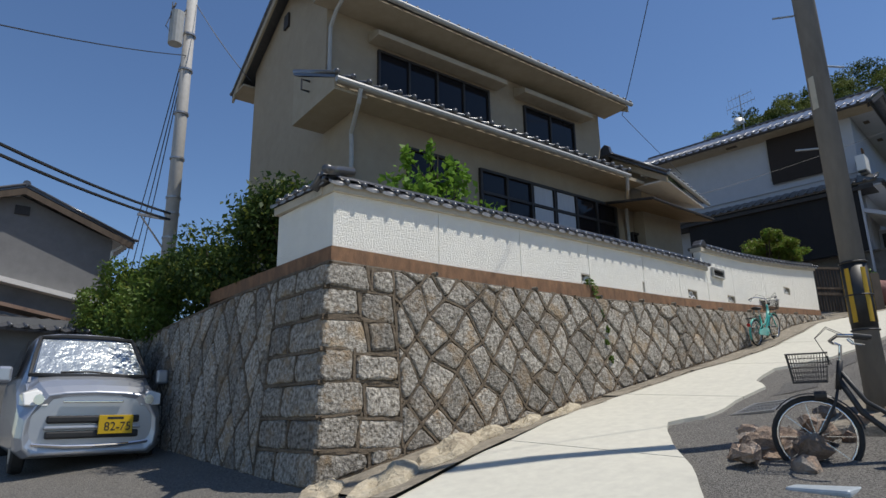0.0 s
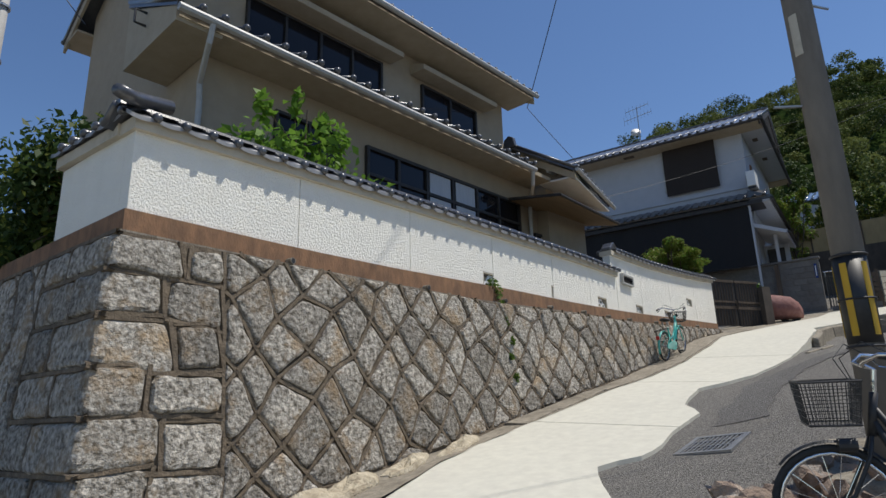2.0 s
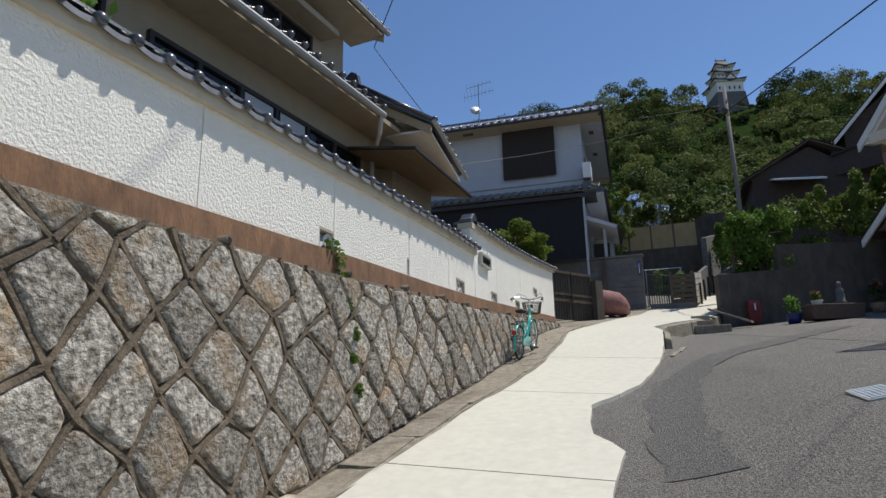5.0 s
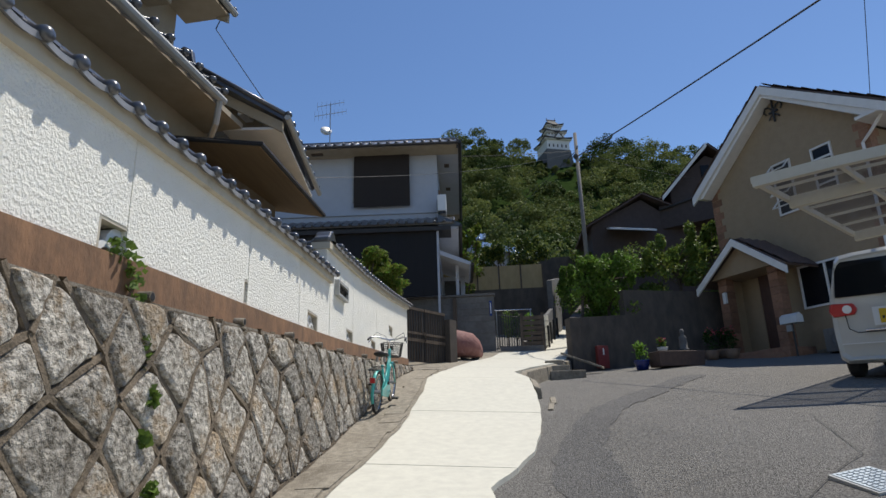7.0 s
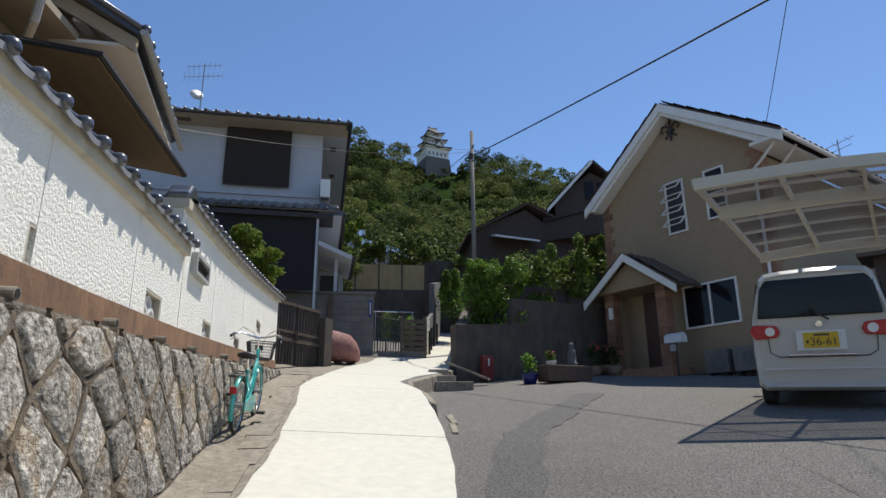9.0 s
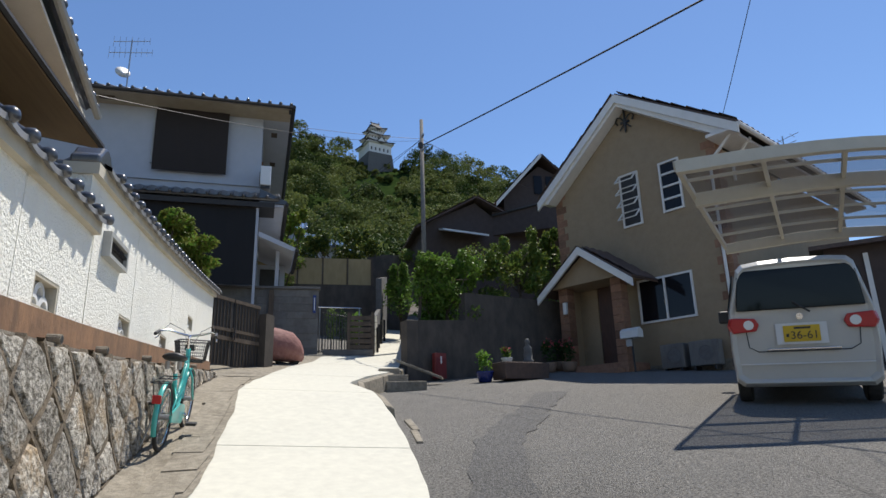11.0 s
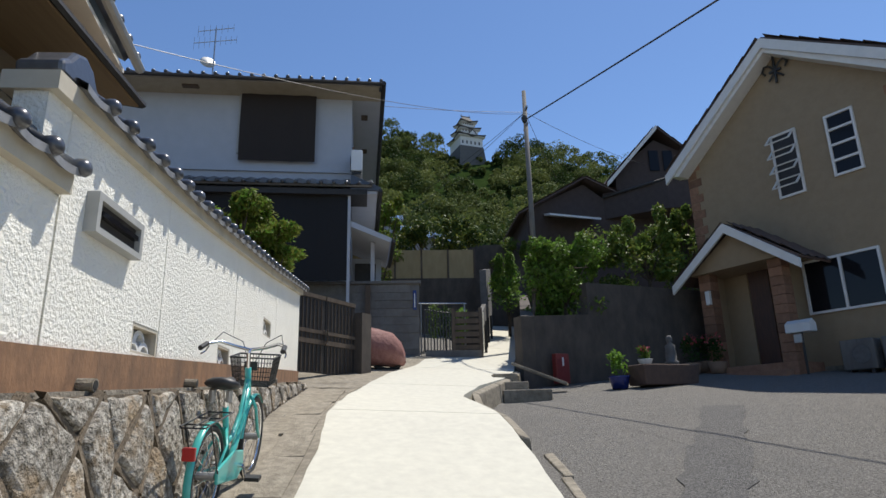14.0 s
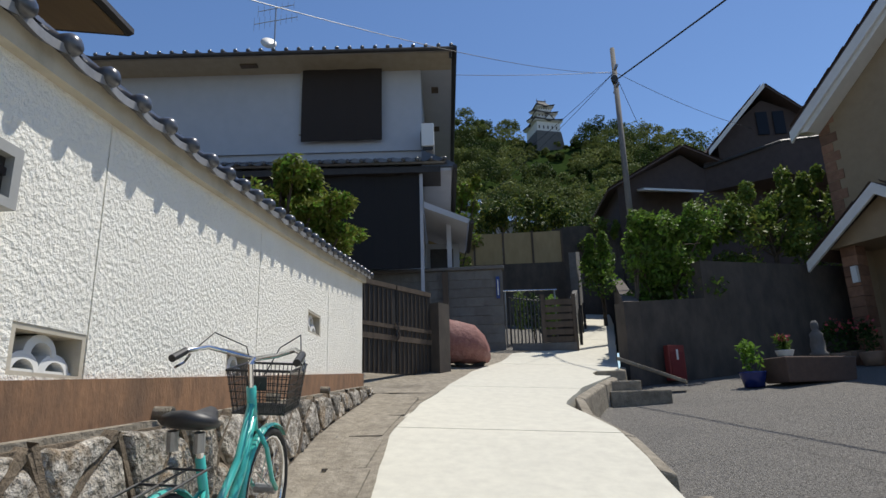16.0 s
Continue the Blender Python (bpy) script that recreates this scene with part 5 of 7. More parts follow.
for nm, b, bx, n, mt, sd in spec:
    plant(nm, {"planted_shrub": "leafy green shrub planted above the retaining wall", "fence_shrub": "light green bush beside the climbing lane", "fence_tree": "dark glossy evergreen behind the tan fence", "house_tree": "yellow-green tree beside the white house"}[nm],
          "tree" if "tree" in nm else "shrub", b, clumps_in(r6, n, bx, (0.26, 0.55)) + clumps_in(r6, n, (bx[0], bx[1], bx[2], bx[3], bx[5] - 0.5, bx[5] + 0.15), (0.1, 0.22), 1.7), 190, 0.105, mt, sd, 0.05, second=(M_leaf_bright if sd % 2 else M_leaf_yellow, 90, 0.11), group="shrubs on the retaining wall" if nm == "planted_shrub" else "")
# garden greenery seen over the wall between the houses
plant("gate_shrub", "small green shrub behind the entrance gate", "shrub", (19.8, 0.4, 3.6), clumps_in(r6, 8, (19.5, 20.3, 0.0, 0.9, 4.6, 5.3), (0.2, 0.32)), 200, 0.1, M_leaf_bright, 52, 0.03)
# weeds in the first vent of the wall and on the stones
wd = leaf_cloud("weeds", [(4.75, -0.02, 3.02, 0.1, 0.05, 0.09), (4.85, -0.05, 2.9, 0.07, 0.05, 0.1), (4.86, -0.07, 2.74, 0.04, 0.03, 0.08), (4.85, -0.14, 2.5, 0.04, 0.03, 0.1), (4.9, -0.18, 2.25, 0.04, 0.03, 0.06), (4.82, -0.2, 2.05, 0.04, 0.03, 0.05), (4.88, -0.23, 1.8, 0.04, 0.03, 0.06)], 34, 0.05, M_leaf_mid, 61, aspect=1.2)
tagged(new("weeds", wd), "ivy weeds growing out of a vent block and down the stones", "weeds", kind="stuff")

# ---- enclosure beyond the wall: gate, block walls, fence ----
def wall_run(name, pts, thick, material, label, cat, block=None):
    """A wall along points (x, y, z_low, z_high)."""
    t = thing(name, label, cat)
    for a, b in zip(pts[:-1], pts[1:]):
        d = Vector((b[0] - a[0], b[1] - a[1], 0))
        nrm = Vector((-d.y, d.x, 0)).normalized() * thick
        part("wall", MB().prism([(a[0], a[1], a[2]), (b[0], b[1], b[2]), (b[0], b[1], b[3]), (a[0], a[1], a[3])], nrm), material, t)
    return t


gw = wall_run("block_wall", [(21.35, 4.0, 3.9, 6.1), (21.35, -1.8, 3.9, 6.1)], 0.15, M_block, "grey concrete block wall with a flat cap", "block wall")
part("cap", MB().box(21.28, 21.57, -1.84, 4.0, 6.1, 6.17), M_block, gw, bev=0.01)
for i in range(6):
    for j in range(10):
        y = 0.2 - 0.4 * i + (0.2 if j % 2 else 0)
        if y - 0.39 > -1.85:
            part("block", MB().box(21.335, 21.349, y - 0.385, y, 4.12 + 0.197 * j, 4.12 + 0.197 * j + 0.187), M_block, gw)
part("post", MB().box(21.2, 21.33, -0.62, -0.5, 3.9, 6.05), M_wood, gw)
sg = thing("house_sign", "small blue plate on the block wall", "sign")
part("plate", MB().box(21.3, 21.33, -1.73, -1.65, 5.45, 5.93), M_blue, sg)
part("writing", MB().box(21.293, 21.299, -1.7, -1.68, 5.52, 5.86), M_whitepl, sg)
# sliding gate at the end of the garden wall
gate = thing("entrance_gate", "dark brown panelled entrance gate, closed", "gate", Matrix.Translation((16.55, 0.45, 3.55)) @ pose(0, 0, 0, 0, 0, -31) @ Matrix.Diagonal((0.84, 1, 1, 1)))
for k in range(2):
    x0 = 0.06 + 1.06 * k
    leaf = part("leaf", MB().box(x0, x0 + 1.02, -0.03, 0.03, 0.12, 1.42), M_darkwood, gate)
    part("rail", MB().box(x0, x0 + 1.02, -0.05, 0.05, 0.6, 0.68), M_wood, leaf)
    part("rail", MB().box(x0, x0 + 1.02, -0.05, 0.05, 0.78, 0.84), M_wood, leaf)
    part("rail", MB().box(x0, x0 + 1.02, -0.05, 0.05, 1.38, 1.45), M_wood, leaf)
    for j in range(8):
        part("slat", MB().box(x0 + 0.06 + 0.12 * j, x0 + 0.07 + 0.12 * j, -0.045, -0.03, 0.14, 1.36), M_wood, leaf)
part("handle", MB().box(1.02, 1.06, -0.12, -0.05, 0.62, 0.86), M_chrome, gate)
part("post", MB().box(2.14, 2.5, -0.2, 0.2, -0.2, 1.28), M_darkwall, gate)
part("post", MB().box(-0.1, 0.04, -0.07, 0.07, -0.2, 1.5), M_darkwood, gate)
# covered motorbike under a faded red sheet
cv = thing("covered_motorbike", "motorbike under a faded red cover beside the gate", "covered motorbike", pose(18.75, 0.3, road_z(18.75, -0.6) + 0.03, 0, 0, -78) @ Matrix.Diagonal((1.42, 1.1, 1.34, 1)))
m = MB()
prof = [(0.0, 0.12, 0.84), (0.12, 0.2, 0.86), (0.35, 0.27, 0.74), (0.6, 0.3, 0.68), (0.85, 0.3, 0.62), (1.05, 0.27, 0.56), (1.18, 0.2, 0.42), (1.24, 0.1, 0.28)]
rr = random.Random(8)
m.loft([[(x + rr.uniform(-0.01, 0.01), w * math.copysign(abs(math.cos(a)) ** 0.7, math.cos(a)) * (1.1 - 0.25 * (math.sin(a) > 0.5)), 0.06 + max(0, (h - 0.06) * (0.5 + 0.5 * math.sin(a))) + rr.uniform(-0.012, 0.012)) for a in [2 * math.pi * k / 14 - math.pi / 2 for k in range(14)]] for x, w, h in prof])
M_cover = mat("faded_red_cloth", (0.26, 0.12, 0.1), (0.2, 0.085, 0.075), 5, 0.8, bump=0.6, bscale=7, bdist=0.05, c3=(0.36, 0.22, 0.19), sscale=2, stain=0.3)
part("cover", m, M_cover, cv, smooth=True)
part("wheel", MB().tube([(1.0 + 0.2 * math.cos(a), 0, 0.2 + 0.2 * math.sin(a)) for a in [2 * math.pi * k / 16 for k in range(16)]], 0.045, 8, True), M_rubber, cv)
# iron gate, wooden fence and low block walls up the lane
ig = thing("iron_gate", "black iron picket gate with scroll bars", "gate", Matrix.Translation((21.4, -1.92, 4.42)))
part("frame", MB().tube([(0, 0, 0.05), (0, 0, 1.05), (0, -0.66, 0.95), (0, -0.66, 0.05), (0, 0, 0.05)], 0.022, 6), M_black, ig)
for j in range(8):
    part("bar", MB().box(-0.012, 0.012, -0.09 - 0.075 * j, -0.065 - 0.075 * j, 0.0, 1.12 - 0.015 * j), M_black, ig)
wf = thing("wooden_fence", "dark weathered wooden slat fence", "fence", Matrix.Translation((21.4, -2.62, 4.45)))
for j in range(6):
    part("slat", MB().box(-0.015, 0.015, -0.64, 0.0, 0.03 + 0.16 * j, 0.15 + 0.16 * j), M_wood, wf)
part("sill", MB().box(-0.05, 0.05, -0.66, 0.68, -0.6, 0.02), M_block, wf)
for y in (-0.66, 0.0):
    part("post", MB().box(-0.04, 0.04, y - 0.04, y + 0.04, -0.2, 1.05), M_wood, wf)
bl = wall_run("lane_block_wall", [(21.5, -3.32, 4.1, 5.45), (23.4, -3.6, 4.6, 5.75), (25.2, -3.95, 5.0, 6.3)], 0.12, M_block, "pale block wall following the lane uphill", "block wall")
for j in range(5):
    for i in range(4):
        a = 21.52 + 0.46 * i
        part("block", MB().prism([(a, -3.335 - 0.147 * (a - 21.5), 4.45 + 0.2 * j + 0.158 * (a - 21.5)), (a + 0.43, -3.335 - 0.147 * (a + 0.43 - 21.5), 4.45 + 0.2 * j + 0.158 * (a + 0.43 - 21.5)),
                                  (a + 0.43, -3.335 - 0.147 * (a + 0.43 - 21.5), 4.63 + 0.2 * j + 0.158 * (a + 0.43 - 21.5)), (a, -3.335 - 0.147 * (a - 21.5), 4.63 + 0.2 * j + 0.158 * (a - 21.5))], (0, -0.012, 0)), M_concrete, bl)
wall_run("stone_block_wall", [(25.3, -4.0, 5.0, 7.4), (28.5, -4.6, 5.8, 8.2)], 0.2, M_block, "grey stone block wall higher up the lane", "stone wall")
for k, (x, y) in enumerate(((22.2, -3.5), (23.2, -3.66), (24.2, -3.85), (25.0, -4.05))):
    rp = obj("rail_post", MB().cyl((x, y, road_z(x, y) - 0.05), (x, y, road_z(x, y) + 0.75), 0.035, n=8), M_black)
    tagged(rp, "black iron post at the edge of the lane", "post", "posts up the lane")
tf = thing("panel_fence", "tan board fence on a dark block base", "fence", Matrix.Translation((26, -0.3, 7.3)))
part("base", MB().box(0.0, 0.2, -3.45, 2.0, -2.4, 0.0), M_darkwall, tf)
for k in range(5):
    part("panel", MB().box(0.02, 0.06, -3.4 + 0.86 * k, -3.4 + 0.86 * k + 0.8, 0.0, 0.95), M_tan, tf)
    part("post", MB().box(-0.02, 0.05, -3.46 + 0.86 * k, -3.405 + 0.86 * k, 0.0, 0.98), M_wood, tf)
cl = thing("clothes_pole", "metal laundry pole across the yard", "laundry pole")
part("pole", MB().cyl((21.9, -1.8, 5.72), (21.9, -3.0, 5.70), 0.018, n=8), M_chrome, cl)
part("stand", MB().cyl((21.9, -1.85, 4.2), (21.9, -1.85, 5.72), 0.02, n=8), M_metal, cl)
part("stand", MB().cyl((21.9, -2.95, 4.2), (21.9, -2.95, 5.7), 0.02, n=8), M_metal, cl)
for k, (x, y, z, mt) in enumerate(((22.4, -2.2, 5.55, M_leaf_mid), (22.4, -2.5, 5.5, M_leaf_dark), (22.3, -2.9, 5.45, M_leaf_bright))):
    plant("yard_plant", "potted flowering plant in the yard behind the gate", "plant", (x, y, 4.3), [(x, y, z, 0.22, 0.2, 0.25), (x, y, z - 0.4, 0.2, 0.2, 0.3)], 130, 0.08, mt, 90 + k, 0.02, group="yard plants")

# ---- retaining wall and the things before it ----
rw = wall_run("retaining_wall", [(19.55, -3.92, 3.3, 4.98), (20.2, -5.6, 3.3, 5.1), (20.2, -5.6, 3.3, 5.84), (21.25, -8.75, 3.3, 5.84), (22.2, -11.2, 3.3, 5.84)], 0.3, M_darkwall, "tall dark weathered concrete retaining wall", "retaining wall")
part("wall", MB().prism([(19.55, -3.92, 3.3), (30, -5.9, 5.5), (30, -5.9, 7.6), (19.55, -3.92, 4.98)], (0.06, -0.3, 0)), M_darkwall, rw)
part("wall", MB().box(30.2, 30.6, -8.0, -3.4, 5.0, 9.6), M_darkwall, rw)
part("bed", MB().prism([(19.6, -4.0, 4.9), (30, -6.0, 5.2), (30, -9.5, 5.6), (21.3, -8.7, 5.75), (20.25, -5.7, 5.0)], (0, 0, -0.3)), M_hillside, rw)
rb = thing("fire_box", "small red fire-equipment box on the wall", "fire box", pose(19.72, -4.72, 3.55, 0, 0, -68))
part("case", MB().box(-0.17, 0.17, -0.14, 0.0, 0.0, 0.62), mat("dull_red_paint", (0.22, 0.03, 0.025), (0.17, 0.025, 0.02), 8, 0.5), rb, bev=0.01)
part("door", MB().box(-0.14, 0.14, -0.152, -0.141, 0.04, 0.5), mat("deep_red_paint", (0.17, 0.015, 0.015), (0.14, 0.012, 0.012), 8, 0.5), rb)
part("writing", MB().box(-0.02, 0.02, -0.158, -0.153, 0.36, 0.54), M_whitepl, rb)
steps = thing("block_steps", "three rough concrete block steps up to the lane", "steps")
for x0, x1, y0, y1, z in ((17.2, 17.65, -3.95, -3.1, 3.33), (17.45, 18.0, -3.6, -3.0, 3.48), (17.95, 18.5, -3.5, -3.05, 3.66)):
    part("step", MB().box(x0, x1, y0, y1, lot_z(x0, y0) - 0.1, z), M_oldconc, steps, bev=0.02)
kerb = thing("kerb", "rough concrete kerb edging the raised lane", "kerb", kind="structure")
for x0, x1 in ((12.4, 13.3), (13.34, 14.4), (14.44, 15.6), (15.64, 17.1), (17.14, 18.3), (18.34, 19.55)):
    a, b = lane_edges(x0)[1], lane_edges(x1)[1]
    part("kerb_stone", MB().loft([[(x0, a - 0.02, lot_z(x0, a) - 0.15), (x1, b - 0.02, lot_z(x1, b) - 0.15), (x1, b - 0.16, lot_z(x1, b) - 0.15), (x0, a - 0.16, lot_z(x0, a) - 0.15)],
                                  [(x0, a - 0.02, road_z(x0, a) + 0.03), (x1, b - 0.02, road_z(x1, b) + 0.03), (x1, b - 0.13, road_z(x1, b) - 0.0), (x0, a - 0.13, road_z(x0, a) + 0.0)]]), M_oldconc, kerb, bev=0.02)
for x0, x1, o, w in ((10.7, 11.5, 0.1, 0.09), (11.55, 12.5, 0.2, 0.1)):
    y0, y1 = lane_edges(x0)[1] - o, lane_edges(x1)[1] - o - 0.06
    part("kerb_stone", MB().loft([[(x, yy, land(x, yy) + h) for x, yy in ((x0, y0), (x1, y1), (x1, y1 - w), (x0, y0 - w * 0.8))] for h in (-0.1, 0.03)]), M_oldconc, kerb, bev=0.015)
# darker strips where the asphalt was mended, and old cracks
def strip_on_land(name, pts, w, material, label, lift=0.009):
    m = MB()
    rows = []
    rq = random.Random(len(pts) + int(100 * w))
    P = [Vector((*p, 0)) for p in pts]
    fine = []
    for u, v in zip(P[:-1], P[1:]):
        n = max(2, int((v - u).length / 0.25))
        fine += [u.lerp(v, k / n) for k in range(n)]
    fine.append(P[-1])
    for k, p in enumerate(fine):
        d = (fine[min(k + 1, len(fine) - 1)] - fine[max(k - 1, 0)]).normalized()
        nrm = Vector((-d.y, d.x, 0))
        ww = w * rq.uniform(0.8, 1.2)
        rows.append([(q.x, q.y, land(q.x, q.y) + lift) for q in (p + nrm * ww * (0.5 - j / 4) for j in range(5))])
    m.grid(rows)
    return tagged(obj(name, m, material), label, "road patch", "asphalt patches")


M_patch = mat("dark_patched_asphalt", (0.042, 0.04, 0.037), (0.225, 0.215, 0.2), 58, 0.92, bump=1.0, bscale=75, bdist=0.03, c3=(0.13, 0.124, 0.114), sscale=2.2, stain=0.45, soft=0.2)
M_patch2 = mat("crack_dirt", (0.06, 0.056, 0.05), (0.04, 0.038, 0.034), 30, 0.95)
strip_on_land("asphalt_patch", [(4.7, -2.85), (5.4, -2.72), (7.2, -2.62), (8.2, -2.68), (9.4, -3.0), (10.5, -3.36), (12.7, -4.55), (15.0, -5.8)], 0.5, M_patch, "darker strip of mended asphalt across the parking area")
strip_on_land("asphalt_crack", [(5.5, -3.4), (6.5, -4.4), (8.5, -5.0), (11, -4.2), (14, -4.0)], 0.006, M_patch2, "thin dark crack line in the asphalt", 0.012)
strip_on_land("asphalt_crack", [(6.3, -2.4), (6.6, -3.4), (6.4, -4.6)], 0.006, M_patch2, "thin dark crack line in the asphalt", 0.012)
strip_on_land("asphalt_crack", [(13.5, -2.8), (14.5, -5.0), (13.0, -8.0)], 0.006, M_patch2, "thin dark crack line in the asphalt", 0.012)
pl = obj("ramp_plate", MB().prism([(18.55, -3.5, 3.86), (18.3, -4.5, 3.44), (18.6, -4.6, 3.44), (18.95, -3.6, 3.88)], (0, 0, 0.06)), M_oldconc, bev=0.01)
tagged(pl, "sloping concrete plate leading down from the lane", "ramp")
basin = thing("planter_box", "dark stone planter trough with flowers and a small statue", "planter", pose(18.35, -6.4, lot_z(18.35, -6.4), 0, 0, -72))
part("trough", MB().loft([[(-0.62, -0.25, 0), (0.62, -0.25, 0), (0.62, 0.25, 0), (-0.62, 0.25, 0)], [(-0.66, -0.28, 0.38), (0.66, -0.28, 0.38), (0.66, 0.28, 0.38), (-0.66, 0.28, 0.38)]]), mat("dark_terracotta", (0.12, 0.075, 0.055), (0.085, 0.055, 0.042), 8, 0.8, bump=0.3), basin, bev=0.02)
part("soil", MB().box(-0.6, 0.6, -0.22, 0.22, 0.36, 0.388), M_bark, basin)
stt = obj("statue", MB().loft([[(c * w, s * w * 0.8, z) for c, s in [(math.cos(2 * math.pi * k / 12), math.sin(2 * math.pi * k / 12)) for k in range(12)]]
                               for w, z in ((0.16, 0), (0.16, 0.06), (0.12, 0.08), (0.13, 0.2), (0.11, 0.3), (0.12, 0.36), (0.05, 0.42), (0.07, 0.46), (0.07, 0.52), (0.04, 0.57))]), M_block, smooth=True, m=pose(18.4, -6.62, lot_z(18.35, -6.4) + 0.39))
tagged(stt, "small grey stone garden statue standing on the planter", "statue")


def potted(name, label, x, y, z, r, h, potmat, leaf, seed, tall=0.35, flower=None):
    t = thing(name, label, "potted plant", Matrix.Translation((x, y, z)))
    part("pot", MB().loft([[(rr * math.cos(2 * math.pi * k / 16), rr * math.sin(2 * math.pi * k / 16), zz) for k in range(16)] for rr, zz in ((r * 0.75, 0), (r * 0.95, h * 0.6), (r * 1.05, h * 0.9), (r * 1.1, h), (r * 0.9, h), (r * 0.85, h - 0.04))]), potmat, t, smooth=True)
    o = new("leaves", leaf_cloud(name, [(0, 0, h + tall * 0.45, r * 1.1, r * 1.1, tall * 0.6), (0.05, 0.03, h + tall * 0.8, r * 0.7, r * 0.7, tall * 0.35)], 110, 0.09, leaf, seed, aspect=2.2, hollow=0.1))
    o.parent = t
    if flower:
        o = new("flowers", leaf_cloud(name, [(0, 0, h + tall * 0.9, r, r, tall * 0.3)], 36, 0.05, flower, seed + 1, aspect=1.1))
        o.parent = t
    return t


M_claypot = mat("clay_pot", (0.3, 0.2, 0.14), (0.24, 0.16, 0.11), 8, 0.8)
potted("potted_plant", "green leafy plant in a glazed blue pot", 18.25, -5.5, lot_z(18.25, -5.5), 0.19, 0.24, M_blue, M_leaf_bright, 101, 0.45)
potted("potted_plant", "low flowers in a small pale pot", 18.36, -6.08, lot_z(18.35, -6.4) + 0.385, 0.13, 0.12, M_whitepl, M_leaf_mid, 103, 0.22, M_flower)
for k, (x, y) in enumerate(((20.3, -7.9), (20.55, -8.35), (20.1, -8.4))):
    potted("potted_plant", "flowering plant in a pale clay pot by the porch", x, y, lot_z(x, y), 0.2, 0.25, M_claypot, M_leaf_dark, 105 + k * 3, 0.55, M_flower)
mbx = thing("mailbox", "pale metal mailbox on a dark post with intercom", "mailbox", H3 @ pose(-0.22, 0.9, 0))
zb = lot_z(19.0, -9.2)
part("post", MB().cyl((0, 0, zb - 0.05), (0, 0, 4.4), 0.025, n=8), M_black, mbx)
part("box", MB().box(-0.26, 0.26, -0.12, 0.12, 4.4, 4.58).prism([(-0.26, -0.12, 4.58), (-0.26, 0.12, 4.58), (-0.26, 0.0, 4.66)], (0.52, 0, 0)), M_whitepl, mbx, bev=0.01)
part("intercom", MB().box(-0.02, 0.14, 0.02, 0.06, 4.2, 4.37), M_metal, mbx)
for x0, w in ((-1.28, 0.62), (-2.12, 0.7)):
    u = thing("air_conditioner", "grey outdoor air-conditioner unit against the tan house", "air conditioner", H3 @ pose(x0, 0.12, lot_z(17.9, -10.4)), "air conditioners by the tan house")
    part("casing", MB().box(0, w, 0, 0.3, 0.08, 0.66), M_polecon, u, bev=0.02)
    part("grille", MB().tube([(w * 0.4 + 0.17 * math.cos(k * math.pi / 12), 0.305, 0.37 + 0.17 * math.sin(k * math.pi / 12)) for k in range(24)], 0.008, 5, True).cyl((w * 0.4, 0.295, 0.37), (w * 0.4, 0.303, 0.37), 0.165, n=20), M_block, u)
    for s in (0.08, w - 0.12):
        part("foot", MB().box(s, s + 0.05, 0.02, 0.28, -0.02, 0.08), M_black, u)
an3 = thing("tv_antenna", "thin aerial on the tan house roof", "antenna", H3 @ pose(-2.0, -6.5, 10.1))
part("mast", MB().cyl((0, 0, -0.1), (0, 0, 1.3), 0.02), M_metal, an3)
part("aerial_head", MB().cyl((-0.5, 0, 1.25), (0.5, 0, 1.1), 0.01, n=5).cyl((-0.4, 0, 1.0), (0.4, 0, 0.9), 0.01, n=5).cyl((-0.3, -0.2, 1.22), (-0.3, 0.2, 1.22), 0.008, n=5).cyl((0.1, -0.2, 1.16), (0.1, 0.2, 1.16), 0.008, n=5), M_metal, an3)

# ---- carport ----
cp = thing("carport", "cream aluminium carport with smoky clear roof panels", "carport")
CA, CB = Vector((3.15, -2.95, 0)), Vector((-1.15, -5.64, 0))
C0 = Vector((10.32, -5.62, 5.3))
M_cream = mat("cream_aluminium", (0.52, 0.48, 0.385), (0.48, 0.44, 0.35), 6, 0.5)
M_poly = glass("smoky_polycarbonate", (0.1, 0.092, 0.105), 0.15, 0.62)


def cpt(a, b, dz=0.0):
    p = C0 + CA * a + CB * b
    p.z += 0.28 * math.sin(math.pi * min(b, 1.0)) - 0.0 * a + dz
    return p


for a, h, w in ((0.0, 0.13, 0.05), (0.3, 0.16, 0.06), (1.0, 0.14, 0.06)):
    part("beam", MB().loft([[cpt(a - 0.01, b / 10, -h), cpt(a - 0.01, b / 10, 0.02), cpt(a + 0.015, b / 10, 0.02), cpt(a + 0.015, b / 10, -h)] for b in range(11)]), M_cream, cp)
for b in (0.0, 0.18, 0.36, 0.54, 0.72, 0.9, 1.0):
    part("rafter", MB().loft([[cpt(a, b - 0.005, -0.06), cpt(a, b - 0.005, 0.03), cpt(a, b + 0.005, 0.03), cpt(a, b + 0.005, -0.06)] for a in (0.0, 0.5, 1.0)]), M_cream, cp)
for a in (0.15, 0.47, 0.64, 0.82):
    part("batten", MB().loft([[cpt(a, b / 10, -0.02), cpt(a, b / 10, 0.02), cpt(a + 0.006, b / 10, 0.02), cpt(a + 0.006, b / 10, -0.02)] for b in range(11)]), M_cream, cp)
for k in range(6):
    b0, b1 = (0.0, 0.18, 0.36, 0.54, 0.72, 0.9)[k], (0.18, 0.36, 0.54, 0.72, 0.9, 1.0)[k]
    part("roof_panel", MB().grid([[cpt(a, b0 + (b1 - b0) * j / 3, 0.028) for j in range(4)] for a in (0.0, 0.5, 1.0)]), M_poly, cp)
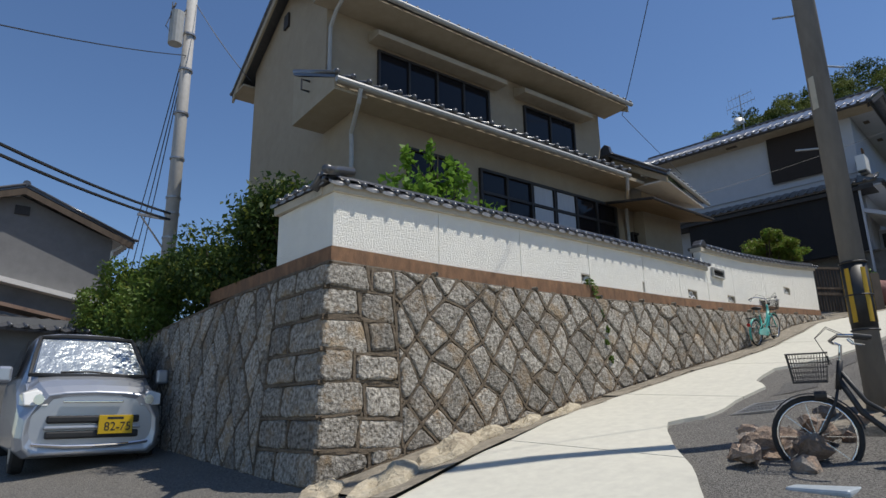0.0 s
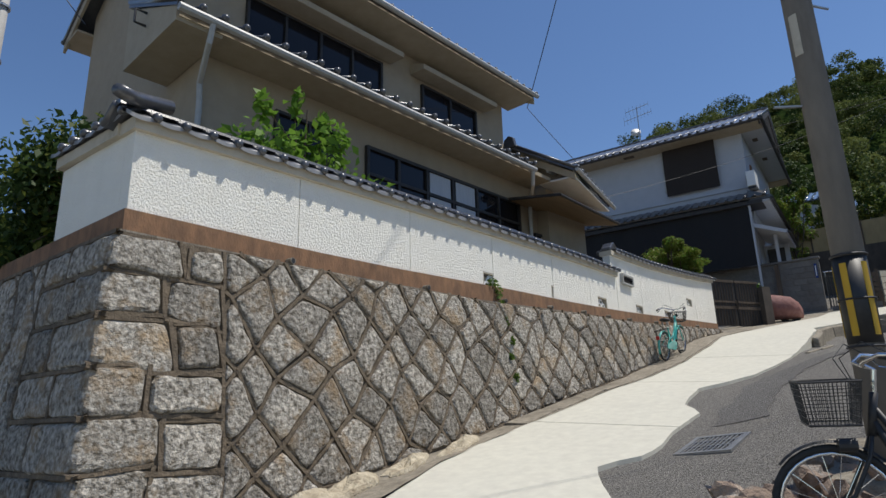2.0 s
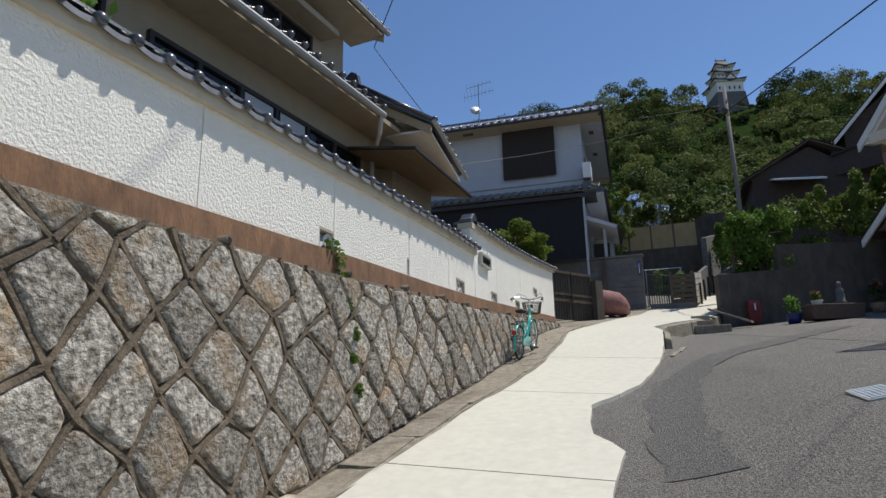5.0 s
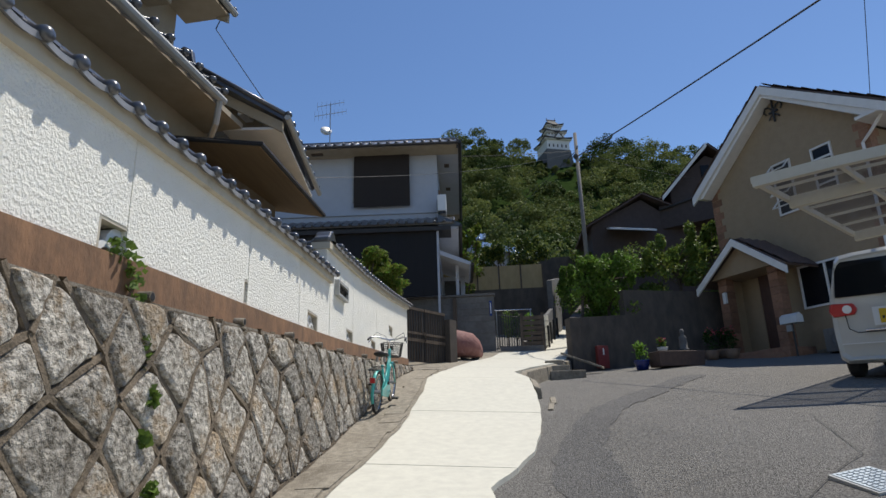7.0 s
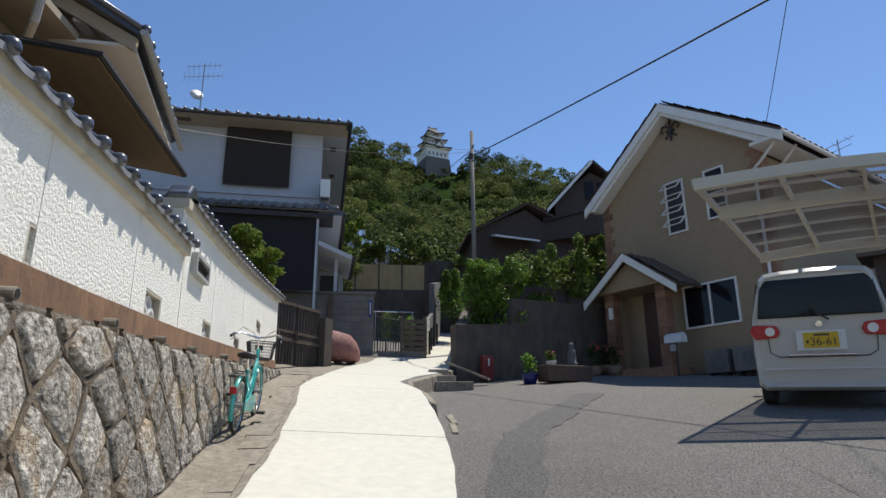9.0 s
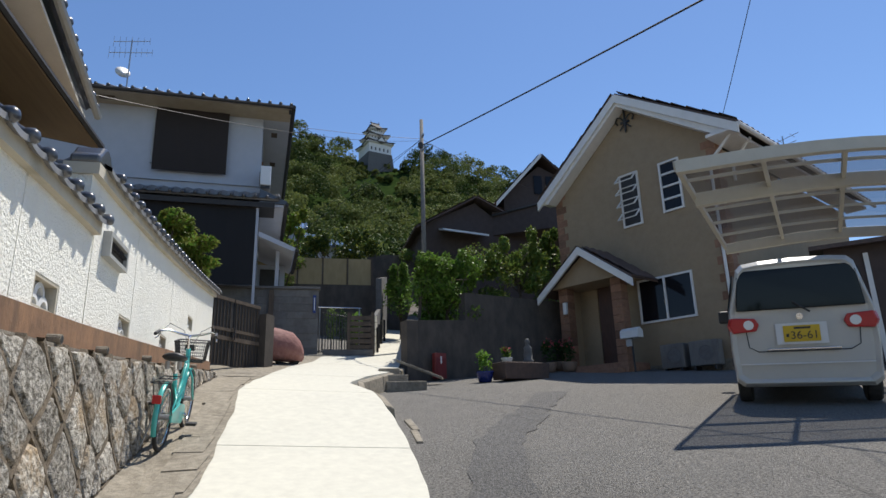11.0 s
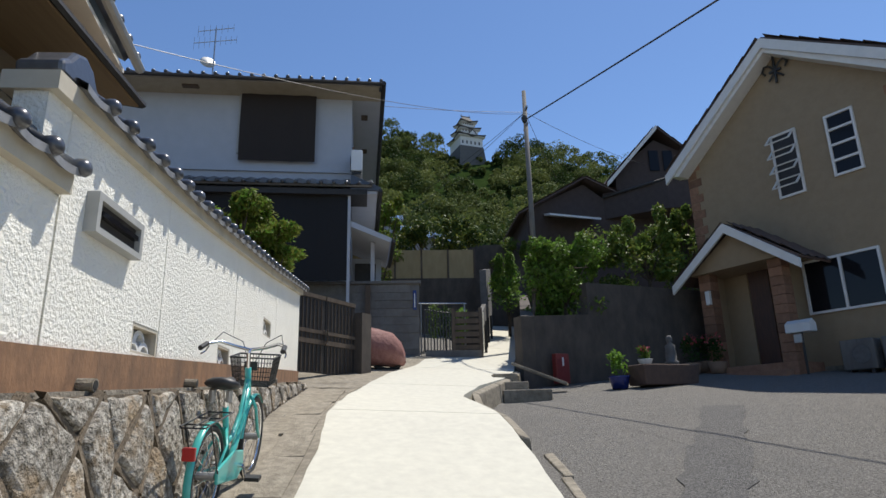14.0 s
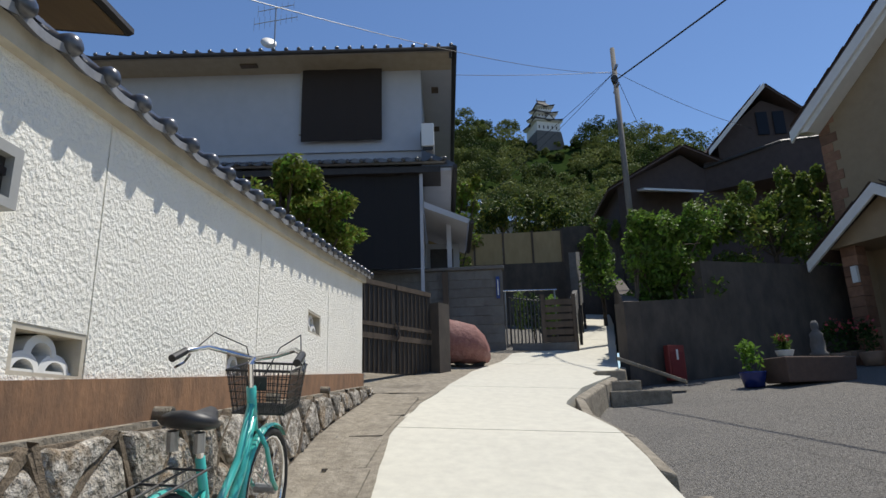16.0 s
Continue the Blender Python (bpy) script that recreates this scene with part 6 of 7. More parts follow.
for a in (0.3, 0.97):
    p = cpt(a, 0.99)
    part("post", MB().cyl((p.x, p.y, lot_z(p.x, p.y) - 0.05), (p.x, p.y, p.z), 0.06, n=10), M_cream, cp)


# ---- vehicles ----
def ring(x, wb, wt, z0, zb, z1, n=0):
    half = [(0.0, z0), (wb * 0.86, z0), (wb * 0.97, z0 + 0.07), (wb, z0 + (zb - z0) * 0.5), (wb * 0.985, zb), (wt + (wb - wt) * 0.35, zb + (z1 - zb) * 0.55), (wt, z1 - 0.09), (wt * 0.9, z1 - 0.025), (wt * 0.6, z1), (0.0, z1 + 0.012)]
    return [(x, y, z) for y, z in half] + [(x, -y, z) for y, z in half[-2:0:-1]]


def wheel(parent, x, y, r, w, s):
    tyre = MB()
    tyre.loft([[(x + rr * math.cos(2 * math.pi * k / 24), y + yy, r + rr * math.sin(2 * math.pi * k / 24)) for k in range(24)] for rr, yy in ((r * 0.6, -w / 2), (r * 0.93, -w / 2), (r, -w * 0.35), (r, w * 0.35), (r * 0.93, w / 2), (r * 0.6, w / 2))])
    wh = part("wheel", tyre, M_rubber, parent)
    rim = MB()
    rim.loft([[(x + rr * math.cos(2 * math.pi * k / 20), y + s * yy, r + rr * math.sin(2 * math.pi * k / 20)) for k in range(20)] for rr, yy in ((r * 0.62, w * 0.52), (r * 0.55, w * 0.45), (r * 0.2, w * 0.5), (0.02, w * 0.52))])
    part("rim", rim, M_metal, wh)


def plate_text(parent, text, m, size, material):
    c = bpy.data.curves.new("plate_number", "FONT")
    c.body, c.size, c.align_x, c.align_y, c.extrude = text, size, "CENTER", "CENTER", 0.001
    c.materials.append(material)
    o = new("plate_number", c)
    o.parent = parent
    o.matrix_local = m
    return o


M_silver = mat("silver_paint", (0.46, 0.48, 0.52), (0.44, 0.46, 0.5), 3, 0.3, metal=0.55, coat=0.6)
M_white_paint = mat("cream_white_paint", (0.5, 0.49, 0.445), (0.47, 0.46, 0.42), 3, 0.3, coat=0.6)
M_carglass = glass("dark_car_glass", (0.01, 0.011, 0.012), 0.05)
M_carglass.node_tree.nodes["Principled BSDF"].inputs["Specular IOR Level"].default_value = 0.2
M_plate = mat("yellow_plate", (0.62, 0.4, 0.01), (0.58, 0.37, 0.01), 5, 0.4)
M_lens = glass("lamp_lens", (0.75, 0.75, 0.72), 0.08)
M_shade = mat("foil_sunshade", (0.7, 0.74, 0.74), (0.5, 0.55, 0.56), 3, 0.25, metal=0.7, bump=0.8, bscale=5, bdist=0.05)


def text_m(x, y, z, facing):
    """Lettering on a plate that faces -x."""
    return Matrix.Translation((x, y, z)) @ Matrix(((0, 0, -1, 0), (-1, 0, 0, 0), (0, 1, 0, 0), (0, 0, 0, 1)))


# white kei van under the carport, seen from behind; local +x into the carport
WV = pose(11.0, -7.5, lot_z(11.0, -7.5) + 0.02, 2, -6, -40)
wv = thing("white_van", "cream-white small van parked under the carport, rear view", "car", WV)
part("body", MB().loft([ring(0.03, 0.74, 0.6, 0.32, 1.15, 1.74), ring(0.0, 0.8, 0.63, 0.27, 1.15, 1.76), ring(0.1, 0.82, 0.66, 0.22, 1.15, 1.82), ring(0.5, 0.83, 0.68, 0.2, 1.15, 1.86), ring(2.2, 0.83, 0.67, 0.2, 1.12, 1.84), ring(2.75, 0.82, 0.6, 0.2, 1.08, 1.6), ring(3.3, 0.8, 0.66, 0.22, 0.95, 1.1), ring(3.6, 0.74, 0.6, 0.26, 0.8, 0.95)]), M_white_paint, wv, bev=0.02)
rwd = MB().prism([(-0.02, -0.71, 1.18), (-0.02, 0.71, 1.18), (0.01, 0.66, 1.62), (0.02, 0.58, 1.7), (0.02, -0.58, 1.7), (0.01, -0.66, 1.62)], (0.05, 0, 0))
part("rear_window", rwd, M_carglass, wv, "dark tinted rear window", bev=0.012)
part("wiper", MB().tube([(-0.035, -0.12, 1.13), (-0.045, -0.02, 1.2), (-0.04, 0.06, 1.27)], 0.013, 6), M_black, wv)
part("hatch_trim", MB().tube([(-0.012, 0.62, 0.95), (-0.018, 0.6, 0.72), (-0.02, 0.5, 0.66), (-0.02, -0.5, 0.66), (-0.018, -0.6, 0.72), (-0.012, -0.62, 0.95)], 0.007, 6), M_black, wv)
part("handle_strip", MB().box(-0.03, 0.0, -0.4, 0.4, 0.67, 0.695), M_chrome, wv, bev=0.006)
part("plate_recess", MB().box(-0.016, 0.01, -0.28, 0.28, 0.74, 1.0), M_whitepl, wv)
np1 = part("number_plate", MB().box(-0.03, -0.017, -0.2, 0.2, 0.77, 0.97), M_plate, wv, bev=0.004)
plate_text(np1, "36-61", text_m(-0.032, -0.03, 0.845, -1), 0.135, M_black)
part("small_writing", MB().box(-0.0315, -0.0305, -0.1, 0.08, 0.925, 0.95), M_black, np1)
part("small_writing", MB().box(-0.0315, -0.0305, 0.14, 0.17, 0.83, 0.87), M_black, np1)
for s in (1, -1):
    tl = part("tail_lamp", MB().loft([[(-0.028, s * y, z) for y, z in ((0.5, 0.92), (0.76, 0.9), (0.8, 1.0), (0.77, 1.1), (0.5, 1.08), (0.46, 1.0))], [(0.06, s * y, z) for y, z in ((0.5, 0.92), (0.8, 0.9), (0.84, 1.0), (0.81, 1.1), (0.5, 1.08), (0.46, 1.0))]]), M_red, wv, bev=0.015)
    part("round_lens", MB().cyl((-0.04, s * 0.58, 1.0), (-0.025, s * 0.58, 1.0), 0.06, n=16), M_lens, tl)
    wheel(wv, 0.62, s * 0.72, 0.29, 0.17, s)
    wheel(wv, 3.0, s * 0.72, 0.29, 0.17, s)
    part("side_window", MB().prism([(0.45, s * 0.815, 1.2), (2.4, s * 0.815, 1.2), (2.2, s * 0.72, 1.68), (0.5, s * 0.72, 1.7)], (0, s * 0.02, 0)), M_carglass, wv)
    part("door_mirror", MB().box(2.35, 2.5, s * 0.98 - 0.09, s * 0.98 + 0.09, 1.1, 1.3), M_black, wv, bev=0.03)
part("bumper_crease", MB().box(-0.022, 0.0, -0.72, 0.72, 0.5, 0.515), M_whitepl, wv)
part("badge", MB().cyl((-0.03, 0, 1.08), (-0.01, 0, 1.08), 0.04, n=12), M_chrome, wv)

# silver kei van in the side street, seen from the front; local +x towards its rear
SV = pose(-1.37, 3.5, 0.39, 0, 0, 86) @ Matrix.Diagonal((1.07, 1.07, 1.18, 1))
sv = thing("silver_van", "silver small van parked by the shaded stone wall, front view", "car", SV)
part("body", MB().loft([ring(0.02, 0.66, 0.5, 0.3, 0.6, 0.8), ring(0.0, 0.72, 0.56, 0.2, 0.55, 0.84), ring(0.12, 0.78, 0.62, 0.17, 0.6, 0.92), ring(0.3, 0.8, 0.66, 0.17, 0.7, 0.99), ring(0.62, 0.8, 0.66, 0.17, 0.85, 1.06), ring(0.95, 0.8, 0.62, 0.17, 0.95, 1.36), ring(1.3, 0.8, 0.6, 0.17, 1.0, 1.6), ring(1.9, 0.8, 0.6, 0.17, 1.0, 1.64), ring(3.1, 0.79, 0.58, 0.17, 1.0, 1.58), ring(3.35, 0.74, 0.5, 0.25, 0.95, 1.3)]), M_silver, sv, bev=0.02)


def screen(a, b):
    return [(0.66 + 0.62 * b - 0.06 - 0.05 * (1 - a * a), a * (0.68 - 0.11 * b), 1.06 + 0.5 * b)]


part("windscreen_shade", MB().grid([[screen(-0.93 + 1.86 * i / 10, 0.03 + 0.87 * j / 6)[0] for i in range(11)] for j in range(7)]), M_shade, sv, "silver foil sunshade behind the windscreen", smooth=True)
part("windscreen_frame", MB().tube([(p[0] - 0.012, p[1], p[2]) for p in [screen(a, b)[0] for a, b in ((-1, 0), (-0.5, -0.02), (0, -0.02), (0.5, -0.02), (1, 0), (1, 0.5), (0.98, 0.95), (0.5, 1.0), (0, 1.0), (-0.5, 1.0), (-0.98, 0.95), (-1, 0.5))]], 0.028, 6, True), M_black, sv)
part("wiper", MB().tube([(0.53, -0.45, 1.06), (0.56, 0.0, 1.1), (0.57, 0.35, 1.09)], 0.012, 6), M_black, sv)
for z0, z1 in ((0.52, 0.6), (0.36, 0.44)):
    part("grille", MB().box(-0.045, 0.02, -0.5, 0.5, z0, z1), M_black, sv, bev=0.02)
part("chrome_bar", MB().box(-0.05, 0.02, -0.52, 0.52, 0.455, 0.495), M_silver, sv, bev=0.015)
part("lower_lip", MB().tube([(-0.02, -0.62, 0.31), (-0.05, -0.3, 0.28), (-0.055, 0, 0.275), (-0.05, 0.3, 0.28), (-0.02, 0.62, 0.31)], 0.018, 6), M_chrome, sv)
np2 = part("number_plate", MB().box(-0.085, -0.05, -0.42, -0.04, 0.4, 0.6), M_plate, sv, bev=0.004)
plate_text(np2, "82-75", text_m(-0.087, -0.25, 0.475, -1), 0.13, M_black)
part("small_writing", MB().box(-0.0865, -0.0855, -0.31, -0.13, 0.555, 0.58), M_black, np2)
for s in (1, -1):
    hl = MB().loft([[(0.0, s * 0.5, 0.7), (0.02, s * 0.74, 0.71), (0.09, s * 0.76, 0.84), (0.1, s * 0.62, 0.87), (0.06, s * 0.5, 0.82)], [(0.1, s * 0.5, 0.7), (0.2, s * 0.78, 0.71), (0.3, s * 0.785, 0.84), (0.25, s * 0.62, 0.9), (0.16, s * 0.5, 0.84)]])
    h = part("headlamp", hl, M_lens, sv, bev=0.015)
    part("bulb_cup", MB().cyl((-0.008, s * 0.6, 0.77), (0.01, s * 0.6, 0.77), 0.055, n=14), M_chrome, h)
    wheel(sv, 0.55, s * 0.7, 0.27, 0.15, s)
    wheel(sv, 2.8, s * 0.7, 0.27, 0.15, s)
    part("side_window", MB().prism([(0.95, s * 0.79, 1.05), (2.9, s * 0.785, 1.05), (2.7, s * 0.66, 1.48), (1.35, s * 0.67, 1.5)], (0, s * 0.015, 0)), M_carglass, sv)
    part("door_mirror", MB().box(0.78, 0.9, s * 0.93 - 0.08, s * 0.93 + 0.08, 0.98, 1.16), M_silver, sv, bev=0.03)
part("hood_badge", MB().box(-0.03, 0.0, -0.3, 0.35, 0.735, 0.76), M_chrome, sv, bev=0.006)


# ---- bicycles ----
def circle(cx, cz, r, n=28):
    return [(cx + r * math.cos(2 * math.pi * k / n), 0.0, cz + r * math.sin(2 * math.pi * k / n)) for k in range(n)]


def bicycle(name, label, m, paint, guard, s=1.0, tail=True, grip=M_black):
    """Step-through city bicycle; the rear hub stands over the origin and it points along +x."""
    t = thing(name, label, "bicycle", m)
    R, F = 0.33 * s, 1.12 * s
    for x, nm in ((0.0, "rear_wheel"), (F, "front_wheel")):
        w = part(nm, MB().tube(circle(x, R, R - 0.018), 0.019, 8, True), M_rubber, t, smooth=True)
        part("rim", MB().tube(circle(x, R, R - 0.045), 0.012, 6, True), M_chrome, w, smooth=True)
        sp = MB()
        for k in range(18):
            a = 2 * math.pi * k / 18
            sp.cyl((x, 0.03 * (-1) ** k, R), (x + (R - 0.05) * math.cos(a), 0, R + (R - 0.05) * math.sin(a)), 0.0022, n=4, caps=False)
        part("spokes", sp, M_chrome, w)
        part("hub", MB().cyl((x, -0.05, R), (x, 0.05, R), 0.024, n=10), M_metal, w)
    bb, st, hd = (0.46 * s, 0, 0.28 * s), (0.33 * s, 0, 0.72 * s), (0.9 * s, 0, 0.78 * s)
    fr = MB()
    fr.tube([hd, (0.78 * s, 0, 0.52 * s), (0.62 * s, 0, 0.36 * s), bb], 0.022, 8)
    fr.tube([(0.89 * s, 0, 0.86 * s), (0.74 * s, 0, 0.6 * s), (0.55 * s, 0, 0.46 * s), (0.415 * s, 0, 0.45 * s)], 0.018, 8)
    fr.tube([bb, st], 0.019, 8)
    for y in (0.05, -0.05):
        fr.tube([bb, (0.2, y, 0.3 * s), (0, y, R)], 0.011, 6)
        fr.tube([(0.38 * s, 0, 0.58 * s), (0.2, y, 0.47 * s), (0, y, R)], 0.009, 6)
    fr.cyl((0.915 * s, 0, 0.7 * s), (0.87 * s, 0, 0.93 * s), 0.022)
    part("frame", fr, paint, t, smooth=True)
    fk = MB()
    for y in (0.055, -0.055):
        fk.tube([(0.92 * s, y * 0.4, 0.7 * s), (0.95 * s, y, 0.6 * s), (1.05 * s, y, 0.4 * s), (F, y, R)], 0.011, 6)
    part("fork", fk, paint, t, smooth=True)
    for x, a0, a1, nm in ((0.0, 20, 200, "rear_mudguard"), (F, 40, 170, "front_mudguard")):
        rows = []
        for k in range(15):
            a = radians(a0 + (a1 - a0) * k / 14)
            rows.append([(x + (R + rr) * math.cos(a), y, R + (R + rr) * math.sin(a)) for y, rr in ((-0.021, 0.01), (-0.012, 0.02), (0.012, 0.02), (0.021, 0.01))])
        part(nm, MB().grid(rows), guard, t, smooth=True)
    part("seat_post", MB().cyl(st, (0.3 * s, 0, 0.86 * s), 0.014), M_chrome, t)
    sd = MB().loft([[(x * s, w * math.cos(a), (0.88 + h * math.sin(a) * (1 if math.sin(a) > 0 else 0.6)) * s + dz) for a in [2 * math.pi * k / 12 for k in range(12)]] for x, w, h, dz in ((0.14, 0.05, 0.03, 0.03), (0.18, 0.1, 0.05, 0.02), (0.26, 0.105, 0.05, 0.0), (0.34, 0.06, 0.04, 0.0), (0.42, 0.03, 0.03, 0.01), (0.45, 0.015, 0.015, 0.01))])
    part("saddle", sd, M_black, t, smooth=True)
    for y in (0.05, -0.05):
        part("saddle_spring", MB().cyl((0.2 * s, y, 0.78 * s), (0.2 * s, y, 0.86 * s), 0.02), M_metal, t)
    part("stem", MB().tube([(0.87 * s, 0, 0.92 * s), (0.85 * s, 0, 1.05 * s), (0.89 * s, 0, 1.07 * s)], 0.013, 8), M_chrome, t)
    hb = MB()
    hb.tube([(0.66 * s, 0.27, 1.1 * s), (0.76 * s, 0.26, 1.12 * s), (0.86 * s, 0.2, 1.13 * s), (0.92 * s, 0.1, 1.09 * s), (0.9 * s, 0.0, 1.07 * s), (0.92 * s, -0.1, 1.09 * s), (0.86 * s, -0.2, 1.13 * s), (0.76 * s, -0.26, 1.12 * s), (0.66 * s, -0.27, 1.1 * s)], 0.011, 8)
    part("handlebar", hb, M_chrome, t, smooth=True)
    for y in (0.27, -0.27):
        part("grip", MB().cyl((0.64 * s, y, 1.095 * s), (0.755 * s, y * 0.965, 1.12 * s), 0.017), grip, t)
        part("brake_lever", MB().tube([(0.79 * s, y * 0.95, 1.1 * s), (0.76 * s, y, 1.06 * s), (0.69 * s, y * 1.03, 1.045 * s)], 0.006, 6), M_chrome, t)
        part("brake_cable", MB().tube([(0.8 * s, y * 0.9, 1.12 * s), (0.93 * s, y * 0.75, 1.2 * s), (1.02 * s, y * 0.3, 1.12 * s), (0.93 * s, 0.0, 0.9 * s)], 0.003, 5), M_black, t)
    # wire basket
    bk = MB()
    x0, x1, zt, zb_ = 0.95 * s, 1.25 * s, 1.0 * s, 0.77 * s

    def bpt(u, v, w):
        k = 0.82 + 0.18 * w
        return (1.1 * s + (u - 0.5) * (x1 - x0) * k, (v - 0.5) * 0.35 * s * k, zb_ + (zt - zb_) * w)

    for w in (0.0, 0.17, 0.33, 0.5, 0.67, 0.83, 1.0):
        r = 0.006 if w in (0.0, 1.0) else 0.0022
        bk.tube([bpt(0, 0, w), bpt(1, 0, w), bpt(1, 1, w), bpt(0, 1, w)], r, 4, True)
    for k in range(14):
        f = (k + 0.5) / 14
        for u, v in ((f, 0), (f, 1), (0, f), (1, f)):
            bk.cyl(bpt(u, v, 0), bpt(u, v, 1), 0.0022, n=4, caps=False)
        bk.cyl(bpt(f, 0, 0), bpt(f, 1, 0), 0.0022, n=4, caps=False)
    part("basket", bk, M_black, t, "dark wire front basket")
    part("basket_plate", MB().box(0.945 * s, 0.955 * s, -0.045, 0.045, 0.9 * s, 0.97 * s), M_black, t)
    rk = MB()
    for y in (0.07, 0.0, -0.07):
        rk.tube([(0.26 * s, y, 0.7 * s), (-0.3 * s, y, 0.715 * s)], 0.005, 5)
    for x in (0.2, 0.0, -0.2, -0.3):
        rk.cyl((x * s, -0.07, 0.707 * s), (x * s, 0.07, 0.707 * s), 0.005, n=5)
    for y in (0.07, -0.07):
        rk.tube([(-0.22 * s, y, 0.71 * s), (0.0, y, R)], 0.005, 5)
    part("rack", rk, M_black, t)
    part("chain_guard", MB().loft([[(x * s, -0.055, z * s) for x, z in ((-0.02, 0.28), (-0.02, 0.38), (0.36, 0.41), (0.58, 0.36), (0.6, 0.24), (0.46, 0.18))], [(x * s, -0.075, z * s) for x, z in ((-0.02, 0.28), (-0.02, 0.38), (0.36, 0.41), (0.58, 0.36), (0.6, 0.24), (0.46, 0.18))]]), guard, t, bev=0.008)
    cr = MB().cyl((0.46 * s, -0.1, 0.28 * s), (0.46 * s, 0.1, 0.28 * s), 0.015).cyl((0.46 * s, -0.1, 0.28 * s), (0.56 * s, -0.1, 0.16 * s), 0.01).cyl((0.46 * s, 0.1, 0.28 * s), (0.36 * s, 0.1, 0.4 * s), 0.01)
    part("crank", cr, M_chrome, t)
    for x, z, y in ((0.56, 0.16, -0.15), (0.36, 0.4, 0.15)):
        part("pedal", MB().box((x - 0.045) * s, (x + 0.045) * s, y - 0.045, y + 0.045, z * s - 0.012, z * s + 0.012), M_black, t)
    part("kickstand", MB().tube([(0.0, 0.08, R), (-0.06, 0.14, 0.05), (-0.06, 0.2, 0.005)], 0.008, 6), M_metal, t)
    part("lamp", MB().cyl((1.0 * s, 0.05, 0.66 * s), (1.09 * s, 0.05, 0.66 * s), 0.035, n=12), M_black, t)
    if tail:
        part("reflector", MB().box(-0.36 * s, -0.33 * s, -0.035, 0.035, 0.52 * s, 0.6 * s), M_red, t, "red rear reflector", bev=0.006)
    return t


M_teal = mat("turquoise_paint", (0.06, 0.45, 0.4), (0.055, 0.42, 0.37), 5, 0.3, coat=0.5)
bz = road_z(10.2, -0.4) + 0.03
slope = math.degrees(math.atan(0.21))
bicycle("turquoise_bicycle", "turquoise city bicycle with front basket leaning by the wall", pose(10.27, -0.27, bz, 4, -slope, -1.5), M_teal, M_teal, 0.86)
bz = land(1.5, -3.95)
bicycle("black_bicycle", "black city bicycle with wire basket beside the pole", pose(2.32, -4.95, 0.5, -4, 0, 107), M_black, M_black, 0.95)

# ---- rubble edge, drain grate, cover, poles ----
rk = random.Random(14)
M_rubble = mat("reddish_rubble", (0.36, 0.26, 0.19), (0.17, 0.13, 0.1), 16, 0.95, bump=1.0, bscale=30, bdist=0.03, c3=(0.4, 0.38, 0.34), sscale=4, stain=0.35, rnd=0.3)
for k in range(30):
    f = k / 29
    x, y = 1.75 + 1.3 * f + rk.uniform(-0.12, 0.12), -3.3 - 0.95 * abs(f - 0.3) + rk.uniform(-0.15, 0.15) - (0.3 if k % 2 else 0)
    s = rk.uniform(0.07, 0.15)
    m = MB()
    rings = []
    for zz, w in ((-0.5, 0.7), (-0.1, 1.0), (0.3, 0.95), (0.62, 0.55)):
        rings.append([(x + s * w * math.cos(2 * math.pi * i / 8) * rk.uniform(0.65, 1.3), y + s * w * math.sin(2 * math.pi * i / 8) * rk.uniform(0.6, 1.2), land(x, y) + (0.1 if k % 3 == 0 else 0.0) + s * 1.05 * zz + rk.uniform(-0.035, 0.035)) for i in range(8)])
    m.loft(rings)
    o = obj("rubble_stone", m, M_rubble)
    tagged(o, "rough reddish kerb stone beside the lane", "stone", "kerb stones by the pole")
slab = obj("pole_footing", MB().loft([[(2.55, -3.75, land(2.8, -4) - 0.1), (3.55, -3.65, land(3.5, -3.7) - 0.1), (3.65, -4.4, land(3.6, -4.4) - 0.1), (2.7, -4.9, land(2.8, -4.8) - 0.1)], [(2.6, -3.8, 0.88), (3.5, -3.7, 1.1), (3.6, -4.4, 1.12), (2.75, -4.85, 0.93)]]), M_oldconc, bev=0.03)
tagged(slab, "pale concrete footing round the utility pole", "footing")
grate = thing("drain_grate", "rusty steel drain grate set in the asphalt", "drain grate", Matrix.Translation((3.9, -2.79, land(3.9, -2.79) + 0.012)) @ pose(0, 0, 0, -5.8, -11.6, -3))
part("frame", MB().box(-0.3, 0.3, 0.2, 0.245, -0.02, 0.012).box(-0.3, 0.3, -0.245, -0.2, -0.02, 0.012).box(-0.3, -0.255, -0.2, 0.2, -0.02, 0.012).box(0.255, 0.3, -0.2, 0.2, -0.02, 0.012), M_metal, grate)
for k in range(10):
    part("bar", MB().box(-0.25, 0.25, -0.19 + 0.041 * k, -0.175 + 0.041 * k, -0.015, 0.008), M_metal, grate)
for k in range(2):
    part("bar", MB().box(-0.09 + 0.17 * k, -0.075 + 0.17 * k, -0.2, 0.2, -0.012, 0.01), M_metal, grate)
# thin near-black sheet under the bars, its colour standing for the shaded pit
part("pit", MB().box(-0.255, 0.255, -0.2, 0.2, -0.018, -0.012), M_darkglass, grate)
cov = thing("utility_cover", "pale steel utility cover with raised grid pattern", "manhole cover", Matrix.Translation((5.85, -4.1, land(5.85, -4.1) + 0.01)) @ pose(0, 0, 0, -9.4, -8.8, 8) @ Matrix.Diagonal((0.8, 0.72, 1, 1)))
part("frame", MB().box(-0.27, 0.27, -0.19, 0.19, -0.02, 0.004), M_gutter, cov)
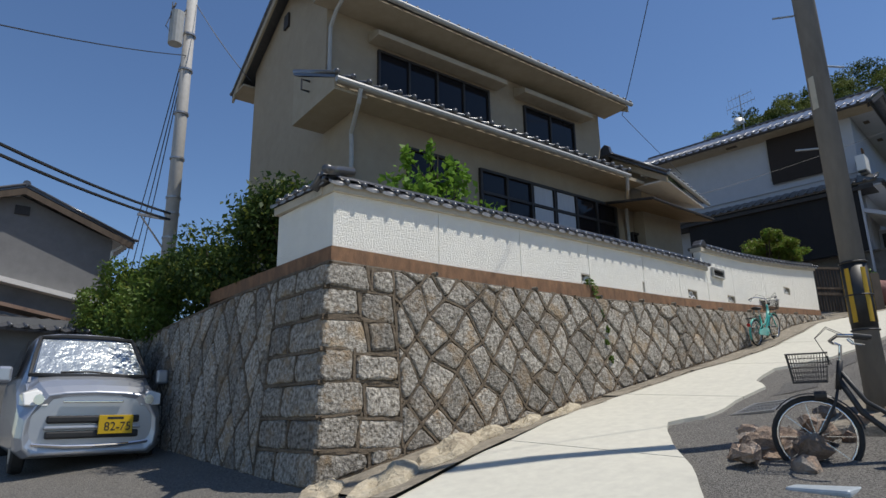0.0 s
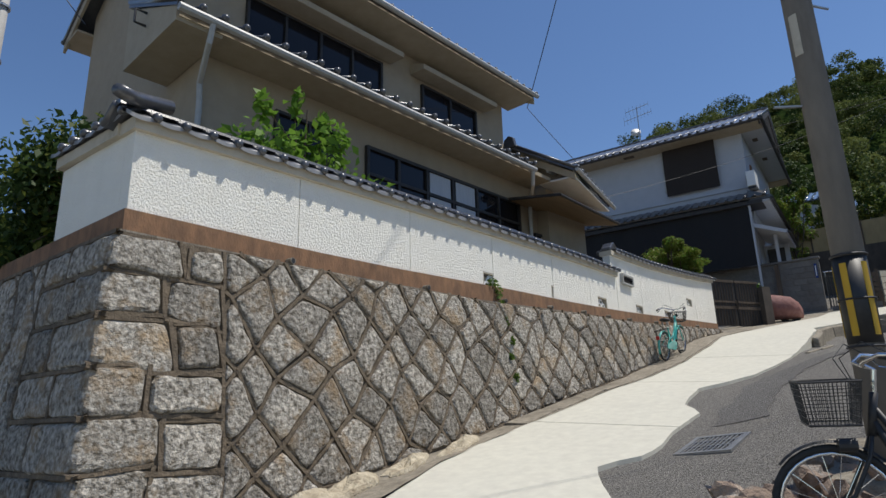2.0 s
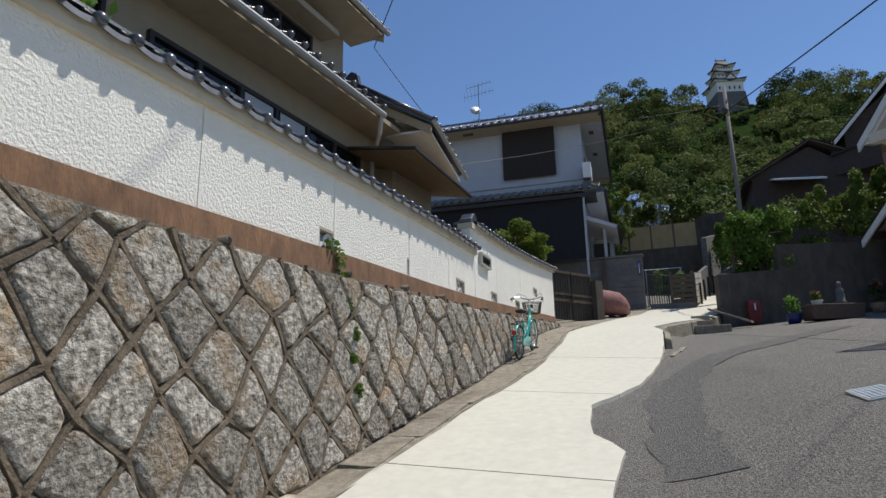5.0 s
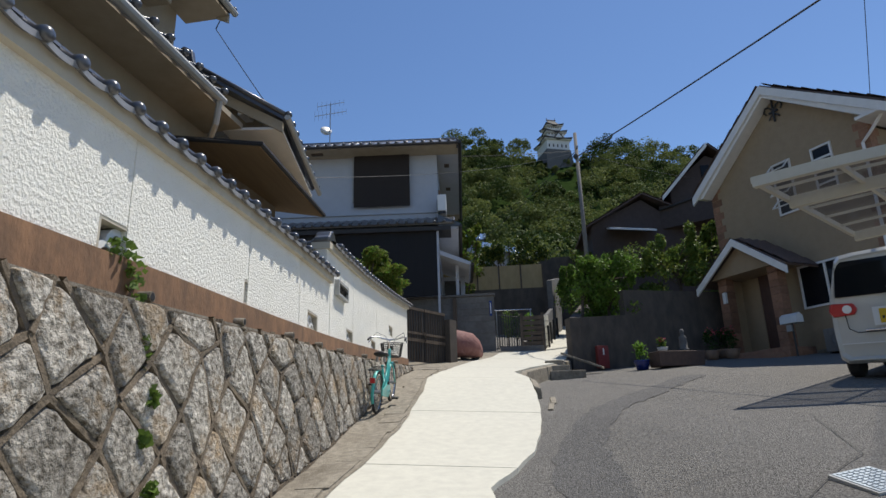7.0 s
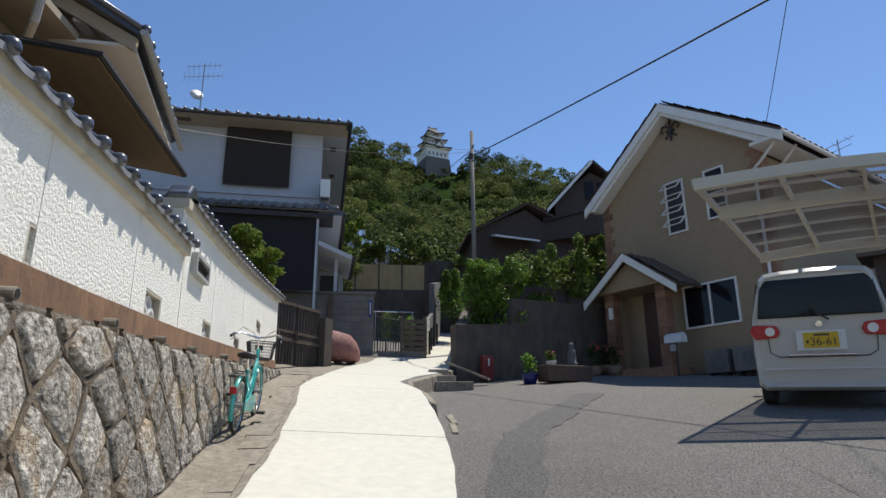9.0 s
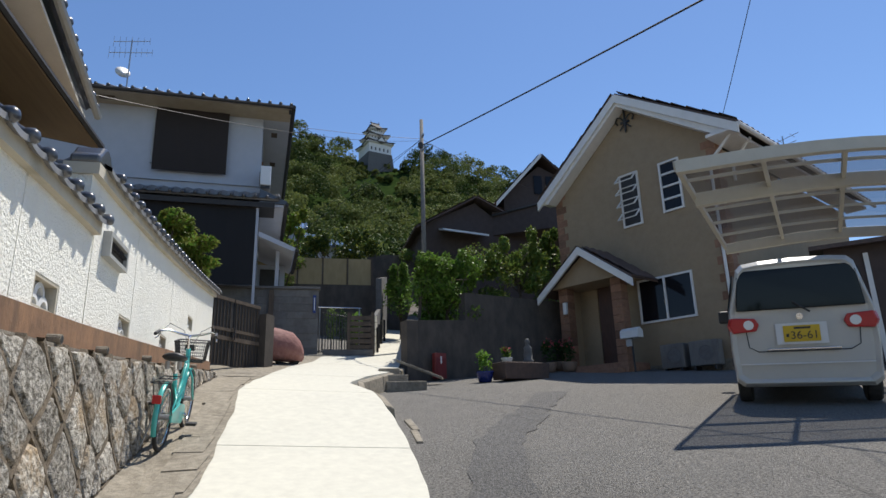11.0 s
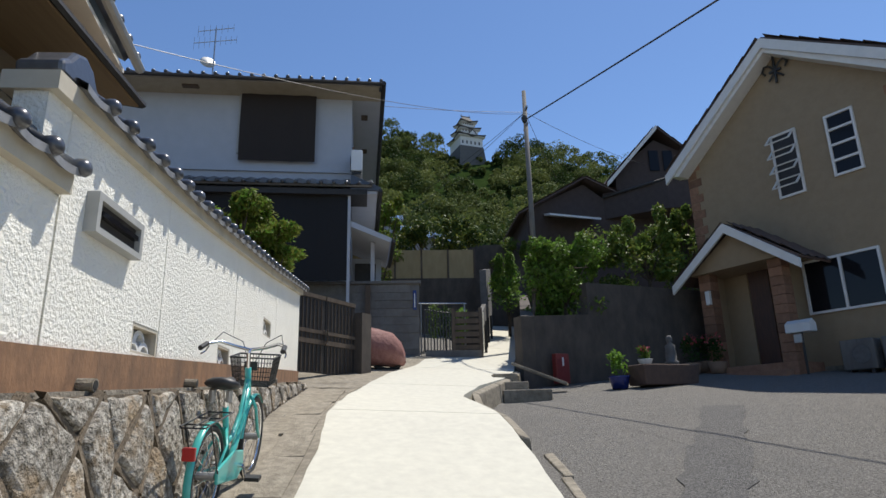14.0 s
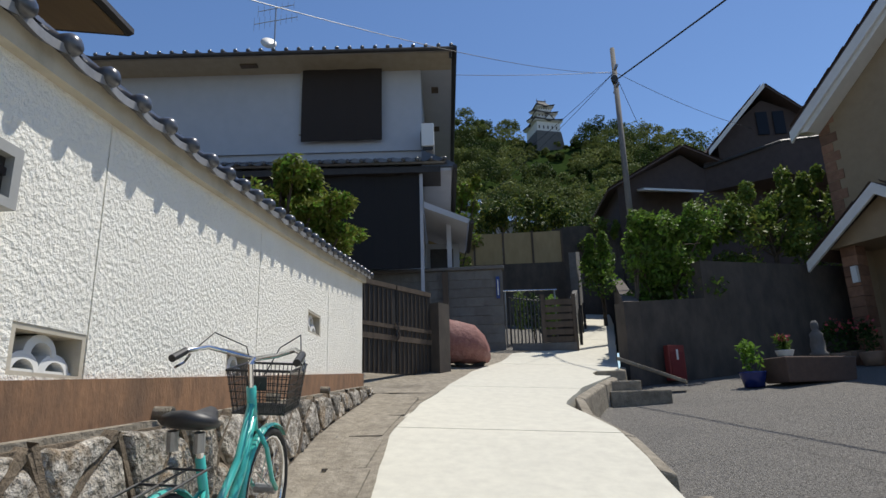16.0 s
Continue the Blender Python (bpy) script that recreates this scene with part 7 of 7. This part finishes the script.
M_cover2 = mat("pale_cover", (0.42, 0.47, 0.5), (0.34, 0.38, 0.41), 20, 0.5, metal=0.3)
part("lid", MB().box(-0.25, 0.25, -0.17, 0.17, 0.004, 0.009), M_cover2, cov)
for i in range(9):
    for j in range(6):
        part("stud", MB().box(-0.235 + 0.053 * i, -0.2 + 0.053 * i, -0.155 + 0.053 * j, -0.12 + 0.053 * j, 0.009, 0.014), M_cover2, cov)
wp = obj("stone_tray", MB().box(1.2, 1.75, -4.35, -3.95, 0.4, 0.52), M_cover2, bev=0.02)
tagged(wp, "pale blue tray lying on the ground by the bicycle", "tray")

pole1 = thing("utility_pole", "grey concrete utility pole with yellow and black guard", "utility pole", Matrix.Translation((3.13, -4.1, 0.8)))
part("shaft", MB().loft([[(r * math.cos(2 * math.pi * k / 20), r * math.sin(2 * math.pi * k / 20), z) for k in range(20)] for z, r in ((-0.2, 0.104), (10.5, 0.1))]), M_polecon, pole1, smooth=True)
gd = part("guard", MB().loft([[(r * math.cos(2 * math.pi * k / 20), r * math.sin(2 * math.pi * k / 20), z) for k in range(20)] for z, r in ((0.92, 0.107), (1.52, 0.107))]), M_black, pole1, "black and yellow striped guard", smooth=True)
for k in range(5):
    a = 2 * math.pi * k / 5 + 2.6
    part("stripe", MB().loft([[(0.108 * math.cos(a + d), 0.108 * math.sin(a + d), z) for z in (0.97, 1.47)] + [(0.112 * math.cos(a + d), 0.112 * math.sin(a + d), z) for z in (1.47, 0.97)] for d in (0, 0.1, 0.2, 0.3, 0.4)]), M_yellow, gd)
for z in (0.9, 1.22, 1.53):
    part("strap", MB().tube([(0.112 * math.cos(2 * math.pi * k / 20), 0.112 * math.sin(2 * math.pi * k / 20), z) for k in range(20)], 0.008, 6, True), M_black, pole1)
part("number_plate", MB().loft([[(0.104 * math.cos(a), 0.104 * math.sin(a), z) for z in (3.1, 3.45)] + [(0.107 * math.cos(a), 0.107 * math.sin(a), z) for z in (3.45, 3.1)] for a in (2.45, 2.65, 2.85, 3.05)]), M_cornice, pole1)
for z, a in ((2.7, 2.2), (3.6, -0.6), (4.2, 2.2), (4.8, -0.6)):
    part("step_bolt", MB().cyl((0.112 * math.cos(a), 0.112 * math.sin(a), z), (0.32 * math.cos(a), 0.32 * math.sin(a), z), 0.011, n=6), M_metal, pole1)

pole2 = thing("lane_pole", "slim grey utility pole with cable fittings", "utility pole", Matrix.Translation((23.1, -5.08, 5.0)))
part("shaft", MB().cyl((0, 0, 0), (0, 0, 7.4), 0.085, 0.06, n=14), M_polecon, pole2, smooth=True)
part("fitting", MB().cyl((-0.3, 0.1, 6.35), (0.05, 0, 6.4), 0.09, 0.07, n=10), M_black, pole2)
part("arm", MB().box(-0.3, 0.3, -0.03, 0.03, 6.7, 6.76), M_metal, pole2)
part("arm", MB().box(-0.25, 0.25, -0.03, 0.03, 6.2, 6.25), M_metal, pole2)
pole3 = thing("side_street_pole", "tall pale utility pole with transformer cables", "utility pole", Matrix.Translation((1.05, 9.0, 1.5)))
part("shaft", MB().cyl((0, 0, 0), (0, 0, 12.0), 0.17, 0.12, n=16), M_polelight, pole3, smooth=True)
for z in (3.6, 4.2, 4.6, 5.6, 6.8, 8.0, 9.0):
    part("band", MB().cyl((0, 0, z), (0, 0, z + 0.05), 0.175, n=14), M_metal, pole3)
part("cross_arm", MB().box(-0.9, 0.9, -0.04, 0.04, 11.0, 11.08), M_metal, pole3)
part("cross_arm", MB().box(-0.75, 0.1, -0.03, 0.03, 4.05, 4.11), M_metal, pole3)
part("cross_arm", MB().tube([(-0.7, 0, 4.08), (0, 0, 3.2)], 0.02, 6), M_metal, pole3)
part("transformer", MB().cyl((-0.35, -0.1, 8.6), (-0.35, -0.1, 9.5), 0.17, n=14), M_gutter, pole3)
cb = MB()
rc = random.Random(3)
for k in range(9):
    cb.tube([(-0.5 + 0.1 * rc.random(), -0.1, 9.4 + rc.random() * 0.4), (-0.65 + 0.3 * rc.random(), -0.15, 8.9 + 0.6 * rc.random()), (-0.3, -0.12, 8.5 + rc.random()), (-0.1, 0, 9.8)], 0.012, 5)
part("cable_loops", cb, M_black, pole3)


def wire(p, q, sag=0.3, r=0.012, label="black overhead cable between poles"):
    p, q = Vector(p), Vector(q)
    o = obj("overhead_cable", MB().tube([p.lerp(q, k / 16) - Vector((0, 0, sag * 4 * (k / 16) * (1 - k / 16))) for k in range(17)], r, 5), M_black)
    return tagged(o, label, "cable", "overhead cables")


P2 = (23.05, -5.1, 11.45)
wire(P2, (-8, -12.6, 5.6), 0.25, 0.02)
wire((16.1, -11.1, 9.4), (3.13, -4.1, 11.2), 0.2, 0.008, "thin service cable from pole to house")
wire((10.9, 2.75, 9.0), (3.13, -4.1, 11.0), 0.15, 0.01, "thin service cable from pole to house")
wire((10.9, 2.75, 9.0), (11.2, 1.4, 6.9), 0.02, 0.008, "thin service cable from pole to house")
wire((11.85, 1.3, 6.45), (23.0, -5.08, 11.6), 0.25, 0.005, "thin service cable from pole to house")
for q in ((30, -11.5, 13.0), (30, -8.0, 11.8), (27, -0.5, 9.5), (32, -1.0, 11.0), (21.5, 2.5, 11.4)):
    wire((23.1, -5.08, 11.7), q, 0.15, 0.007, "thin service cable from pole to house")
for q, z, r in (((-7.6, 0.9, 5.4), 5.7, 0.03), ((-7.7, 0.95, 5.25), 5.55, 0.03), ((-8.2, -0.2, 3.9), 9.9, 0.012), ((-6.5, 0.4, 8.0), 11.9, 0.012), ((-6.9, 0.4, 7.8), 12.3, 0.015)):
    wire((1.0, 8.9, z), q, 0.35, r)
for dx in (0.12, 0.3, 0.45):
    wire((1.1, 9.0, 11.2 - dx), (1.6 + 1.4 * dx, 16.0, 5.2), 0.2, 0.014)
wire((1.1, 9.0, 11.6), (2.0, 7.2, 8.8), 0.1, 0.01)

# ---- neighbouring houses ----
h5 = thing("grey_house", "grey rendered house with tiled gable roof in the side street", "house", pose(-1.36, 14.0, 0))
M_greywall = mat("grey_render", (0.2, 0.2, 0.2), (0.17, 0.17, 0.17), 4, 0.9, bump=0.2, bscale=60, c3=(0.13, 0.13, 0.128), sscale=0.7, stain=0.3)
part("wall", MB().box(-3.2, 2.35, 0.0, 7.0, 0.2, 6.15).prism([(-3.2, 0, 6.15), (2.35, 0, 6.15), (0, 0, 7.02)], (0, 0.12, 0)), M_greywall, h5)
gable_roof(h5, -2.7, 2.7, 0.0, 7.0, 6.15, 7.2, 0.15, 0.35, M_kawara, axis="y", fascia=M_wood, step=0.3)
part("gable_vent", MB().box(-0.15, 0.2, -0.05, -0.001, 6.5, 6.75), M_darkwood, h5)
part("downpipe", MB().tube([(2.6, -0.1, 6.0), (2.35, -0.1, 5.8), (2.3, -0.1, 1.0)], 0.04, 6), M_whitepl, h5)
part("flashing", MB().prism([(-3.2, -0.35, 5.25), (2.2, -0.35, 4.25), (2.2, -0.35, 4.12), (-3.2, -0.35, 5.1)], (0, 0.34, 0)), M_trim, h5)
sh = thing("tiled_shed", "low shed with rusty and grey tiled roofs", "shed", pose(-1.0, 9.5, 0))
part("wall", MB().box(-2.6, 0.3, 0.0, 3.5, 0.2, 3.1), M_greywall, sh)
roof_slope(sh, (-3.0, -0.35, 2.85), (0.9, -0.35, 2.75), (0, 1.2, 0.35), M_kawara, 0.27)
M_rust = mat("rusty_sheet_roof", (0.2, 0.12, 0.085), (0.3, 0.21, 0.16), 3, 0.8, bump=0.2, c3=(0.13, 0.06, 0.035), sscale=1.5, stain=0.5)
part("sheet_roof", MB().prism([(-3.2, 0.9, 3.9), (0.5, 0.9, 3.2), (0.5, 3.5, 3.5), (-3.2, 3.5, 4.2)], (0, 0, 0.08)), M_rust, sh)
M_brownwall = mat("brown_cladding", (0.075, 0.055, 0.048), (0.06, 0.044, 0.038), 5, 0.9, bump=0.2, bscale=30)
h4 = thing("brown_house", "dark brown gabled house uphill behind the tan house", "house", pose(30, -12.2, 0))
part("wall", MB().box(0.0, 6.0, -3.0, 2.0, 6.5, 12.6).prism([(0, -3.0, 12.6), (0, 2.0, 12.6), (0, 0.2, 14.1)], (0.15, 0, 0)), M_brownwall, h4)
for p, q, up in (((-0.4, 2.5, 12.0), (6.4, 2.5, 12.0), (0, -2.3, 2.5)), ((6.4, -2.7, 12.0), (-0.4, -2.7, 12.0), (0, 2.9, 2.5))):
    roof_slope(h4, p, q, up, M_brownroof, 0.3, rows=5, rolls=False)
part("barge_board", MB().prism([(-0.45, 2.5, 12.05), (-0.45, 0.2, 14.6), (-0.45, 0.2, 14.4), (-0.45, 2.5, 11.85)], (0.08, 0, 0)), M_trim, h4)
part("window", MB().box(-0.06, -0.005, -0.5, -0.1, 12.7, 13.6), M_darkglass, h4)
part("window", MB().box(-0.06, -0.005, 0.1, 0.5, 12.7, 13.6), M_darkglass, h4)
part("balcony", MB().prism([(-1.6, -3.0, 10.6), (-1.4, 0.5, 10.6), (0.0, 2.6, 10.6), (0.0, -3.0, 10.6)], (0, 0, 1.1)), M_brownwall, h4)
part("rail", MB().tube([(-1.65, -3.0, 12.0), (-1.45, 0.5, 11.8), (-0.1, 2.65, 11.5)], 0.05, 6), M_black, h4)
h4b = thing("low_brown_house", "low dark house with brown roofs beside the lane", "house", pose(30, -8.2, 0))
part("wall", MB().box(0.0, 4.5, -2.0, 1.8, 6.5, 11.0).prism([(0, -2, 11.0), (0, 1.8, 11.0), (0, -0.6, 12.1)], (0.15, 0, 0)), M_brownwall, h4b)
for p, q, up in (((-0.4, 2.2, 10.7), (5, 2.2, 10.7), (0, -2.8, 1.55)), ((5, -2.6, 11.2), (-0.4, -2.6, 11.2), (0, 2.0, 1.05))):
    roof_slope(h4b, p, q, up, M_brownroof, 0.3, rows=4, rolls=False)
part("awning", MB().prism([(-1.0, 1.1, 10.45), (-1.0, -0.9, 10.25), (0.0, -0.9, 10.6), (0.0, 1.1, 10.75)], (0, 0, 0.08)), M_whitepl, h4b, "pale corrugated awning")
h6 = thing("blue_tiled_house", "small white house with blue-grey glazed roof", "house", pose(32, -1.6, 0))
part("wall", MB().box(0, 4, -1.6, 1.8, 7, 10.3).prism([(0, -1.6, 10.3), (0, 1.8, 10.3), (0, 1.0, 11.0)], (0.1, 0, 0)), M_h2wall, h6)
M_bluetile = mat("blue_glazed_tile", (0.12, 0.16, 0.22), (0.09, 0.12, 0.17), 10, 0.2, coat=0.5)
roof_slope(h6, (-0.5, -2.4, 9.9), (-0.5, 0.4, 10.6), (2.2, 0.0, 0.9), M_bluetile, 0.28)
roof_slope(h6, (-0.2, 0.2, 11.1), (-0.2, 2.2, 11.1), (2.4, 0.0, 1.0), M_bluetile, 0.28)
part("window", MB().box(-0.06, -0.005, 0.2, 1.0, 9.9, 10.5), M_trim, h6)

bg = thing("back_garage", "dark brown timber garage behind the carport", "garage", pose(15.9, -14.0, 3.0, 0, 0, -44))
part("wall", MB().box(0.0, 3.5, -4.5, 0.7, -0.3, 3.2), M_brownwall, bg)
part("roof", MB().prism([(-0.4, -4.8, 3.15), (-0.4, 1.0, 3.15), (3.8, 1.0, 3.7), (3.8, -4.8, 3.7)], (0, 0, 0.1)), M_brownroof, bg)
for y in (-0.1, -1.6, -3.1):
    part("post", MB().box(-0.06, -0.002, y - 0.05, y + 0.05, -0.2, 3.0), M_trim, bg)
part("window", MB().box(-0.04, -0.002, -1.3, -0.4, 0.9, 2.2), M_darkglass, bg)
